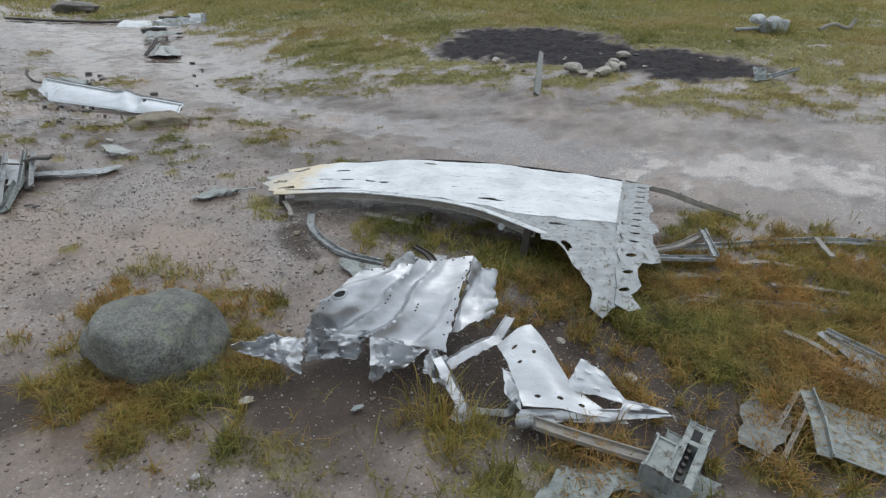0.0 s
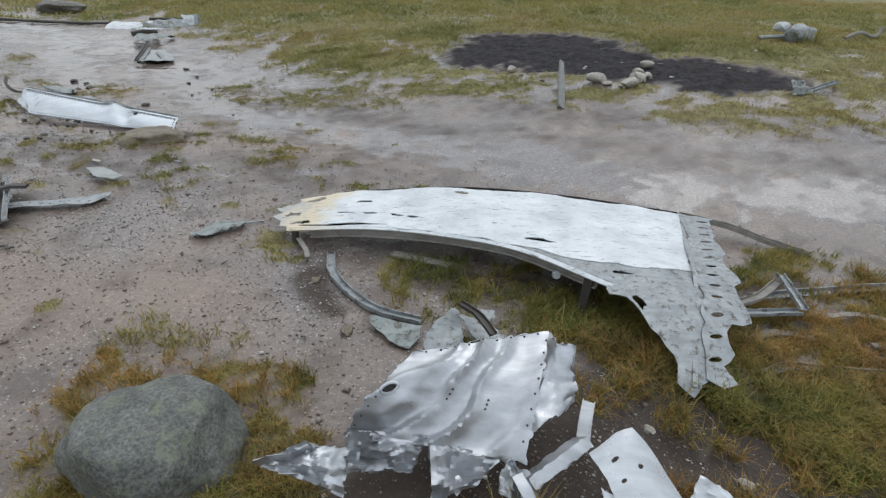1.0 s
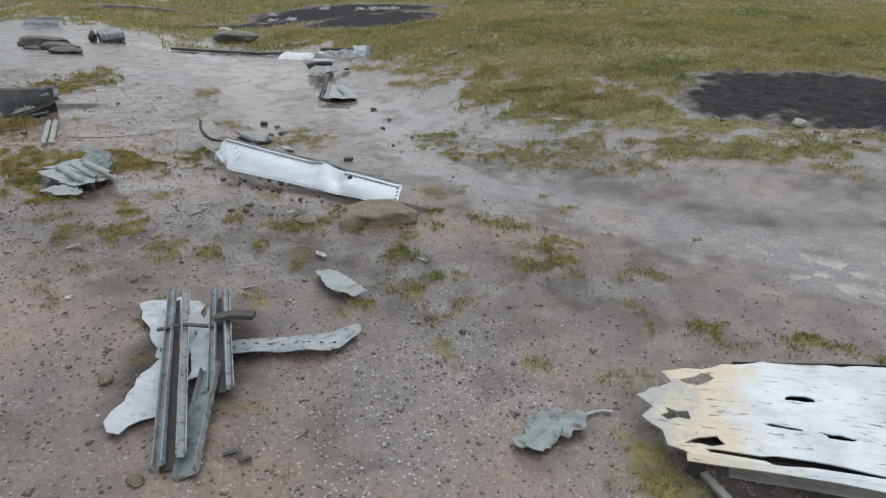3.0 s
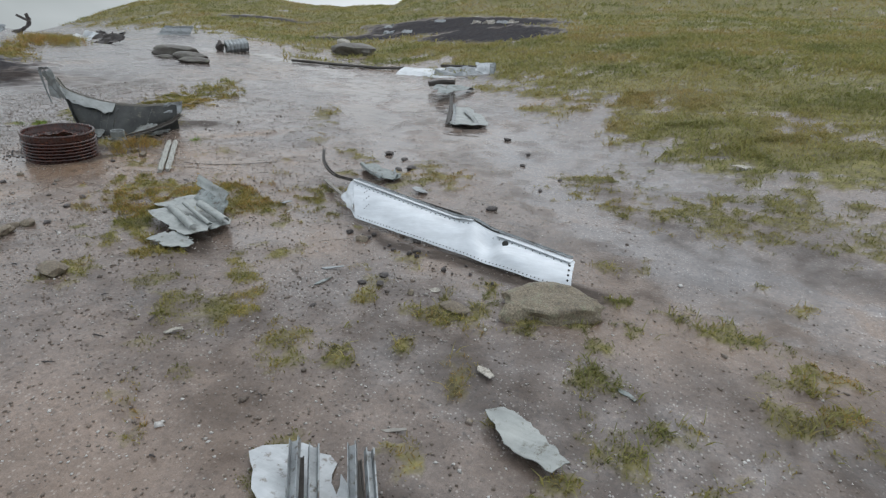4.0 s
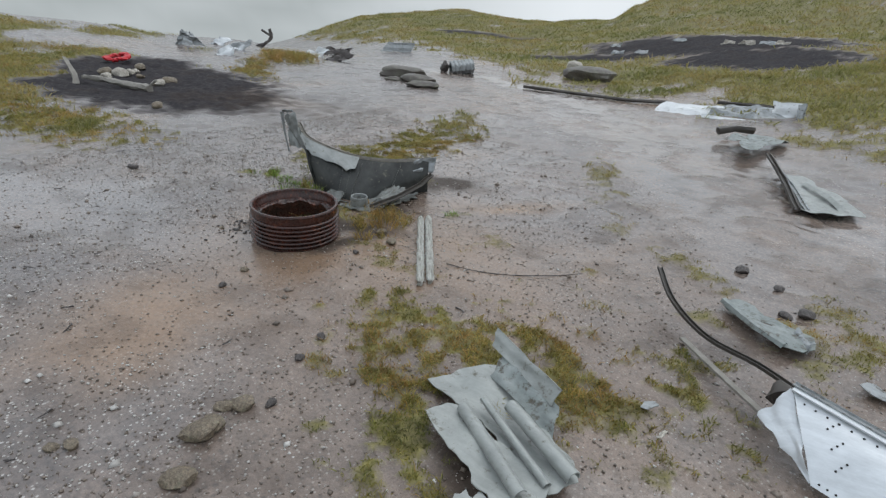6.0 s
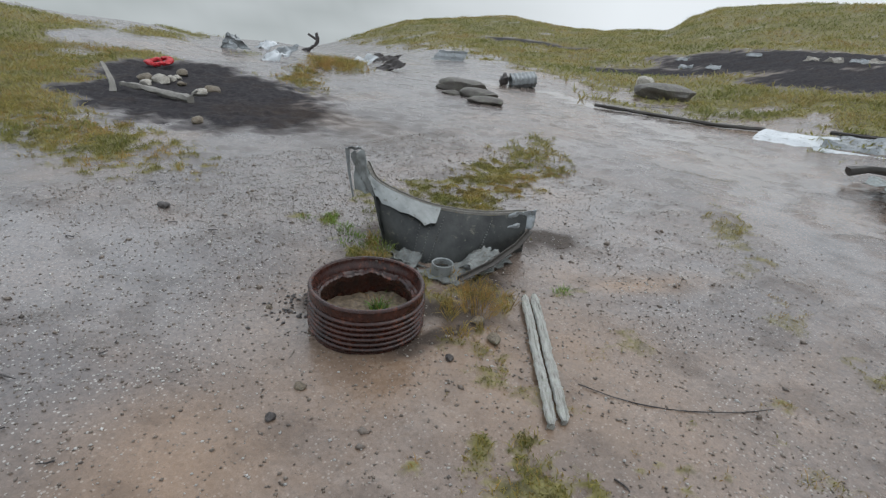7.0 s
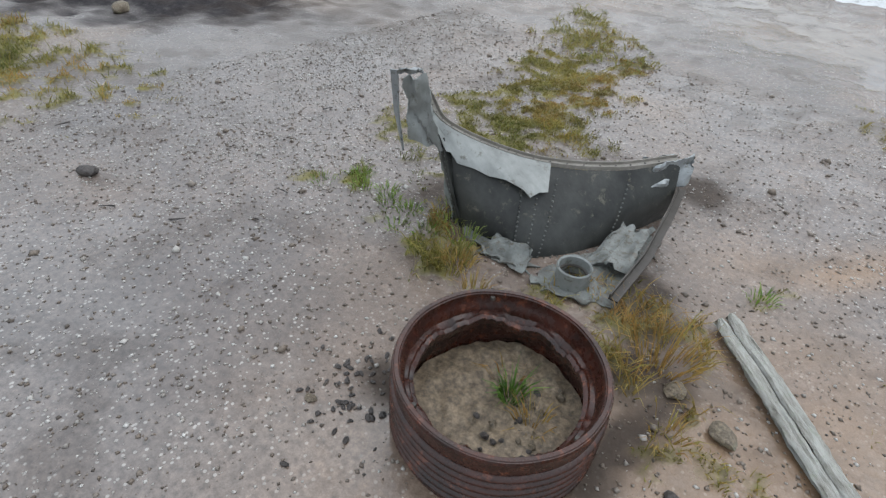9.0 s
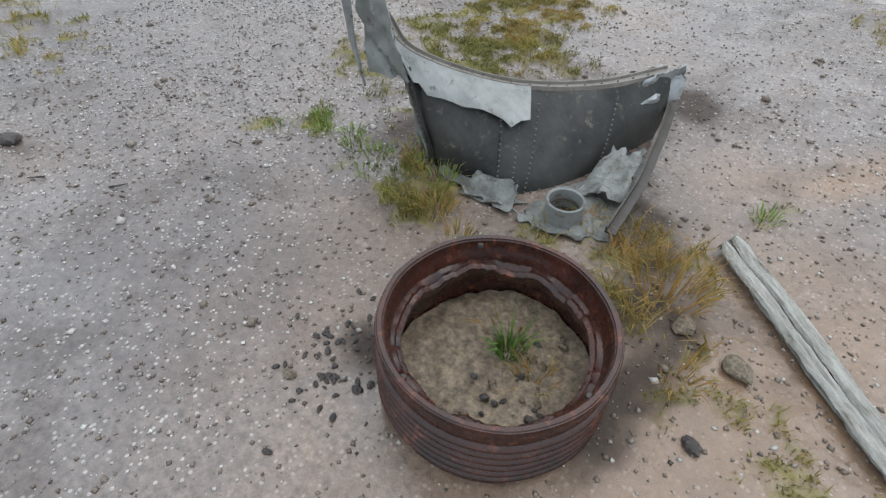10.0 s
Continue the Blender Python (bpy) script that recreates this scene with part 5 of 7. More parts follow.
bar("stringer", [(1.75, 3.37, 0.07), (1.735, 3.2, 0.05), (1.72, 3.05, 0.03)], channel_profile(0.045, 0.02, 0.005), M_GREY, "short alloy cross strut lying across stringers", "stringers")
bar("stringer", [(1.34, 2.86), (1.55, 2.95), (1.70, 2.88)], flat_profile(0.05, 0.008), M_WOOD, "bent dull strip half buried in grass", "stringers", 0.018)
bar("stringer", [(1.93, 3.12), (2.1, 3.13), (2.3, 3.07)], flat_profile(0.04, 0.008), M_WOOD, "bent dull strip half buried in grass", "stringers", 0.015)
bar("stringer", [(2.0, 2.86), (2.2, 2.85), (2.42, 2.78)], flat_profile(0.04, 0.01), M_WOOD, "bent dull strip half buried in grass", "stringers", 0.018)
bar("stringer", [(1.28, 2.57), (1.45, 2.65), (1.70, 2.66), (2.0, 2.61), (2.38, 2.58)], angle_profile(0.045, 0.02, 0.006), M_WOOD, RAIL, "stringers", 0.01)
bar("stringer", [(2.53, 3.36), (2.51, 3.24), (2.50, 3.12)], flat_profile(0.035, 0.01), M_WOOD, "short alloy cross strut lying across stringers", "stringers", 0.07)
bar("stringer", [(1.78, 2.32), (1.86, 2.22), (1.92, 2.12)], flat_profile(0.035, 0.01), M_WOOD, "bent dull strip half buried in grass", "stringers", 0.05)
bar("curved_strip", [(-0.96, 3.52), (-0.90, 3.28), (-0.75, 3.05), (-0.58, 2.90), (-0.36, 2.84)], channel_profile(0.05, 0.022, 0.005), M_GREY, "curved grey alloy channel on gravel", "", 0.012, 24)
solo("bent_flange", flat_plate("s", [(-0.62, 2.82), (-0.50, 2.80), (-0.35, 2.77), (-0.37, 2.66), (-0.40, 2.61), (-0.48, 2.64), (-0.54, 2.70), (-0.61, 2.77)], M_GREY, "", 0.03, 0.004, 0.015, 0.02, (), 11, 0.025, (0.05, 0.15)), M_GREEN, "bent alloy flange plate on dark gravel", "metal scrap")
for poly, seed, up, slope in (([(-0.33, 2.68), (-0.26, 2.78), (-0.19, 2.85), (-0.15, 2.76), (-0.14, 2.63), (-0.24, 2.55), (-0.31, 2.60)], 13, 0.05, (0.15, 0.30)), ([(-0.16, 2.83), (-0.06, 2.83), (0.06, 2.75), (0.00, 2.63), (-0.08, 2.67), (-0.13, 2.74)], 14, 0.06, (-0.1, 0.25)), ([(-0.07, 2.93), (0.03, 2.95), (0.03, 2.89), (-0.06, 2.86)], 16, 0.03, (0.0, 0.1))):
    solo("corroded_scrap", flat_plate("s", poly, M_PALE, "", up, 0.006, 0.03, 0.05, (), seed, 0.022, slope), M_GREY, "corroded pale alloy scrap beside crumpled skin", "metal scrap", "corroded scraps")
bar("short_strut", [(-0.17, 2.82, 0.06), (-0.08, 2.74, 0.05), (-0.01, 2.63, 0.02)], channel_profile(0.04, 0.018, 0.005), M_DARK, "short dark channel lying across corroded scrap", "", 0.03, 8)
bar("broken_strip", [(-0.58, 3.55), (-0.40, 3.50), (-0.22, 3.40)], channel_profile(0.06, 0.012, 0.006), M_WOOD, "broken grey strip lying on moss", "", 0.02, 8)
bar("short_strut", [(-1.20, 3.66), (-1.12, 3.52), (-1.08, 3.42)], flat_profile(0.03, 0.012), M_WOOD, "short grey strut fallen below the wing panel", "", 0.03, 6)
solo("torn_scrap", flat_plate("s", [(-1.86, 3.60), (-1.83, 3.76), (-1.74, 3.84), (-1.60, 3.86), (-1.63, 3.74), (-1.72, 3.66)], M_GREEN, "", 0.02, 0.004, 0.035, 0.03, (), 9, 0.016), M_GREEN, "torn grey-green metal scrap on bare mud", "metal scrap")
bar("bent_wire", [(-1.64, 3.83), (-1.56, 3.90), (-1.50, 3.91)], flat_profile(0.012, 0.006), M_GREY, "bent alloy tab on bare mud", "", 0.01, 6)
solo("torn_scrap", flat_plate("s", [(-3.11, 4.58), (-3.05, 4.64), (-2.93, 4.61), (-2.84, 4.53), (-2.75, 4.46), (-2.80, 4.39), (-2.88, 4.42), (-2.95, 4.43), (-3.04, 4.50)], M_RIBBED, "", 0.03, 0.004, 0.022, 0.03, (), 10, 0.02), M_RIBBED, "torn pale grey metal scrap on bare mud", "metal scrap")


# ---------------------------------------------------------------- stringers and skin on the mud
def build_frame_heap():
    t = thing("frame_section", (-3.3, 3.8, -0.1), "broken grey frame of channel stringers and torn skin on mud", "wreckage")
    part("skin", flat_plate("s", [(-3.80, 4.02), (-3.66, 4.14), (-3.50, 4.12), (-3.36, 3.86), (-3.34, 3.70), (-3.44, 3.68), (-3.60, 3.85)], M_GREY, "", 0.02, seed=21, jag=0.03, wave=0.04), M_PALE, t, "torn whitish-grey skin")
    part("skin", flat_plate("s", [(-3.42, 3.70), (-3.33, 3.68), (-3.20, 3.42), (-3.27, 3.27), (-3.36, 3.30), (-3.38, 3.45)], M_GREY, "", 0.02, seed=22, jag=0.03, wave=0.03), M_PALE, t)
    part("skin", flat_plate("s", [(-3.46, 4.08), (-3.26, 3.98), (-3.12, 3.70), (-3.22, 3.58), (-3.32, 3.75)], M_GREEN, "", 0.03, seed=23, jag=0.03, wave=0.03), M_PALE, t)

    def stick(a, b, w, h, k, mat=M_GREY):
        part("stringer", sweep([Vector(a).lerp(Vector(b), s) for s in (0, 0.33, 0.66, 1)], channel_profile(w, h, 0.005), None, k, None, 0.0015, 4), mat, t)

    stick((-3.64, 4.08, 0.00), (-3.02, 3.17, -0.06), 0.034, 0.025, 0.3)
    stick((-3.57, 4.08, 0.00), (-2.98, 3.22, -0.06), 0.034, 0.025, -0.2)
    # dark strip low between the pair, painting the shade of the gap
    stick((-3.61, 4.04, -0.03), (-3.00, 3.18, -0.085), 0.05, 0.01, 0.0, M_DARK)
    stick((-3.45, 4.14, 0.01), (-3.07, 3.54, -0.05), 0.03, 0.025, 0.2)
    stick((-3.39, 4.14, 0.01), (-3.01, 3.56, -0.05), 0.03, 0.025, -0.3)
    # same for the second pair: gap shade as a dark strip
    stick((-3.42, 4.11, -0.02), (-3.04, 3.56, -0.07), 0.04, 0.01, 0.0, M_DARK)
    stick((-3.15, 3.66, -0.05), (-2.92, 3.17, -0.08), 0.08, 0.03, 0.4, M_GREEN)
    part("clip", sweep([Vector((-3.50, 3.78, -0.01)), Vector((-3.40, 3.84, 0.0)), Vector((-3.28, 3.88, -0.01))], flat_profile(0.02, 0.008)), M_DARK, t)
    part("clip", sweep([Vector((-3.30, 3.92, 0.0)), Vector((-3.22, 3.95, 0.02)), Vector((-3.13, 3.97, 0.02))], [(-0.03, 0), (0.03, 0), (0.025, 0.02), (-0.025, 0.02)]), M_DARK, t, "dark bracket")
    holes = []
    for k in range(8):
        s = k / 7
        holes.append(oval(-3.13 + 0.38 * s, 3.86 + 0.14 * s, 0.010, 0.008, 0, 6))
        if k < 5:
            holes.append(oval(-3.13 + 0.22 * s, 3.90 + 0.12 * s, 0.008, 0.006, 0, 6))
    part("punched_arm", flat_plate("s", [(-3.20, 3.86), (-2.98, 3.97), (-2.80, 4.06), (-2.70, 4.18), (-2.66, 4.10), (-2.71, 3.97), (-2.92, 3.87), (-3.14, 3.79)], M_GREY, "", 0.025, seed=24, jag=0.012, wave=0.015, holes=holes), M_GREY, t, "arm punched with a row of holes")


build_frame_heap()
bar("bent_clip", [(-2.86, 3.28), (-2.82, 3.31), (-2.79, 3.28), (-2.76, 3.30)], flat_profile(0.015, 0.008), M_DARK, "small rusty bent clip on mud", "", 0.01, 8, 0.002)


# ---------------------------------------------------------------- the long bright panel
def build_long_panel():
    t = thing("leading_edge_panel", (-3.9, 6.0, -0.1), "long bright silver-white leading-edge panel on stony mud", "wreckage")
    a, b, c, d = Vector((-4.62, 6.08, -0.06)), Vector((-2.99, 5.78, -0.07)), Vector((-3.02, 6.00, 0.03)), Vector((-4.78, 6.34, 0.13))

    def lift(u, v):
        h = 0.022 * math.sin(v * math.pi)
        h += 0.075 * math.exp(-((u - 0.60) / 0.055) ** 2) * max(v - 0.25, 0) - 0.06 * math.exp(-((u - 0.66) / 0.05) ** 2 - ((v - 0.5) / 0.4) ** 2)
        h += 0.02 * math.exp(-((u - 0.72) / 0.10) ** 2 - ((v - 0.35) / 0.2) ** 2)
        return h + 0.006 * noise.noise(Vector((u * 6, v * 2.5, 1)))

    part("skin", quad(a, b, c, d, 70, 14, lift, 0.004, 0.003, 2), M_LEAF, t)

    def on(u, v, up=0.0):
        nrm = (b - a).cross(d - a).normalized()
        return a * (1 - u) * (1 - v) + b * u * (1 - v) + c * u * v + d * (1 - u) * v + nrm * (lift(u, v) + up)

    part("top_flange", sweep([on(u, 1.0) + Vector((0, 0.02, 0.0)) for u in np.linspace(0.0, 0.985, 30)], angle_profile(0.05, 0.014, 0.005), None, -0.4), M_GREY, t, "dull flange along the upper edge")
    part("upper_lip", sweep([on(u, 0.97, 0.006) for u in np.linspace(0.0, 0.6, 20)], flat_profile(0.03, 0.006)), M_LEAF, t)
    part("upper_lip", sweep([on(u, 0.93, 0.004) for u in np.linspace(0.70, 0.99, 14)], flat_profile(0.05, 0.005)), M_LEAF, t)
    part("end_flap", quad(a + Vector((0.0, 0, 0)), on(0.0, 0.35), on(0.0, 1.0), (-4.86, 6.25, 0.0), 10, 10, creases(41, 0.012, 4), 0.003, 0.015, 4), M_LEAF, t)
    nrm = (b - a).cross(d - a).normalized()
    dots = bmesh.new()
    rows = [(0.02, 0.99, 0.06, 62), (0.02, 0.58, 0.86, 26), (0.68, 0.98, 0.80, 12)]
    for u0, u1, v, k in rows:
        for i in range(k):
            u = u0 + (u1 - u0) * i / (k - 1)
            rivets(dots, on(u, v, 0.002), on(u, v, 0.002), 1, 0.0045, nrm, 0.001)
    for k in range(5):
        rivets(dots, on(0.985, 0.12 + 0.16 * k, 0.002), on(0.985, 0.12 + 0.16 * k, 0.002), 1, 0.008, nrm, 0.001)
    for k in range(9):
        rivets(dots, on(0.06 + 0.013 * (k % 3), 0.3 + 0.07 * k, 0.002), on(0, 0), 1, 0.0045, nrm, 0.001)
    tagged(part("rivet_holes", dots, M_BLACK, t), kind="stuff")
    # hole drawn as a black disc, its shade put into the colour
    hole = bmesh.new()
    bmesh.ops.create_cone(hole, cap_ends=True, segments=16, radius1=0.021, radius2=0.021, depth=0.004, matrix=Matrix.Translation(on(0.735, 0.72, 0.004)) @ nrm.to_track_quat("Z", "Y").to_matrix().to_4x4())
    part("round_hole", hole, M_BLACK, t)
    part("joint_box", lump((-4.80, 6.43, 0.03), (0.07, 0.06, 0.05), 77, 2, 0.5), M_DARK, t, "dark crushed joint")
    part("inner_rib", sweep([Vector((-4.70, 6.40, 0.06)), Vector((-3.9, 6.30, 0.02)), Vector((-3.1, 6.06, -0.06))], channel_profile(0.05, 0.03, 0.006)), M_DARK, t)
    part("trailing_rail", sweep(spline([Vector(p) for p in ((-4.70, 6.40, 0.06), (-4.92, 6.56, 0.03), (-5.18, 6.68, 0.0), (-5.42, 6.88, 0.02), (-5.60, 7.14, 0.06))], 24), channel_profile(0.028, 0.016, 0.004)), M_DARK, t, "dark curved rail twisted off the end")
    part("trailing_rail", sweep(spline([Vector(p) for p in ((-4.82, 6.32, -0.04), (-5.02, 6.46, -0.04), (-5.28, 6.68, -0.06))], 14), flat_profile(0.03, 0.012)), M_WOOD, t)


build_long_panel()


def build_folded_scrap():
    t = thing("folded_scrap", (-5.0, 7.1, z_at(-5.0, 7.1)), "narrow torn grey-green plate with a curled edge among stones", "metal scrap")
    part("plate", flat_plate("s", [(-5.26, 7.24), (-5.18, 7.33), (-4.98, 7.24), (-4.82, 7.19), (-4.76, 7.06), (-4.80, 6.99), (-4.90, 6.95), (-5.07, 7.06)], M_GREEN, "", 0.03, seed=31, jag=0.022, wave=0.03, holes=[oval(-5.0, 7.14, 0.03, 0.012, -30, 8, 0.6, random.Random(2))]), M_GREEN, t)
    z = z_at(-5.0, 7.1)
    part("curled_edge", sweep(spline([Vector((-5.24, 7.22, z + 0.05)), Vector((-5.06, 7.06, z + 0.055)), Vector((-4.88, 6.96, z + 0.05))], 12), [(0.02, 0), (0.012, 0.02), (-0.008, 0.026), (-0.022, 0.012), (-0.018, 0.010), (-0.006, 0.021), (0.009, 0.016), (0.016, 0)], None, 0, None, 0.002), M_GREEN, t)
    part("end_cap", quad((-4.92, 7.10, z + 0.03), (-4.78, 7.00, z + 0.03), (-4.76, 7.06, z + 0.075), (-4.86, 7.18, z + 0.07), 8, 8, creases(47, 0.012, 4), 0.004, 0.012, 3), M_GREY, t)


build_folded_scrap()
solo("torn_scrap", flat_plate("s", [(-4.56, 6.90), (-4.50, 6.98), (-4.42, 6.93), (-4.47, 6.86)], M_GREY, "", 0.02, seed=32, jag=0.02, wave=0.03), M_GREY, "small torn alloy scrap on mud", "metal scrap")


# ---------------------------------------------------------------- ribbed skin
def build_ribbed_skin():
    t = thing("ribbed_skin", (-5.55, 5.5, -0.1), "torn grey-green skin panel with rolled ribs lying on moss", "wreckage")
    upper = [(-5.95, 5.52), (-5.90, 5.62), (-5.78, 5.80), (-5.64, 5.78), (-5.44, 5.70), (-5.40, 5.60), (-5.30, 5.56), (-5.21, 5.47), (-5.26, 5.36), (-5.45, 5.40), (-5.62, 5.47), (-5.82, 5.49)]
    part("skin", flat_plate("s", upper, M_RIBBED, "", 0.03, 0.004, 0.014, 0.03, (oval(-5.42, 5.455, 0.05, 0.018, -24, 9, 0.7, random.Random(3)),), 41, 0.03), M_RIBBED, t)
    lower = [(-5.80, 5.35), (-5.74, 5.46), (-5.55, 5.42), (-5.30, 5.40), (-5.23, 5.30), (-5.30, 5.18), (-5.40, 5.21), (-5.55, 5.26)]
    part("skin", flat_plate("s", lower, M_RIBBED, "", 0.05, 0.004, 0.022, 0.025, (), 42, 0.03), M_RIBBED, t)

    def roll(a, b, r, open_to, name, tilt=0.0):
        # sheet rolled into a part tube
        a, b = Vector(a), Vector(b)
        arc = [math.radians(x) for x in np.linspace(-30, open_to, 9)]
        prof = [(r * math.cos(k), r * math.sin(k)) for k in arc] + [((r - 0.004) * math.cos(k), (r - 0.004) * math.sin(k)) for k in reversed(arc)]
        line = [a.lerp(b, s) + Vector((0, 0, 0.004 * noise.noise(Vector((s * 5, r * 90, 2))))) for s in np.linspace(0, 1, 14)]
        part(name, sweep(line, prof, None, tilt, None, 0.0012, 5), M_RIBBED, t)

    roll((-5.67, 5.54, 0.005), (-5.27, 5.36, 0.0), 0.016, 230, "rib")
    roll((-5.57, 5.58, 0.01), (-5.22, 5.445, 0.005), 0.028, 200, "rib")
    roll((-5.70, 5.45, 0.0), (-5.31, 5.265, 0.0), 0.026, 170, "rib", 0.3)
    part("upper_fold", quad((-5.84, 5.82, 0.035), (-5.45, 5.69, 0.01), (-5.44, 5.73, 0.075), (-5.86, 5.87, 0.10), 18, 6, creases(45, 0.006, 3), 0.004, 0.006, 4), M_RIBBED, t, "bent-up grey flange")
    part("under_fold", quad((-5.76, 5.70, -0.02), (-5.38, 5.58, -0.03), (-5.42, 5.70, 0.02), (-5.78, 5.82, 0.03), 14, 8, creases(44, 0.012, 4), 0.003, 0.01, 4), M_GREEN, t)
    part("scrap", flat_plate("s", [(-5.50, 5.08), (-5.47, 5.16), (-5.38, 5.20), (-5.24, 5.19), (-5.21, 5.11), (-5.31, 5.05), (-5.40, 5.08)], M_RIBBED, "", 0.03, 0.004, 0.030, 0.03, (), 43, 0.014), M_RIBBED, t)


build_ribbed_skin()


def build_plank():
    t = thing("grey_plank", (-6.92, 6.54, z_at(-6.92, 6.54)), "split grey weathered plank lying on mud", "plank")
    a, b = Vector((-7.28, 6.92, 0)), Vector((-6.55, 6.15, 0))
    side = Vector((b.y - a.y, a.x - b.x, 0)).normalized()
    for k, (shift, wide, s0, s1) in enumerate(((-0.026, 0.024, 0.0, 0.97), (0.031, 0.023, 0.03, 1.0))):
        n, pts = 90, []
        for i in range(n):
            s = s0 + (s1 - s0) * i / (n - 1)
            p = a.lerp(b, s)
            base = z_at(p.x, p.y)
            chip = 0.005 * noise.noise(Vector((s * 10, k * 5, 1))) + 0.004 * noise.noise(Vector((s * 22, k * 5, 2))) + 0.009 * max(0, noise.noise(Vector((s * 60, k * 5, 7)))) * (1 if k else -1)
            crack = 0.003 * noise.noise(Vector((s * 5, 3, 4))) + 0.004 * noise.noise(Vector((s * 30, 3, 5)))
            end = min(1.0, 0.45 + min(s - s0, s1 - s) * 14)
            lo, hi = shift - wide * end, shift + wide * end
            lo, hi = (lo + chip, hi + crack) if k == 0 else (lo + crack, hi + chip)
            for j in range(9):
                v = j / 8
                grain = 0.006 * noise.noise(Vector((s * 7, v * 7 + k * 20, 8))) + 0.003 * noise.noise(Vector((s * 25, v * 30, 9)))
                edge = -0.010 * (abs(v - 0.5) * 2) ** 6
                q = p + side * (lo + (hi - lo) * v)
                pts.append(Vector((q.x, q.y, base + 0.026 + 0.006 * k + 0.012 * (1 - s) + grain + edge)))
        faces = [(i * 9 + j, i * 9 + j + 1, i * 9 + j + 10, i * 9 + j + 9) for i in range(n - 1) for j in range(8)]
        part("board_half", shell(pts, faces, 0.030), M_PLANK, t)


build_plank()


# ---------------------------------------------------------------- rusted ribbed ring
def lathe(profile, at, n=72, wob=0.0, seed=1, bm=None, breaks=None):
    bm = bm or bmesh.new()
    rings = []
    for k in range(n):
        a = 2 * math.pi * k / n
        col = []
        for r, z in profile:
            q = 1 + wob * noise.noise(Vector((math.cos(a) * 2, math.sin(a) * 2, seed)))
            dz = breaks(a, r, z) if breaks else 0
            col.append(bm.verts.new(Vector(at) + Vector((math.cos(a) * r * q, math.sin(a) * r * q, z + dz))))
        rings.append(col)
    m = len(profile)
    for k in range(n):
        p, q = rings[k], rings[(k + 1) % n]
        for i in range(m):
            bm.faces.new([p[i], q[i], q[(i + 1) % m], p[(i + 1) % m]])
    return bm


def build_ring():
    at = (-7.635, 6.03, -0.10)
    t = thing("ribbed_steel_ring", at, "rusted dark red-brown ribbed steel ring standing on mud", "steel ring")
    outer = []
    for k in range(96):
        z = 0.225 * k / 95
        s = (z - 0.02) / 0.165
        ribs = 0.020 * abs(math.sin(s * 6 * math.pi)) ** 0.7 - 0.010 if 0 <= s <= 1 else 0.0
        outer.append((0.278 + ribs, z))
    outer += [(0.283, 0.233), (0.280, 0.240), (0.268, 0.241), (0.262, 0.236)]
    inner = [(0.258, 0.205), (0.250, 0.195), (0.246, 0.150), (0.252, 0.10), (0.256, 0.0)]
    part("wall", lathe(outer + inner, at, 110, 0.012, 3), M_RUST, t)

    def chew(a, r, z):
        return 0.030 * noise.noise(Vector((math.cos(a) * 3.5, math.sin(a) * 3.5, 7))) + 0.012 * noise.noise(Vector((math.cos(a) * 14, math.sin(a) * 14, 3))) if r < 0.240 else 0

    ledge = [(0.256, 0.180), (0.236, 0.175), (0.228, 0.160), (0.232, 0.13), (0.229, 0.128), (0.222, 0.160), (0.232, 0.168), (0.256, 0.172)]
    part("inner_ledge", lathe(ledge, at, 150, 0.04, 5, None, chew), M_RUST, t, "chipped inner flange")
    band = [(0.264, 0.236), (0.266, 0.242), (0.276, 0.243), (0.279, 0.239)]
    part("rim", lathe(band, at, 90, 0.012, 3), M_RUST, t)
    for k in range(3):
        a = -1.9 + k * 1.3 + 0.4 * k * k
        bm = bmesh.new()
        bmesh.ops.create_cone(bm, cap_ends=True, segments=8, radius1=0.009, radius2=0.007, depth=0.008, matrix=Matrix.Translation(Vector(at) + Vector((0.258 * math.cos(a), 0.258 * math.sin(a), 0.225))))
        part("bolt", bm, M_DARK, t)
    def silt(x, y):
        dx, dy = x - at[0], y - at[1]
        return (x, y, at[2] + 0.045 + 0.025 * noise.noise(Vector((x * 5, y * 5, 1))) + 0.014 * noise.noise(Vector((x * 25, y * 25, 4))) + 0.02 * max(0, (dx * 0.8 + dy * 0.3) / 0.2))

    bed = sheet(oval(at[0], at[1], 0.25, 0.25, 0, 48), silt, 0.03, 0.014, 0.0, (), 6)
    soil = solo("soil", bed, M_SOIL, "sandy mud and crumbs silted inside the steel ring", "soil", kind="stuff")
    rnd = random.Random(3)
    for k in range(46):
        a, d = rnd.uniform(-1.9, 1.1), rnd.uniform(0.05, 0.22)
        s = rnd.uniform(0.004, 0.015)
        solo("pebble", lump((at[0] + d * math.cos(a), at[1] + d * math.sin(a), at[2] + 0.058), (s, s * 0.8, s * 0.6), 300 + k, 2), M_TAN if k % 3 else M_CLOD, "small stone on silt inside the ring", "stone", "pebbles in the ring")


M_SOIL = stone("sandy_silt", (0.125, 0.094, 0.062), (0.175, 0.132, 0.088), (0.215, 0.165, 0.112), 5)
build_ring()
tuft(-7.62, 6.09, 110, 0.03, 0.085, 0.15, M_LUSH, "bright green grass tuft growing inside the steel ring", 51, 0.8, 0.05)
tuft(-7.66, 6.14, 14, 0.05, 0.10, 0.9, M_BLADE, "dry straw-coloured grass stems inside the steel ring", 52, 0.9, 0.05)
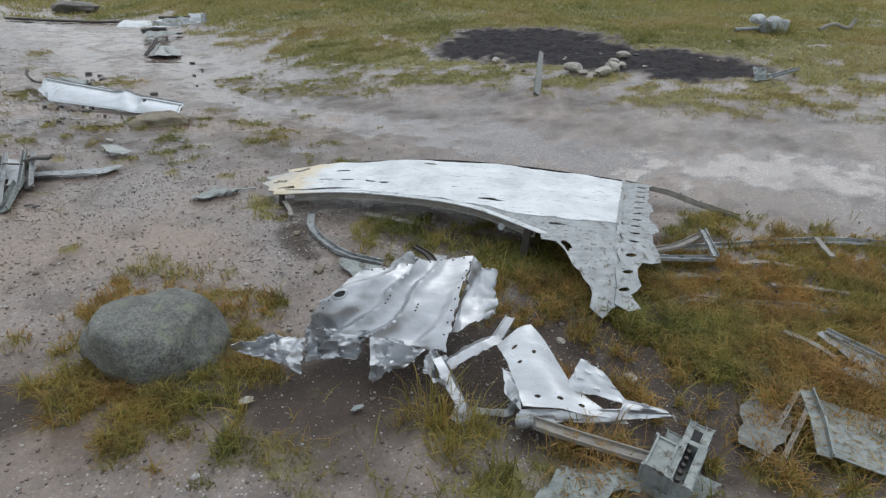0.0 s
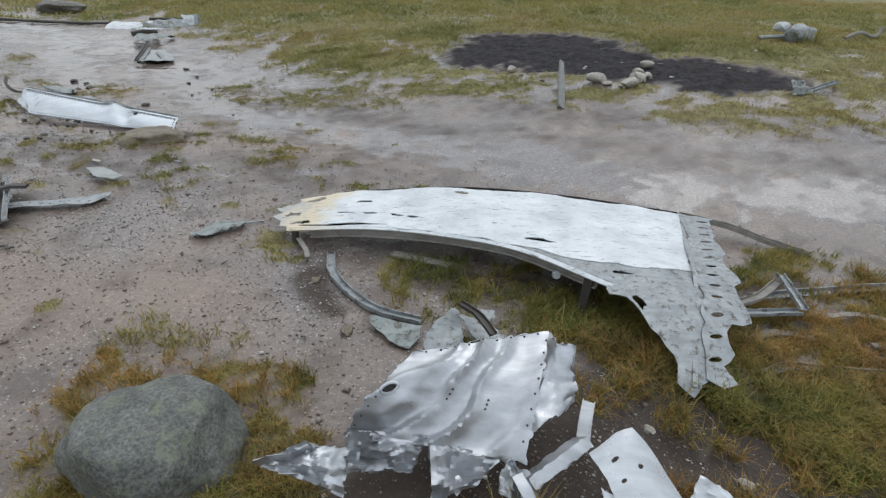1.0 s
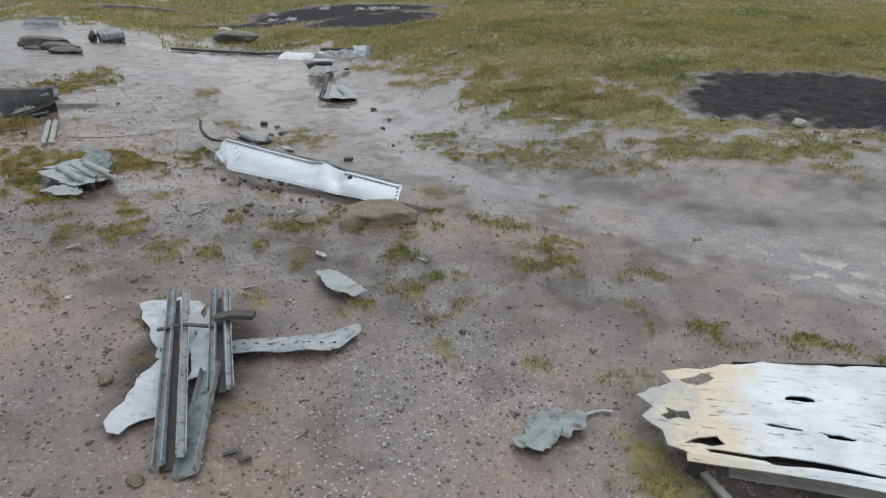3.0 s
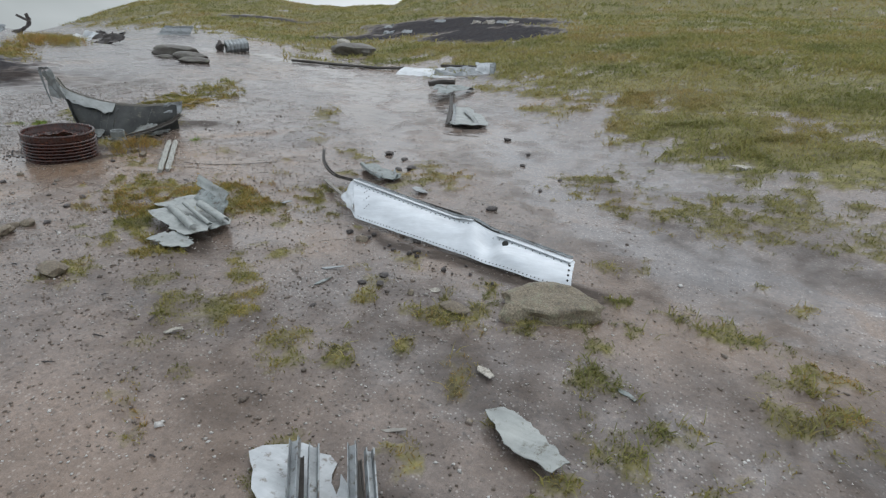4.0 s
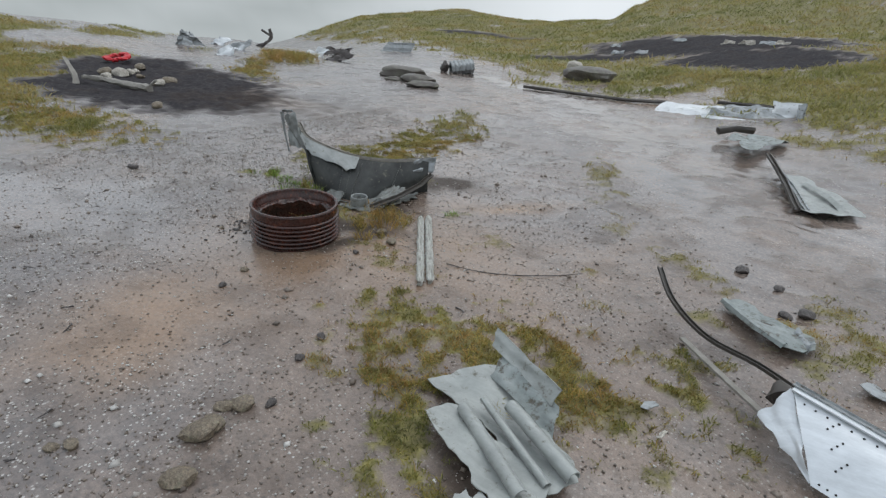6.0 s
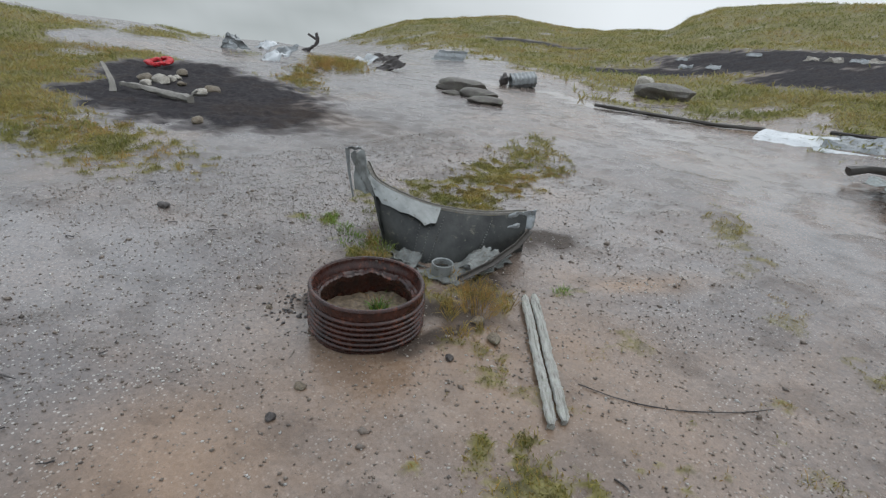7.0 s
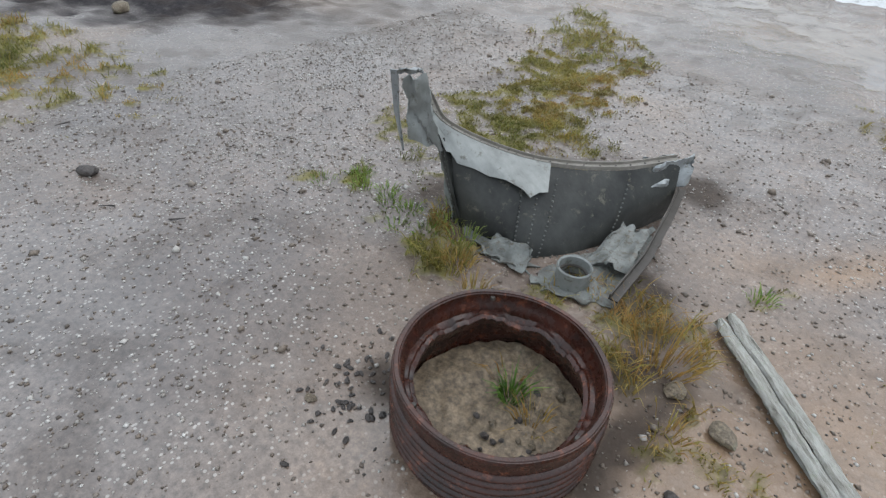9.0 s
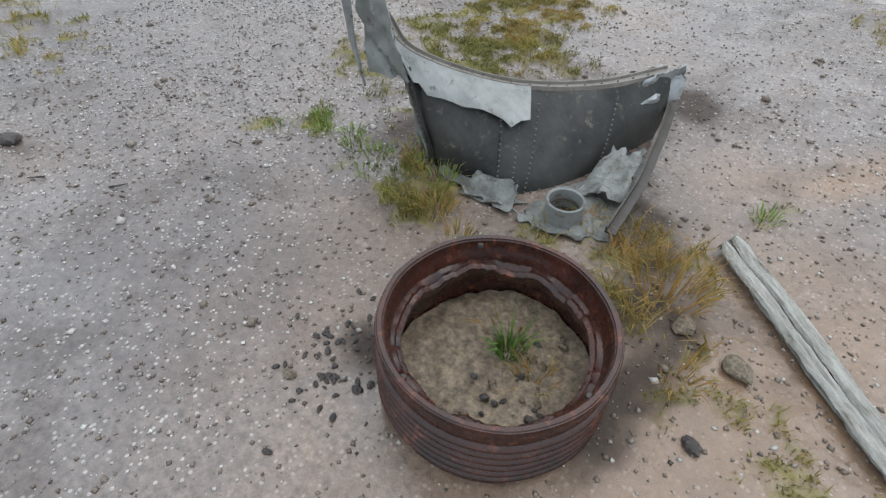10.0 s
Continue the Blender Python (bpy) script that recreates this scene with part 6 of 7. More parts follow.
for k, (x, y, n, m) in enumerate(((-7.99, 6.38, 60, M_BLADE), (-8.20, 6.60, 50, M_LUSH), (-7.92, 6.31, 40, M_LUSH), (-8.12, 6.47, 60, M_BLADE), (-8.33, 6.66, 30, M_LUSH), (-7.24, 6.28, 40, M_BLADE))):
    tuft(x, y, n, 0.06, 0.075, 0.8, m, "low yellow-green grass tuft on mud beside the wreckage", 70 + k, 0.9, 0.03)
tuft(-7.52, 6.05, 40, 0.05, 0.07, 0.8, M_BLADE, "dry straw-coloured grass stems inside the steel ring", 53, 0.9, 0.06)


# ---------------------------------------------------------------- the curved charred duct
def build_duct():
    t = thing("curved_duct", (-8.05, 6.95, -0.1), "curved charred black duct section with a torn grey rim", "wreckage")
    top = spline([(-8.50, 6.66, 0.42), (-8.40, 6.70, 0.30), (-8.14, 6.90, 0.19), (-7.90, 7.15, 0.155), (-7.71, 7.41, 0.17)], 40)
    low = spline([(-8.47, 6.86, -0.12), (-8.30, 6.70, -0.12), (-8.02, 6.70, -0.11), (-7.84, 6.90, -0.11), (-7.70, 7.40, -0.11)], 40)
    pts, nv = [], 14
    for j in range(nv + 1):
        for i in range(40):
            v = j / nv
            p = low[i].lerp(top[i], v)
            out = Vector((0.55, -0.75, 0)).normalized()
            pts.append(p + out * (0.035 * math.sin(v * math.pi) + 0.006 * noise.noise(p * 7)))
    faces = [(j * 40 + i, j * 40 + i + 1, (j + 1) * 40 + i + 1, (j + 1) * 40 + i) for j in range(nv) for i in range(39)]
    part("wall", shell(pts, faces, 0.006), M_CHAR, t, "soot-black curved wall")
    part("rim", sweep([p + Vector((-0.015, 0.02, 0.0)) for p in top], channel_profile(0.045, 0.016, 0.004)), M_WOOD, t, "pale grey riveted rim")
    dots = bmesh.new()
    for p in top[2:-2:2]:
        rivets(dots, p + Vector((-0.015, 0.02, 0.006)), p, 1, 0.005, (0, 0, 1), 0.003)
    tagged(part("rivets", dots, M_DARK, t), kind="stuff")
    def skin_at(i, v, up=0.0):
        out = Vector((0.55, -0.75, 0)).normalized()
        return low[i].lerp(top[i], v) + out * (0.035 * math.sin(v * math.pi) + 0.004 + up)

    # skin torn loose and folded down over the rim
    pts, span = [], list(range(5, 23))
    for i in span:
        u = (i - span[0]) / (len(span) - 1)
        p = top[i]
        drop = 0.13 + 0.09 * u + 0.07 * noise.noise(p * 15) + 0.07 * noise.noise(p * 55)
        for j in range(6):
            q = j / 5
            if j == 0:
                pts.append(p + Vector((-0.004, 0.006, 0.016)))
            else:
                pts.append(skin_at(i, 1 - drop * q, 0.012 + 0.030 * q * (0.4 + u) + 0.014 * noise.noise(p * 12 + Vector((0, 0, q * 2)))))
    faces = [(6 * i + j, 6 * i + j + 1, 6 * i + j + 7, 6 * i + j + 6) for i in range(len(span) - 1) for j in range(5)]
    part("peeled_strip", shell(pts, faces, 0.004), M_PEEL, t, "peeled bare grey alloy strip")
    part("upright_tab", quad((-8.52, 6.60, 0.24), (-8.38, 6.66, 0.22), (-8.46, 6.62, 0.53), (-8.54, 6.58, 0.50), 10, 20, creases(51, 0.016, 6), 0.004, 0.014, 3), M_PEEL, t, "torn upright grey tab")
    part("upright_strap", sweep([Vector((-8.57, 6.62, 0.18)), Vector((-8.59, 6.60, 0.34)), Vector((-8.58, 6.58, 0.51))], flat_profile(0.03, 0.008)), M_GREY, t)
    part("tab_fold", quad((-8.56, 6.57, 0.50), (-8.46, 6.61, 0.53), (-8.45, 6.58, 0.55), (-8.52, 6.54, 0.54), 6, 4, creases(52, 0.01, 3), 0.004, 0.006, 5), M_GREY, t)
    part("east_tab", quad((-7.78, 7.24, 0.08), (-7.66, 7.42, 0.06), (-7.66, 7.48, 0.22), (-7.80, 7.30, 0.17), 12, 10, creases(53, 0.02, 6), 0.004, 0.02, 6), M_GREY, t, "torn grey tab at the end of the rim")
    part("inner_tab", quad((-7.86, 7.34, 0.06), (-7.74, 7.46, 0.06), (-7.76, 7.46, 0.18), (-7.86, 7.38, 0.15), 8, 8, creases(54, 0.02, 4), 0.004, 0.02, 7), M_GREY, t)
    part("stiffener", sweep([skin_at(9, v, 0.008) for v in np.linspace(0.02, 0.93, 9)], angle_profile(0.03, 0.012, 0.005)), M_CHAR, t, "riveted stiffener")
    rows = np.linspace(0.0, 0.96, 12)
    pts = [skin_at(i, v, 0.005) for v in rows for i in (19, 20, 21, 22, 23)]
    part("overlap_seam", shell(pts, [(5 * j + i, 5 * j + i + 1, 5 * j + i + 6, 5 * j + i + 5) for j in range(11) for i in range(4)], 0.004), M_CHAR, t, "riveted overlap seam")
    heads = bmesh.new()
    for i in (8, 19, 21, 23, 32):
        for v in np.linspace(0.06, 0.9, 17):
            rivets(heads, skin_at(i, v, 0.006), skin_at(i, v, 0.006), 1, 0.0045, (0.55, -0.75, 0.1), 0.002)
    for i in range(5, 38, 1):
        rivets(heads, skin_at(i, 0.05, 0.004), skin_at(i, 0.05, 0.004), 1, 0.0045, (0.55, -0.75, 0.1), 0.002)
    tagged(part("wall_rivets", heads, M_DIRTY, t), kind="stuff")
    part("side_skin", quad(low[1] + Vector((-0.02, 0, 0)), low[8] + Vector((0.015, -0.02, 0)), top[6] + Vector((0.01, -0.02, 0)), top[1], 12, 14, creases(55, 0.012, 5), 0.004, 0.01, 8), M_GREEN, t, "dark grey-green side skin")

    def foot(x, y):
        return (x, y, z_at(x, y) + 0.016 + 0.026 * noise.noise(Vector((x * 11, y * 11, 5))) + 0.012 * noise.noise(Vector((x * 30, y * 30, 6))))

    holes = [oval(-7.765, 6.69, 0.055, 0.055, 0, 16)]
    part("foot_plate", sheet([(-7.90, 6.62), (-7.82, 6.57), (-7.66, 6.62), (-7.58, 6.70), (-7.60, 6.95), (-7.62, 7.20), (-7.70, 7.28), (-7.78, 6.98), (-7.86, 6.84), (-7.88, 6.72)], foot, 0.005, 0.018, 0.03, holes, 7), M_DIRTY, t, "torn muddy grey foot plate")
    part("foot_strip", sheet([(-8.26, 6.66), (-8.10, 6.60), (-7.96, 6.61), (-7.90, 6.70), (-7.96, 6.69), (-8.10, 6.66), (-8.24, 6.72)], foot, 0.005, 0.03, 0.015, (), 9), M_DIRTY, t, "torn grey strip along the foot")
    part("foot_strip", sheet([(-7.94, 6.64), (-7.86, 6.60), (-7.84, 6.66), (-7.90, 6.70)], lambda x, y: (x, y, foot(x, y)[2] - 0.015), 0.005, 0.03, 0.02, (), 10), M_GREEN, t)
    part("torn_tongue", quad((-7.80, 6.80, -0.07), (-7.62, 6.86, -0.05), (-7.64, 7.10, 0.0), (-7.76, 7.06, 0.02), 14, 12, creases(57, 0.012, 7), 0.004, 0.03, 9), M_DIRTY, t, "torn muddy grey tongue of skin")
    part("torn_tongue", quad((-8.14, 6.60, -0.09), (-7.92, 6.60, -0.08), (-7.93, 6.70, -0.02), (-8.12, 6.69, -0.03), 14, 8, creases(58, 0.010, 6), 0.004, 0.02, 9), M_DIRTY, t)
    part("edge_rail", sweep([Vector((-7.59, 6.66, -0.04)), Vector((-7.60, 6.95, -0.03)), Vector((-7.64, 7.25, 0.0)), Vector((-7.67, 7.42, 0.05))], angle_profile(0.035, 0.025, 0.006)), M_DARK, t)
    at = (-7.765, 6.69, -0.09)
    collar = part("port_collar", lathe([(0.066, 0.0), (0.064, 0.05), (0.066, 0.085), (0.062, 0.09), (0.057, 0.085), (0.054, 0.02), (0.05, 0.0)], at, 36, 0.03, 4), M_PEEL, t, "grey round port collar")
    part("seal", lathe([(0.058, 0.055), (0.050, 0.052), (0.048, 0.046), (0.056, 0.046)], at, 30, 0.04, 5), M_DARK, collar)
    # dark disc low in the collar's bore
    dark = bmesh.new()
    bmesh.ops.create_circle(dark, cap_ends=True, segments=24, radius=0.056, matrix=Matrix.Translation((at[0], at[1], at[2] + 0.015)))
    part("dark_disc", dark, M_CLOD, collar)


build_duct()


# ---------------------------------------------------------------- stones
def rock(x, y, size, mat, label, seed, sink=0.25, group="", turn=0.0, detail=3, category="rock"):
    z = float(relief(np.array([x]), np.array([y]))[0])
    return solo("rock", lump((x, y, z + size[2] * (1 - sink * 2)), size, seed, detail, 0.35, 0.3, turn), mat, label, category, group)


def build_boulder():
    bm = lump((-1.225, 1.89, -0.05), (0.30, 0.25, 0.27), 15, 5, 0.24, 1.8, 12)
    for v in bm.verts:
        # worn flat on top, leaning to the west
        lid = 0.125 - 0.05 * (v.co.x + 1.225) / 0.3 * 0.4
        if v.co.z > lid:
            v.co.z = lid + (v.co.z - lid) * 0.35
        v.co += Vector((0, 0, 0.012 * noise.noise(v.co * 11) + 0.006 * noise.noise(v.co * 28)))
    solo("boulder", bm, M_BOULDER, "rounded grey gritstone boulder with pale lichen, set in moss", "boulder")


build_boulder()
bm = lump((-3.05, 5.55, -0.055), (0.36, 0.18, 0.11), 5, 4, 0.45, 0.2, 32)
solo("flat_rock", bm, M_SLAB, "flat tan gritstone slab with moss along its foot", "rock")
rock(-3.52, 5.28, (0.09, 0.05, 0.03), M_TAN, "flat tan stone beside the slab", 14)
HILLROCK = "pale gritstone block at the edge of bare peat"
for k, (x, y, s) in enumerate(((1.62, 7.75, 0.13), (1.95, 7.45, 0.12), (2.22, 8.05, 0.10), (2.12, 7.70, 0.12), (2.40, 8.25, 0.09), (1.72, 7.60, 0.06), (2.28, 7.84, 0.08), (0.58, 8.45, 0.08))):
    rock(x, y, (s * 1.2, s * 0.8, s * 0.6), M_STONE, HILLROCK, 20 + k, 0.2, "stones on the slope", k * 40, 2)
solo("pale_slab", flat_plate("s", [(-2.02, 8.75), (-1.92, 8.84), (-1.80, 8.84), (-1.88, 8.72)], M_GREY, "", 0.02, seed=61, jag=0.01), M_STONE, "small pale flat slab on short grass", "stone")
CLOD = "dark wet cinder lump on mud"
rnd = random.Random(8)
for k in range(26):
    u = rnd.random()
    x, y = -4.55 + 1.5 * u + rnd.uniform(-0.06, 0.06), 6.00 - 0.30 * u + rnd.uniform(-0.16, 0.02)
    s = rnd.uniform(0.007, 0.022)
    rock(x, y, (s, s * 0.8, s * 0.75), M_CLOD, "dark wet cinder lump below the bright panel", 40 + k, 0.15, "cinders", k * 50, 2, "stone")
for k, (x, y, s, m) in enumerate(((-4.42, 5.84, 0.055, M_TAN), (-4.10, 5.30, 0.03, M_CLOD), (-4.02, 5.42, 0.035, M_CLOD), (-3.80, 5.32, 0.03, M_TAN), (-6.55, 5.42, 0.03, M_CLOD), (-6.35, 4.78, 0.055, M_TAN), (-6.43, 4.86, 0.045, M_TAN), (-6.20, 4.58, 0.065, M_TAN), (-6.32, 5.0, 0.03, M_CLOD), (-7.15, 6.14, 0.028, M_CLOD), (-9.72, 5.80, 0.055, M_CLOD), (-3.85, 6.45, 0.05, M_CLOD), (-5.05, 7.75, 0.045, M_CLOD), (-3.6, 7.6, 0.03, M_CLOD), (-3.95, 8.3, 0.035, M_CLOD), (-8.05, 5.72, 0.02, M_TAN), (-0.98, 3.20, 0.035, M_TAN), (-0.72, 2.72, 0.045, M_TAN), (-3.55, 3.52, 0.04, M_TAN), (-3.08, 3.12, 0.035, M_TAN), (-7.42, 5.52, 0.03, M_TAN), (-7.95, 6.06, 0.02, M_CLOD), (-7.28, 6.48, 0.045, M_TAN), (-7.12, 6.42, 0.05, M_TAN), (-2.2, 4.3, 0.02, M_CLOD), (-6.39, 4.92, 0.06, M_TAN), (-6.34, 4.73, 0.08, M_TAN), (-6.49, 5.26, 0.03, M_CLOD), (-7.33, 5.34, 0.03, M_CLOD), (-6.60, 4.39, 0.035, M_TAN), (-6.64, 4.34, 0.03, M_TAN), (-5.29, 7.87, 0.06, M_CLOD), (-4.86, 7.51, 0.06, M_CLOD), (-4.95, 7.42, 0.045, M_CLOD), (-5.59, 4.55, 0.09, M_TAN), (-3.83, 6.88, 0.05, M_CLOD), (-4.20, 4.97, 0.02, M_CLOD), (-3.99, 5.32, 0.03, M_CLOD), (-4.08, 6.0, 0.035, M_CLOD), (-4.40, 9.22, 0.05, M_CLOD), (-4.0, 8.7, 0.03, M_CLOD), (-3.5, 8.0, 0.03, M_CLOD), (0.62, 2.2, 0.03, M_STONE), (0.9, 1.95, 0.035, M_STONE))):
    rock(x, y, (s, s * 0.75, s * 0.42), m, CLOD if m is M_CLOD else "tan gritstone stone on mud", 80 + k, 0.2, "loose stones", k * 37, 2, "stone")
for k in range(70):
    x, y = rnd.gauss(-7.98, 0.07), rnd.gauss(5.86, 0.10)
    if math.hypot(x + 7.635, y - 6.03) < 0.30:
        continue
    s = rnd.uniform(0.004, 0.012)
    rock(x, y, (s * 1.4, s * 0.8, s * 0.5), M_CLOD, "black crumb of slag beside the steel ring", 130 + k, 0.15, "slag crumbs", k * 33, 1, "stone")

# loose scraps on the mud
SCRAP = "small bent alloy splinter on stony mud"
for k, (x, y, a, l, w, m) in enumerate(((-4.35, 5.38, 25, 0.14, 0.03, M_GREY), (-4.30, 5.20, 70, 0.12, 0.02, M_GREEN), (-3.70, 5.42, 0, 0.07, 0.05, M_STONE), (-4.62, 4.45, 30, 0.09, 0.04, M_STONE), (-3.20, 4.85, -30, 0.10, 0.05, M_STONE), (-5.2, 6.05, 60, 0.08, 0.05, M_GREY), (-2.6, 5.0, -30, 0.10, 0.03, M_GREEN), (-5.1, 5.95, 80, 0.06, 0.02, M_STONE), (-3.4, 4.35, 20, 0.10, 0.02, M_WOOD), (-0.75, 1.62, 10, 0.06, 0.05, M_STONE), (-0.3, 1.62, 40, 0.06, 0.03, M_GREEN))):
    c, s = math.cos(radians(a)), math.sin(radians(a))
    poly = [(x + u * c - v * s, y + u * s + v * c) for u, v in ((-l / 2, 0), (-l / 4, -w / 2), (l / 2, -w / 3), (l / 2, w / 4), (0, w / 2))]
    solo("splinter", flat_plate("s", poly, m, "", 0.012, 0.004, 0.008, 0.02, (), 70 + k, 0.03, (0.1, 0.05)), m, SCRAP if m in (M_GREY, M_GREEN) else "pale flat chip lying on mud", "metal scrap", "splinters")
for k in range(80):
    u = rnd.random()
    x, y = -0.5 - 8.8 * u + rnd.gauss(0, 1.3), 2.4 + 3.6 * u + rnd.gauss(0, 0.8)
    if float(masks(np.array([x]), np.array([y]))[0][0]) > 0.3:
        continue
    a, l = rnd.uniform(0, 6.28), rnd.uniform(0.02, 0.08)
    z = z_at(x, y) + 0.005
    solo("twig", sweep(spline([Vector((x, y, z)), Vector((x + l * 0.5 * math.cos(a) + 0.01, y + l * 0.5 * math.sin(a), z + 0.006)), Vector((x + l * math.cos(a), y + l * math.sin(a), z + 0.002))], 5), round_profile(0.004, 5), None, 0, lambda s: 1 - 0.5 * s, 0.001, k), M_CLOD, "short dark heather twig on mud", "twig", "twigs")

bar("wire", [(-6.66, 6.46), (-6.48, 6.52), (-6.30, 6.64), (-6.10, 6.86), (-5.95, 7.10)], round_profile(0.0025, 5), M_CLOD, "thin dark wire curving over wet mud", "", 0.004, 30, 0.001, 4, "wire")

# ---------------------------------------------------------------- the slope beyond the stream
post = thing("leaning_post", (1.05, 6.88, 0.27), "weathered grey post leaning back up the grass slope", "post")
part("shaft", sweep([Vector((1.01, 6.80, 0.25)), Vector((1.09, 7.40, 0.43)), Vector((1.17, 8.0, 0.62))], flat_profile(0.085, 0.035), None, 0.5, lambda s: 1 - 0.25 * s, 0.005), M_DIRTY, post)


def build_slope_wreck():
    t = thing("torn_strut", (3.8, 6.9, 0.45), "torn silver-green strut with a flat bracket on the grass slope", "wreckage")
    z = z_at(3.75, 6.95)
    part("bracket", quad((3.60, 6.80, z), (3.85, 6.85, z), (3.80, 7.05, z + 0.14), (3.62, 7.0, z + 0.12), 12, 10, creases(61, 0.03, 6), 0.004, 0.02, 4), M_GREEN, t)
    part("strut", sweep([Vector((3.82, 6.88, z + 0.03)), Vector((4.05, 7.0, z + 0.08)), Vector((4.25, 7.12, z + 0.12))], channel_profile(0.07, 0.03, 0.006)), M_GREY, t)
    t = thing("engine_casing", (5.2, 9.8, 0.9), "pale engine casing rusting among rushes on the slope", "wreckage")
    z = z_at(5.2, 9.8)
    part("casing", lump((5.28, 9.82, z + 0.10), (0.26, 0.2, 0.18), 71, 3, 0.5), M_GREY, t)
    part("cap", lump((5.0, 9.95, z + 0.20), (0.14, 0.10, 0.08), 72, 3, 0.4), M_WHITE, t)
    part("pipe", sweep([Vector((4.6, 9.8, z + 0.02)), Vector((5.1, 9.85, z + 0.08))], round_profile(0.03, 7)), M_GREY, t)
    t = thing("bent_tube", (6.4, 10.0, 1.0), "bent pale tube in tawny grass", "wreckage")
    z = z_at(6.4, 10.0)
    part("tube", sweep(spline([Vector((6.1, 10.0, z)), Vector((6.35, 10.05, z + 0.10)), Vector((6.6, 10.05, z + 0.05)), Vector((6.72, 10.1, z + 0.2))], 14), round_profile(0.03, 7)), M_WOOD, t)


build_slope_wreck()
tuft(5.30, 9.62, 160, 0.22, 0.32, 0.25, M_BLADE, "dark tuft of rushes beside the engine casing", 61, 0.4)


# ---------------------------------------------------------------- up the stream
def build_far_wreck():
    t = thing("torn_sheet", (-5.2, 10.0, -0.08), "torn grey-green sheet with a bent rail in the stream", "wreckage")
    part("sheet", flat_plate("s", [(-5.60, 10.58), (-5.44, 10.68), (-5.02, 10.12), (-4.80, 9.68), (-5.02, 9.52), (-5.16, 9.40), (-5.26, 9.46), (-5.42, 10.0)], M_GREEN, "", 0.02, seed=81, jag=0.02, wave=0.03), M_RIBBED, t)

    def over(x, y, up):
        return Vector((x, y, z_at(x, y) + up))

    part("rail", sweep(spline([over(-5.86, 11.0, 0.12), over(-5.58, 10.3, 0.09), over(-5.27, 9.42, 0.04)], 10), channel_profile(0.05, 0.03, 0.008), None, 0, None, 0.004), M_DARK, t)
    part("rail", sweep(spline([over(-5.70, 10.72, 0.06), over(-5.48, 10.2, 0.06), over(-5.20, 9.45, 0.04)], 10), channel_profile(0.045, 0.02, 0.008), None, 0, None, 0.004), M_GREY, t)
    part("fold", sweep(spline([over(-5.36, 10.3, 0.06), over(-5.12, 9.95, 0.06), over(-4.92, 9.62, 0.05)], 8), [(-0.03, 0), (0, 0.025), (0.03, 0), (0.027, -0.004), (0, 0.019), (-0.027, -0.004)], None, 0, None, 0.003), M_RIBBED, t)
    t = thing("twisted_scrap", (-6.3, 11.9, -0.08), "twisted dark and grey scrap beside the stream", "wreckage")
    part("plate", flat_plate("s", [(-6.47, 11.55), (-6.39, 11.78), (-6.24, 11.98), (-5.89, 12.14), (-5.84, 12.02), (-6.0, 11.62), (-6.02, 11.12), (-6.14, 11.08), (-6.25, 11.42)], M_GREEN, "", 0.05, seed=82, jag=0.04, wave=0.06), M_GREEN, t)
    part("roll", sweep([Vector((-6.66, 11.93, 0.05)), Vector((-6.50, 12.1, 0.09)), Vector((-6.32, 12.27, 0.08))], round_profile(0.05, 8), None, 0, None, 0.01), M_DARK, t)
    t = thing("broken_wing_tip", (-7.0, 13.5, -0.05), "broken white wing tip with dark torn ribs on the grass edge", "wreckage")
    z = 0.0
    part("white_skin", quad((-8.15, 13.35, -0.08), (-6.95, 13.25, -0.04), (-7.1, 13.75, 0.10), (-8.05, 13.75, 0.06), 20, 8, creases(91, 0.02, 5), 0.006, 0.02, 4), M_WHITE, t)
    part("torn_skin", quad((-7.3, 13.25, -0.06), (-5.95, 13.30, 0.02), (-6.0, 13.75, 0.22), (-7.25, 13.80, 0.14), 24, 10, creases(92, 0.05, 9), 0.006, 0.05, 5), M_GREY, t)
    part("front_edge", quad((-7.3, 13.2, -0.06), (-5.98, 13.26, 0.0), (-5.98, 13.32, 0.08), (-7.3, 13.28, 0.02), 18, 4, creases(93, 0.015, 4), 0.006, 0.02, 6), M_WHITE, t)
    part("end_box", quad((-6.42, 13.62, 0.10), (-6.02, 13.55, 0.10), (-6.0, 13.65, 0.36), (-6.45, 13.72, 0.32), 10, 8, creases(94, 0.02, 4), 0.006, 0.02, 7), M_WHITE, t)
    part("end_plate", quad((-6.04, 13.35, 0.0), (-5.93, 13.45, 0.0), (-5.98, 13.62, 0.35), (-6.10, 13.55, 0.36), 6, 8, creases(95, 0.02, 4), 0.006, 0.02, 8), M_GREY, t)
    part("rib", sweep([Vector((-7.25, 13.85, 0.13)), Vector((-6.6, 13.85, 0.17)), Vector((-6.1, 13.80, 0.18))], channel_profile(0.07, 0.05, 0.01), None, 0, None, 0.01), M_DARK, t)
    bar("long_pipe", [(-10.75, 13.45), (-10.2, 13.6), (-9.4, 13.72), (-8.7, 13.85), (-8.1, 14.0)], round_profile(0.03, 8), M_DARK, "long dark pipe lying along the stream's edge", "", 0.04, 22, 0.006, 3, "pipe")
    t = thing("ribbed_drum", (-12.9, 14.0, -0.09), "crushed grey ribbed drum lying beside the stream", "wreckage")
    z = z_at(-12.9, 14.0)
    base = Matrix.Translation((-12.85, 14.05, z + 0.12)) @ Matrix.Rotation(radians(55), 4, "Z") @ Matrix.Rotation(radians(82), 4, "Y")
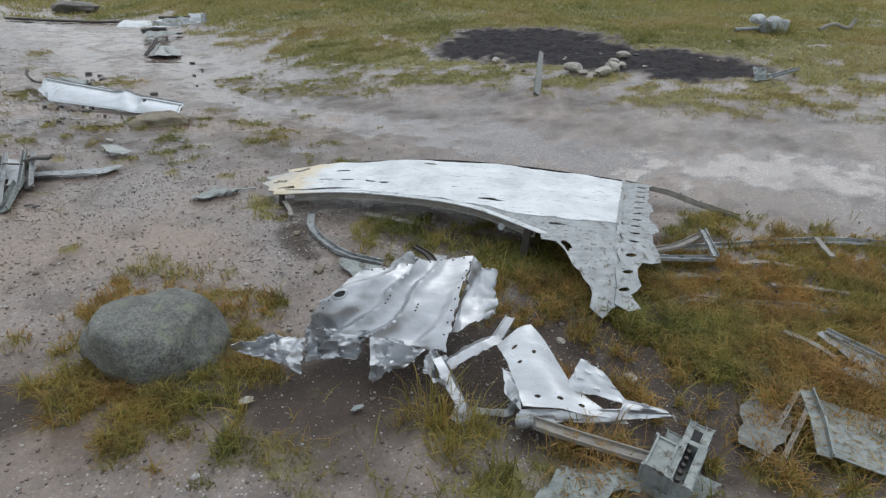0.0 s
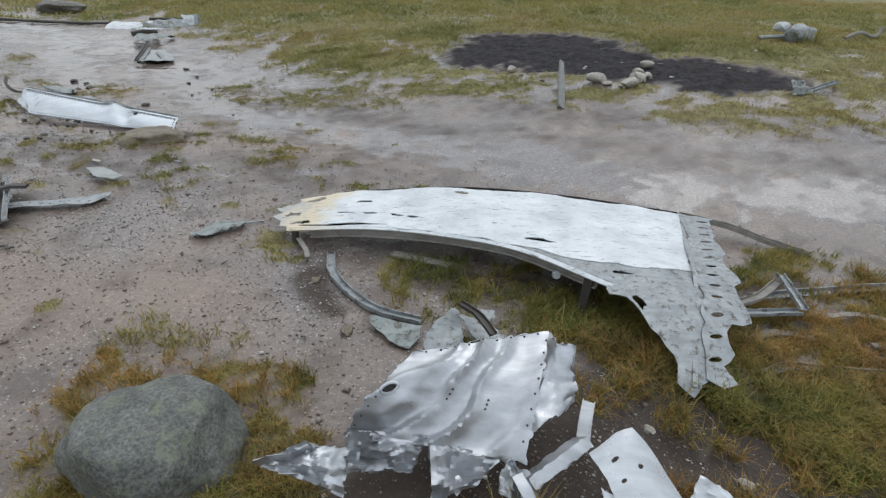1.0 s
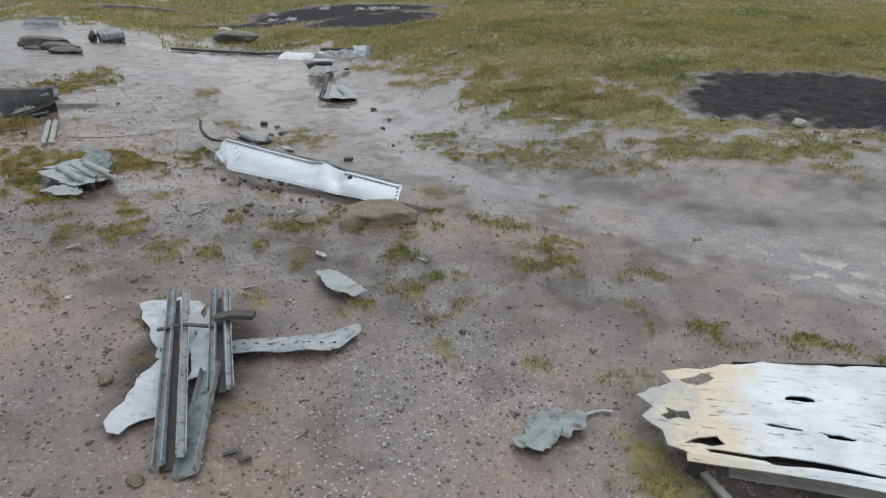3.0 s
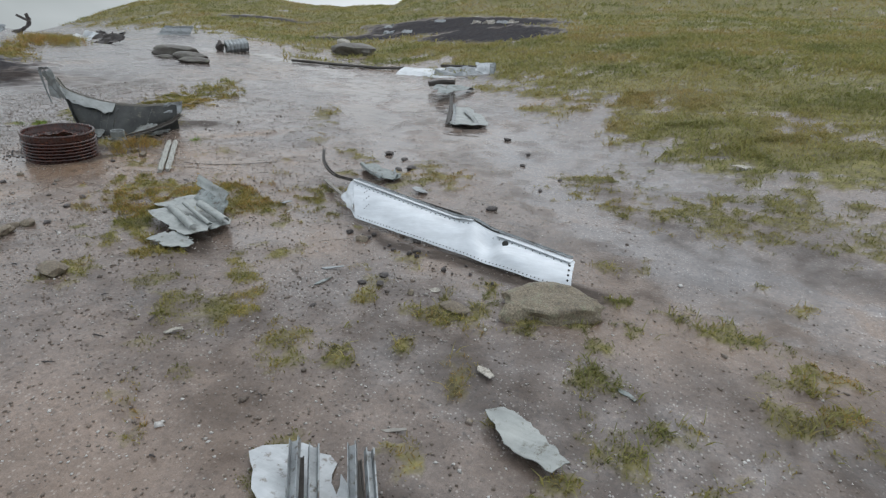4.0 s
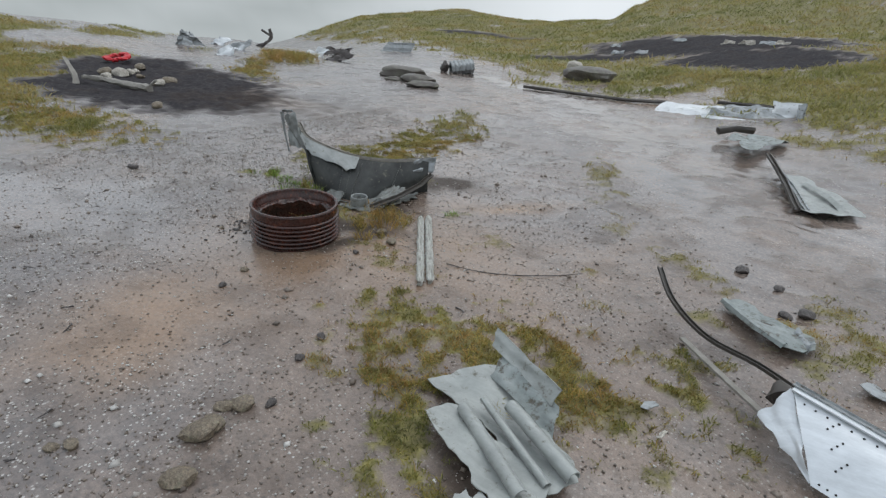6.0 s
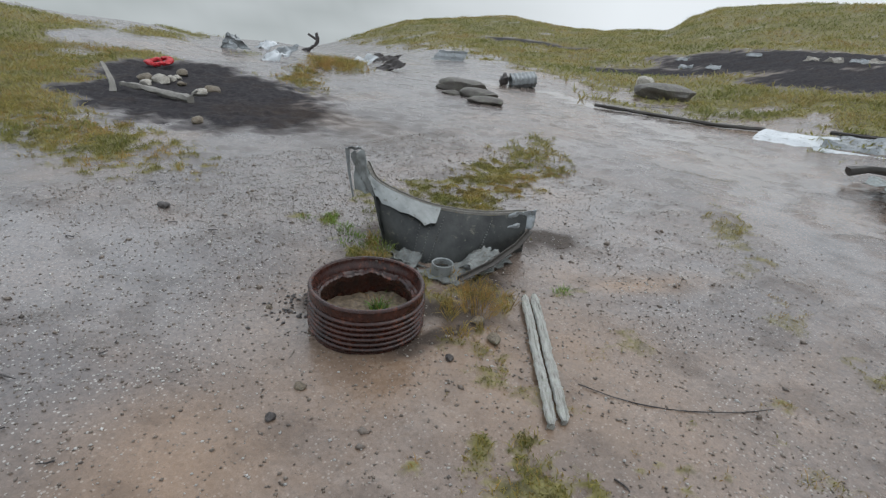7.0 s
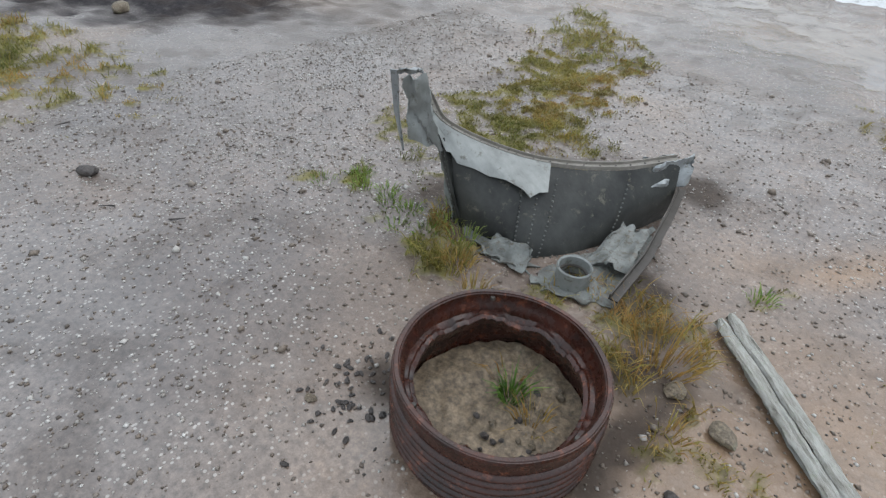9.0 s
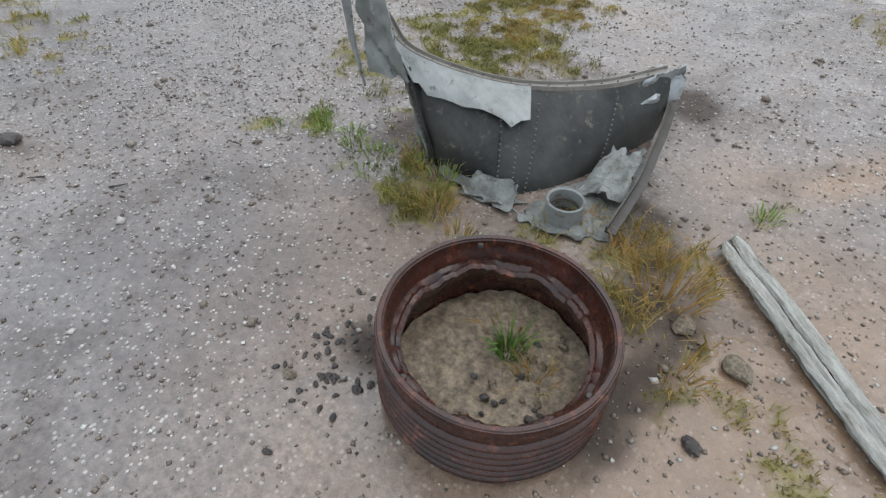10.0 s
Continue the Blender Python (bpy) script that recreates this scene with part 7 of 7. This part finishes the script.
    prof = [(0.15 + 0.010 * math.sin(k * 1.6), -0.26 + 0.52 * k / 24) for k in range(25)] + [(0.13, 0.26), (0.12, -0.26)]
    bm = lathe(prof, (0, 0, 0), 40, 0.25, 6)
    bmesh.ops.transform(bm, matrix=base, verts=bm.verts)
    part("drum", bm, M_GREY, t)
    part("end_tangle", lump((-13.1, 13.75, z + 0.10), (0.10, 0.10, 0.12), 75, 3, 0.8), M_CLOD, t)
    for k, (x, y, s) in enumerate(((-12.75, 12.1, 0.46), (-12.2, 11.9, 0.32), (-11.65, 11.55, 0.26), (-13.4, 12.4, 0.16), (-12.5, 11.6, 0.15))):
        rock(x, y, (s * 1.2, s * 0.6, s * 0.30), M_HUMMOCK, "low dark peaty hummock of stone on the gravel", 160 + k, 0.25, "hummocks", 30)
    rock(-10.6, 15.9, (0.68, 0.42, 0.20), M_HUMMOCK, "low dark grey boulder in tawny grass", 170, 0.2)
    rock(-11.4, 16.6, (0.22, 0.2, 0.2), M_STONE, "small pale boulder in tawny grass", 171, 0.2)
    t = thing("ribbed_sheet", (-16.9, 16.0, -0.1), "crumpled ribbed sheet in far grass", "wreckage")
    z = z_at(-16.9, 16.0)
    part("sheet", quad((-17.3, 15.6, z), (-16.6, 16.2, z), (-16.7, 16.5, z + 0.25), (-17.4, 16.0, z + 0.22), 14, 8, lambda u, v: 0.03 * math.sin(v * 20), 0.006, 0.03, 4), M_GREY, t)
    for k, (x, y, m) in enumerate(((-17.2, 13.2, M_WHITE), (-18.2, 14.4, M_CLOD), (-18.6, 15.2, M_CLOD), (-20.3, 12.2, M_WHITE), (-19.3, 12.2, M_GREY), (-17.3, 10.8, M_WHITE), (-15.6, 12.7, M_CLOD))):
        z = z_at(x, y)
        solo("far_scrap", quad((x - 0.4, y - 0.2, z - 0.02), (x + 0.3, y - 0.1, z - 0.02), (x + 0.35, y + 0.3, z + 0.20), (x - 0.3, y + 0.2, z + 0.16), 12, 10, creases(100 + k, 0.06, 7), 0.01, 0.08, k), m, "torn wreckage scrap half hidden in haze and grass", "wreckage", "far scraps")
    t = thing("tail_piece", (-19.6, 11.0, -0.1), "dark peaked tail piece with a white patch", "wreckage")
    z = z_at(-19.6, 11.0)
    part("shell", quad((-19.9, 10.7, z), (-19.5, 11.4, z), (-19.7, 11.15, z + 0.34), (-19.85, 10.95, z + 0.40), 14, 10, creases(111, 0.06, 6), 0.02, 0.06, 4), M_GREY, t)
    part("white_patch", quad((-19.76, 10.85, z + 0.02), (-19.56, 11.15, z + 0.02), (-19.70, 11.08, z + 0.24), (-19.78, 10.95, z + 0.24), 8, 8, creases(112, 0.03, 4), 0.02, 0.04, 5), M_PALE, t)
    ux, uy = -21.7, 14.7
    z = z_at(ux, uy)
    t = thing("twisted_upright", (ux, uy, z), "twisted dark upright strut of wreckage", "wreckage")
    part("strut", sweep(spline([Vector((ux - 0.30, uy - 0.38, z - 0.02)), Vector((ux - 0.04, uy - 0.12, z + 0.16)), Vector((ux + 0.06, uy + 0.03, z + 0.38)), Vector((ux, uy, z + 0.60))], 14), round_profile(0.07, 7), None, 0, lambda s: 1 - 0.45 * s, 0.03), M_CLOD, t)
    part("branch", sweep([Vector((ux + 0.06, uy + 0.03, z + 0.38)), Vector((ux - 0.14, uy - 0.20, z + 0.56))], round_profile(0.04, 6)), M_CLOD, t)


build_far_wreck()


def build_memorial_bank():
    r0 = random.Random(77)
    # the burnt bank with a driftwood-like spar, stones and a red wreath
    z = z_at(-13.9, 7.2)
    t = thing("bleached_spar", (-13.9, 7.2, z), "bleached grey broken spar across black peat", "wreckage")
    part("spar", sweep(spline([Vector((-14.55, 6.95, z_at(-14.55, 6.95) + 0.10)), Vector((-14.1, 7.1, z_at(-14.1, 7.1) + 0.09)), Vector((-13.6, 7.28, z_at(-13.6, 7.28) + 0.06)), Vector((-13.2, 7.38, z_at(-13.2, 7.38) + 0.05))], 16), round_profile(0.055, 8), None, 0, lambda s: 0.6 + 0.5 * s, 0.012), M_WOOD, t)
    part("upright_end", sweep(spline([Vector((-14.40, 6.80, z_at(-14.4, 6.8))), Vector((-14.5, 6.82, z + 0.14)), Vector((-14.75, 6.80, z + 0.34))], 8), flat_profile(0.07, 0.03), None, 0, lambda s: 1.2 - 0.6 * s, 0.008), M_WOOD, t)
    part("splinter", sweep([Vector((-13.25, 7.36, z_at(-13.25, 7.36) + 0.02)), Vector((-13.12, 7.46, z_at(-13.12, 7.46) + 0.16))], flat_profile(0.04, 0.02)), M_WOOD, t)
    for k in range(30):
        x, y, s = r0.gauss(2.0, 1.3), r0.gauss(8.5, 0.6), r0.uniform(0.015, 0.04)
        rock(x, y, (s * 1.3, s, s * 0.5), M_STONE if k % 3 else M_CLOD, "small stone on the bare peat slope", 260 + k, 0.2, "peat stones", k * 41, 1, "stone")
    t = thing("poppy_wreath", (-16.5, 8.15, z_at(-16.5, 8.15)), "red paper poppy wreath laid on black peat", "wreath")
    zc = z_at(-16.5, 8.15)
    r = random.Random(4)
    for k in range(22):
        a = 2 * math.pi * k / 22
        c = (-16.5 + 0.24 * math.cos(a), 8.15 + 0.18 * math.sin(a), zc + 0.09 + 0.03 * math.sin(a) + r.uniform(0, 0.03))
        part("poppy", lump(c, (0.062, 0.062, 0.04), 200 + k, 2, 0.5), M_RED, t)
    for k, (x, y, s) in enumerate(((-15.1, 7.45, 0.11), (-14.75, 7.35, 0.08), (-14.0, 8.0, 0.11), (-13.8, 7.75, 0.10), (-12.15, 7.03, 0.07), (-15.0, 7.8, 0.08), (-15.6, 8.2, 0.10), (-15.3, 8.0, 0.07), (-14.6, 7.8, 0.06), (-14.9, 7.6, 0.12))):
        rock(x, y, (s * 1.3, s, s * 0.7), M_STONE if k % 2 else M_TAN, "pale stone on black peat", 230 + k, 0.15, "stones on the peat", k * 30, 2, "stone")
    solo("white_scrap", flat_plate("s", [(-13.6, 4.9), (-13.4, 5.1), (-13.0, 5.1), (-13.1, 4.85)], M_WHITE, "", 0.05, seed=99, jag=0.04, wave=0.06), M_WHITE, "white painted scrap on rough grass", "metal scrap")


build_memorial_bank()

# pale debris on the far dark bank
for k in range(9):
    x, y = rnd.uniform(-13.2, -7.5), rnd.uniform(20.5, 23.2)
    z = z_at(x, y)
    solo("far_scrap", quad((x - 0.25, y - 0.08, z), (x + 0.25, y - 0.08, z), (x + 0.2, y + 0.1, z + 0.12), (x - 0.2, y + 0.1, z + 0.12), 6, 4, creases(130 + k, 0.04, 3), 0.01, 0.06, k), M_STONE if k % 2 else M_GREY, "pale scrap on a bare peat bank", "wreckage", "far scraps")

# tall stems by the crumpled skin and beside the ring
tuft(0.00, 1.62, 70, 0.10, 0.22, 0.55, M_BLADE, "tall straw-coloured grass stems by crumpled skin", 71, 0.6)
tuft(0.10, 1.50, 60, 0.12, 0.20, 0.6, M_BLADE, "tall straw-coloured grass stems by crumpled skin", 72, 0.6)
tuft(0.62, 1.50, 40, 0.14, 0.16, 0.6, M_BLADE, "tall straw-coloured grass stems by the bracket", 73, 0.7)
tuft(-7.36, 6.58, 120, 0.10, 0.14, 0.85, M_BLADE, "tawny dry grass tuft beside the steel ring", 74, 0.8)
tuft(-8.17, 6.46, 120, 0.07, 0.09, 0.35, M_BLADE, "olive grass tuft against the duct", 75, 0.7)
tuft(0.46, 2.88, 90, 0.06, 0.05, 0.2, M_LUSH, "bright green plant in moss below the wing panel", 76, 0.9)
for k, (x, y, n) in enumerate(((-8.88, 6.66, 90), (-8.80, 6.60, 60), (-8.70, 6.66, 50), (-8.62, 6.60, 70), (-8.52, 6.62, 60), (-8.95, 6.50, 30), (-8.48, 6.50, 40), (-8.36, 6.55, 70), (-7.20, 7.14, 50))):
    tuft(x, y, n, 0.05, 0.045, 0.55, M_LUSH, "bright green grass sprig on gravel", 80 + k, 0.9)


# ---------------------------------------------------------------- the cloud that closes the valley
def build_backdrop():
    m = bpy.data.materials.new("low_cloud")
    m.use_nodes = True
    n, l = m.node_tree.nodes, m.node_tree.links
    n.clear()
    at, rp, em, out = n.new("ShaderNodeAttribute"), n.new("ShaderNodeValToRGB"), n.new("ShaderNodeEmission"), n.new("ShaderNodeOutputMaterial")
    at.attribute_name = "glow"
    l.new(at.outputs["Fac"], rp.inputs["Fac"])
    rp.color_ramp.elements[0].position, rp.color_ramp.elements[0].color = 0.0, (0.40, 0.44, 0.45, 1)
    rp.color_ramp.elements[1].position, rp.color_ramp.elements[1].color = 1.0, (0.78, 0.83, 0.87, 1)
    l.new(rp.outputs["Color"], em.inputs["Color"])
    l.new(em.outputs["Emission"], out.inputs["Surface"])
    verts, glow, faces = [], [], []
    levels = (-14, -6, -3, -1, 1, 4, 9, 16)
    for k in range(61):
        turn = 92 + 130 * k / 60
        thick = min(max((turn - 118) / 26, 0), 1)
        for z in levels:
            verts.append((-6 + 70 * math.cos(radians(turn)), 5 + 70 * math.sin(radians(turn)), z))
            glow.append(1 - thick * (1 - min(max((z - 2) / 14, 0), 1)) * (0.9 + 0.1 * math.sin(turn * 0.4 + z)))
    h = len(levels)
    for k in range(60):
        for j in range(h - 1):
            faces += [k * h + j, (k + 1) * h + j, (k + 1) * h + j + 1, k * h + j + 1]
    me = arrays_mesh("backdrop", verts, faces, np.full(60 * (h - 1), 4), m, {"glow": glow})
    tagged(new("backdrop", me), "pale grey bank of low cloud in the valley", "backdrop", kind="structure")


build_backdrop()
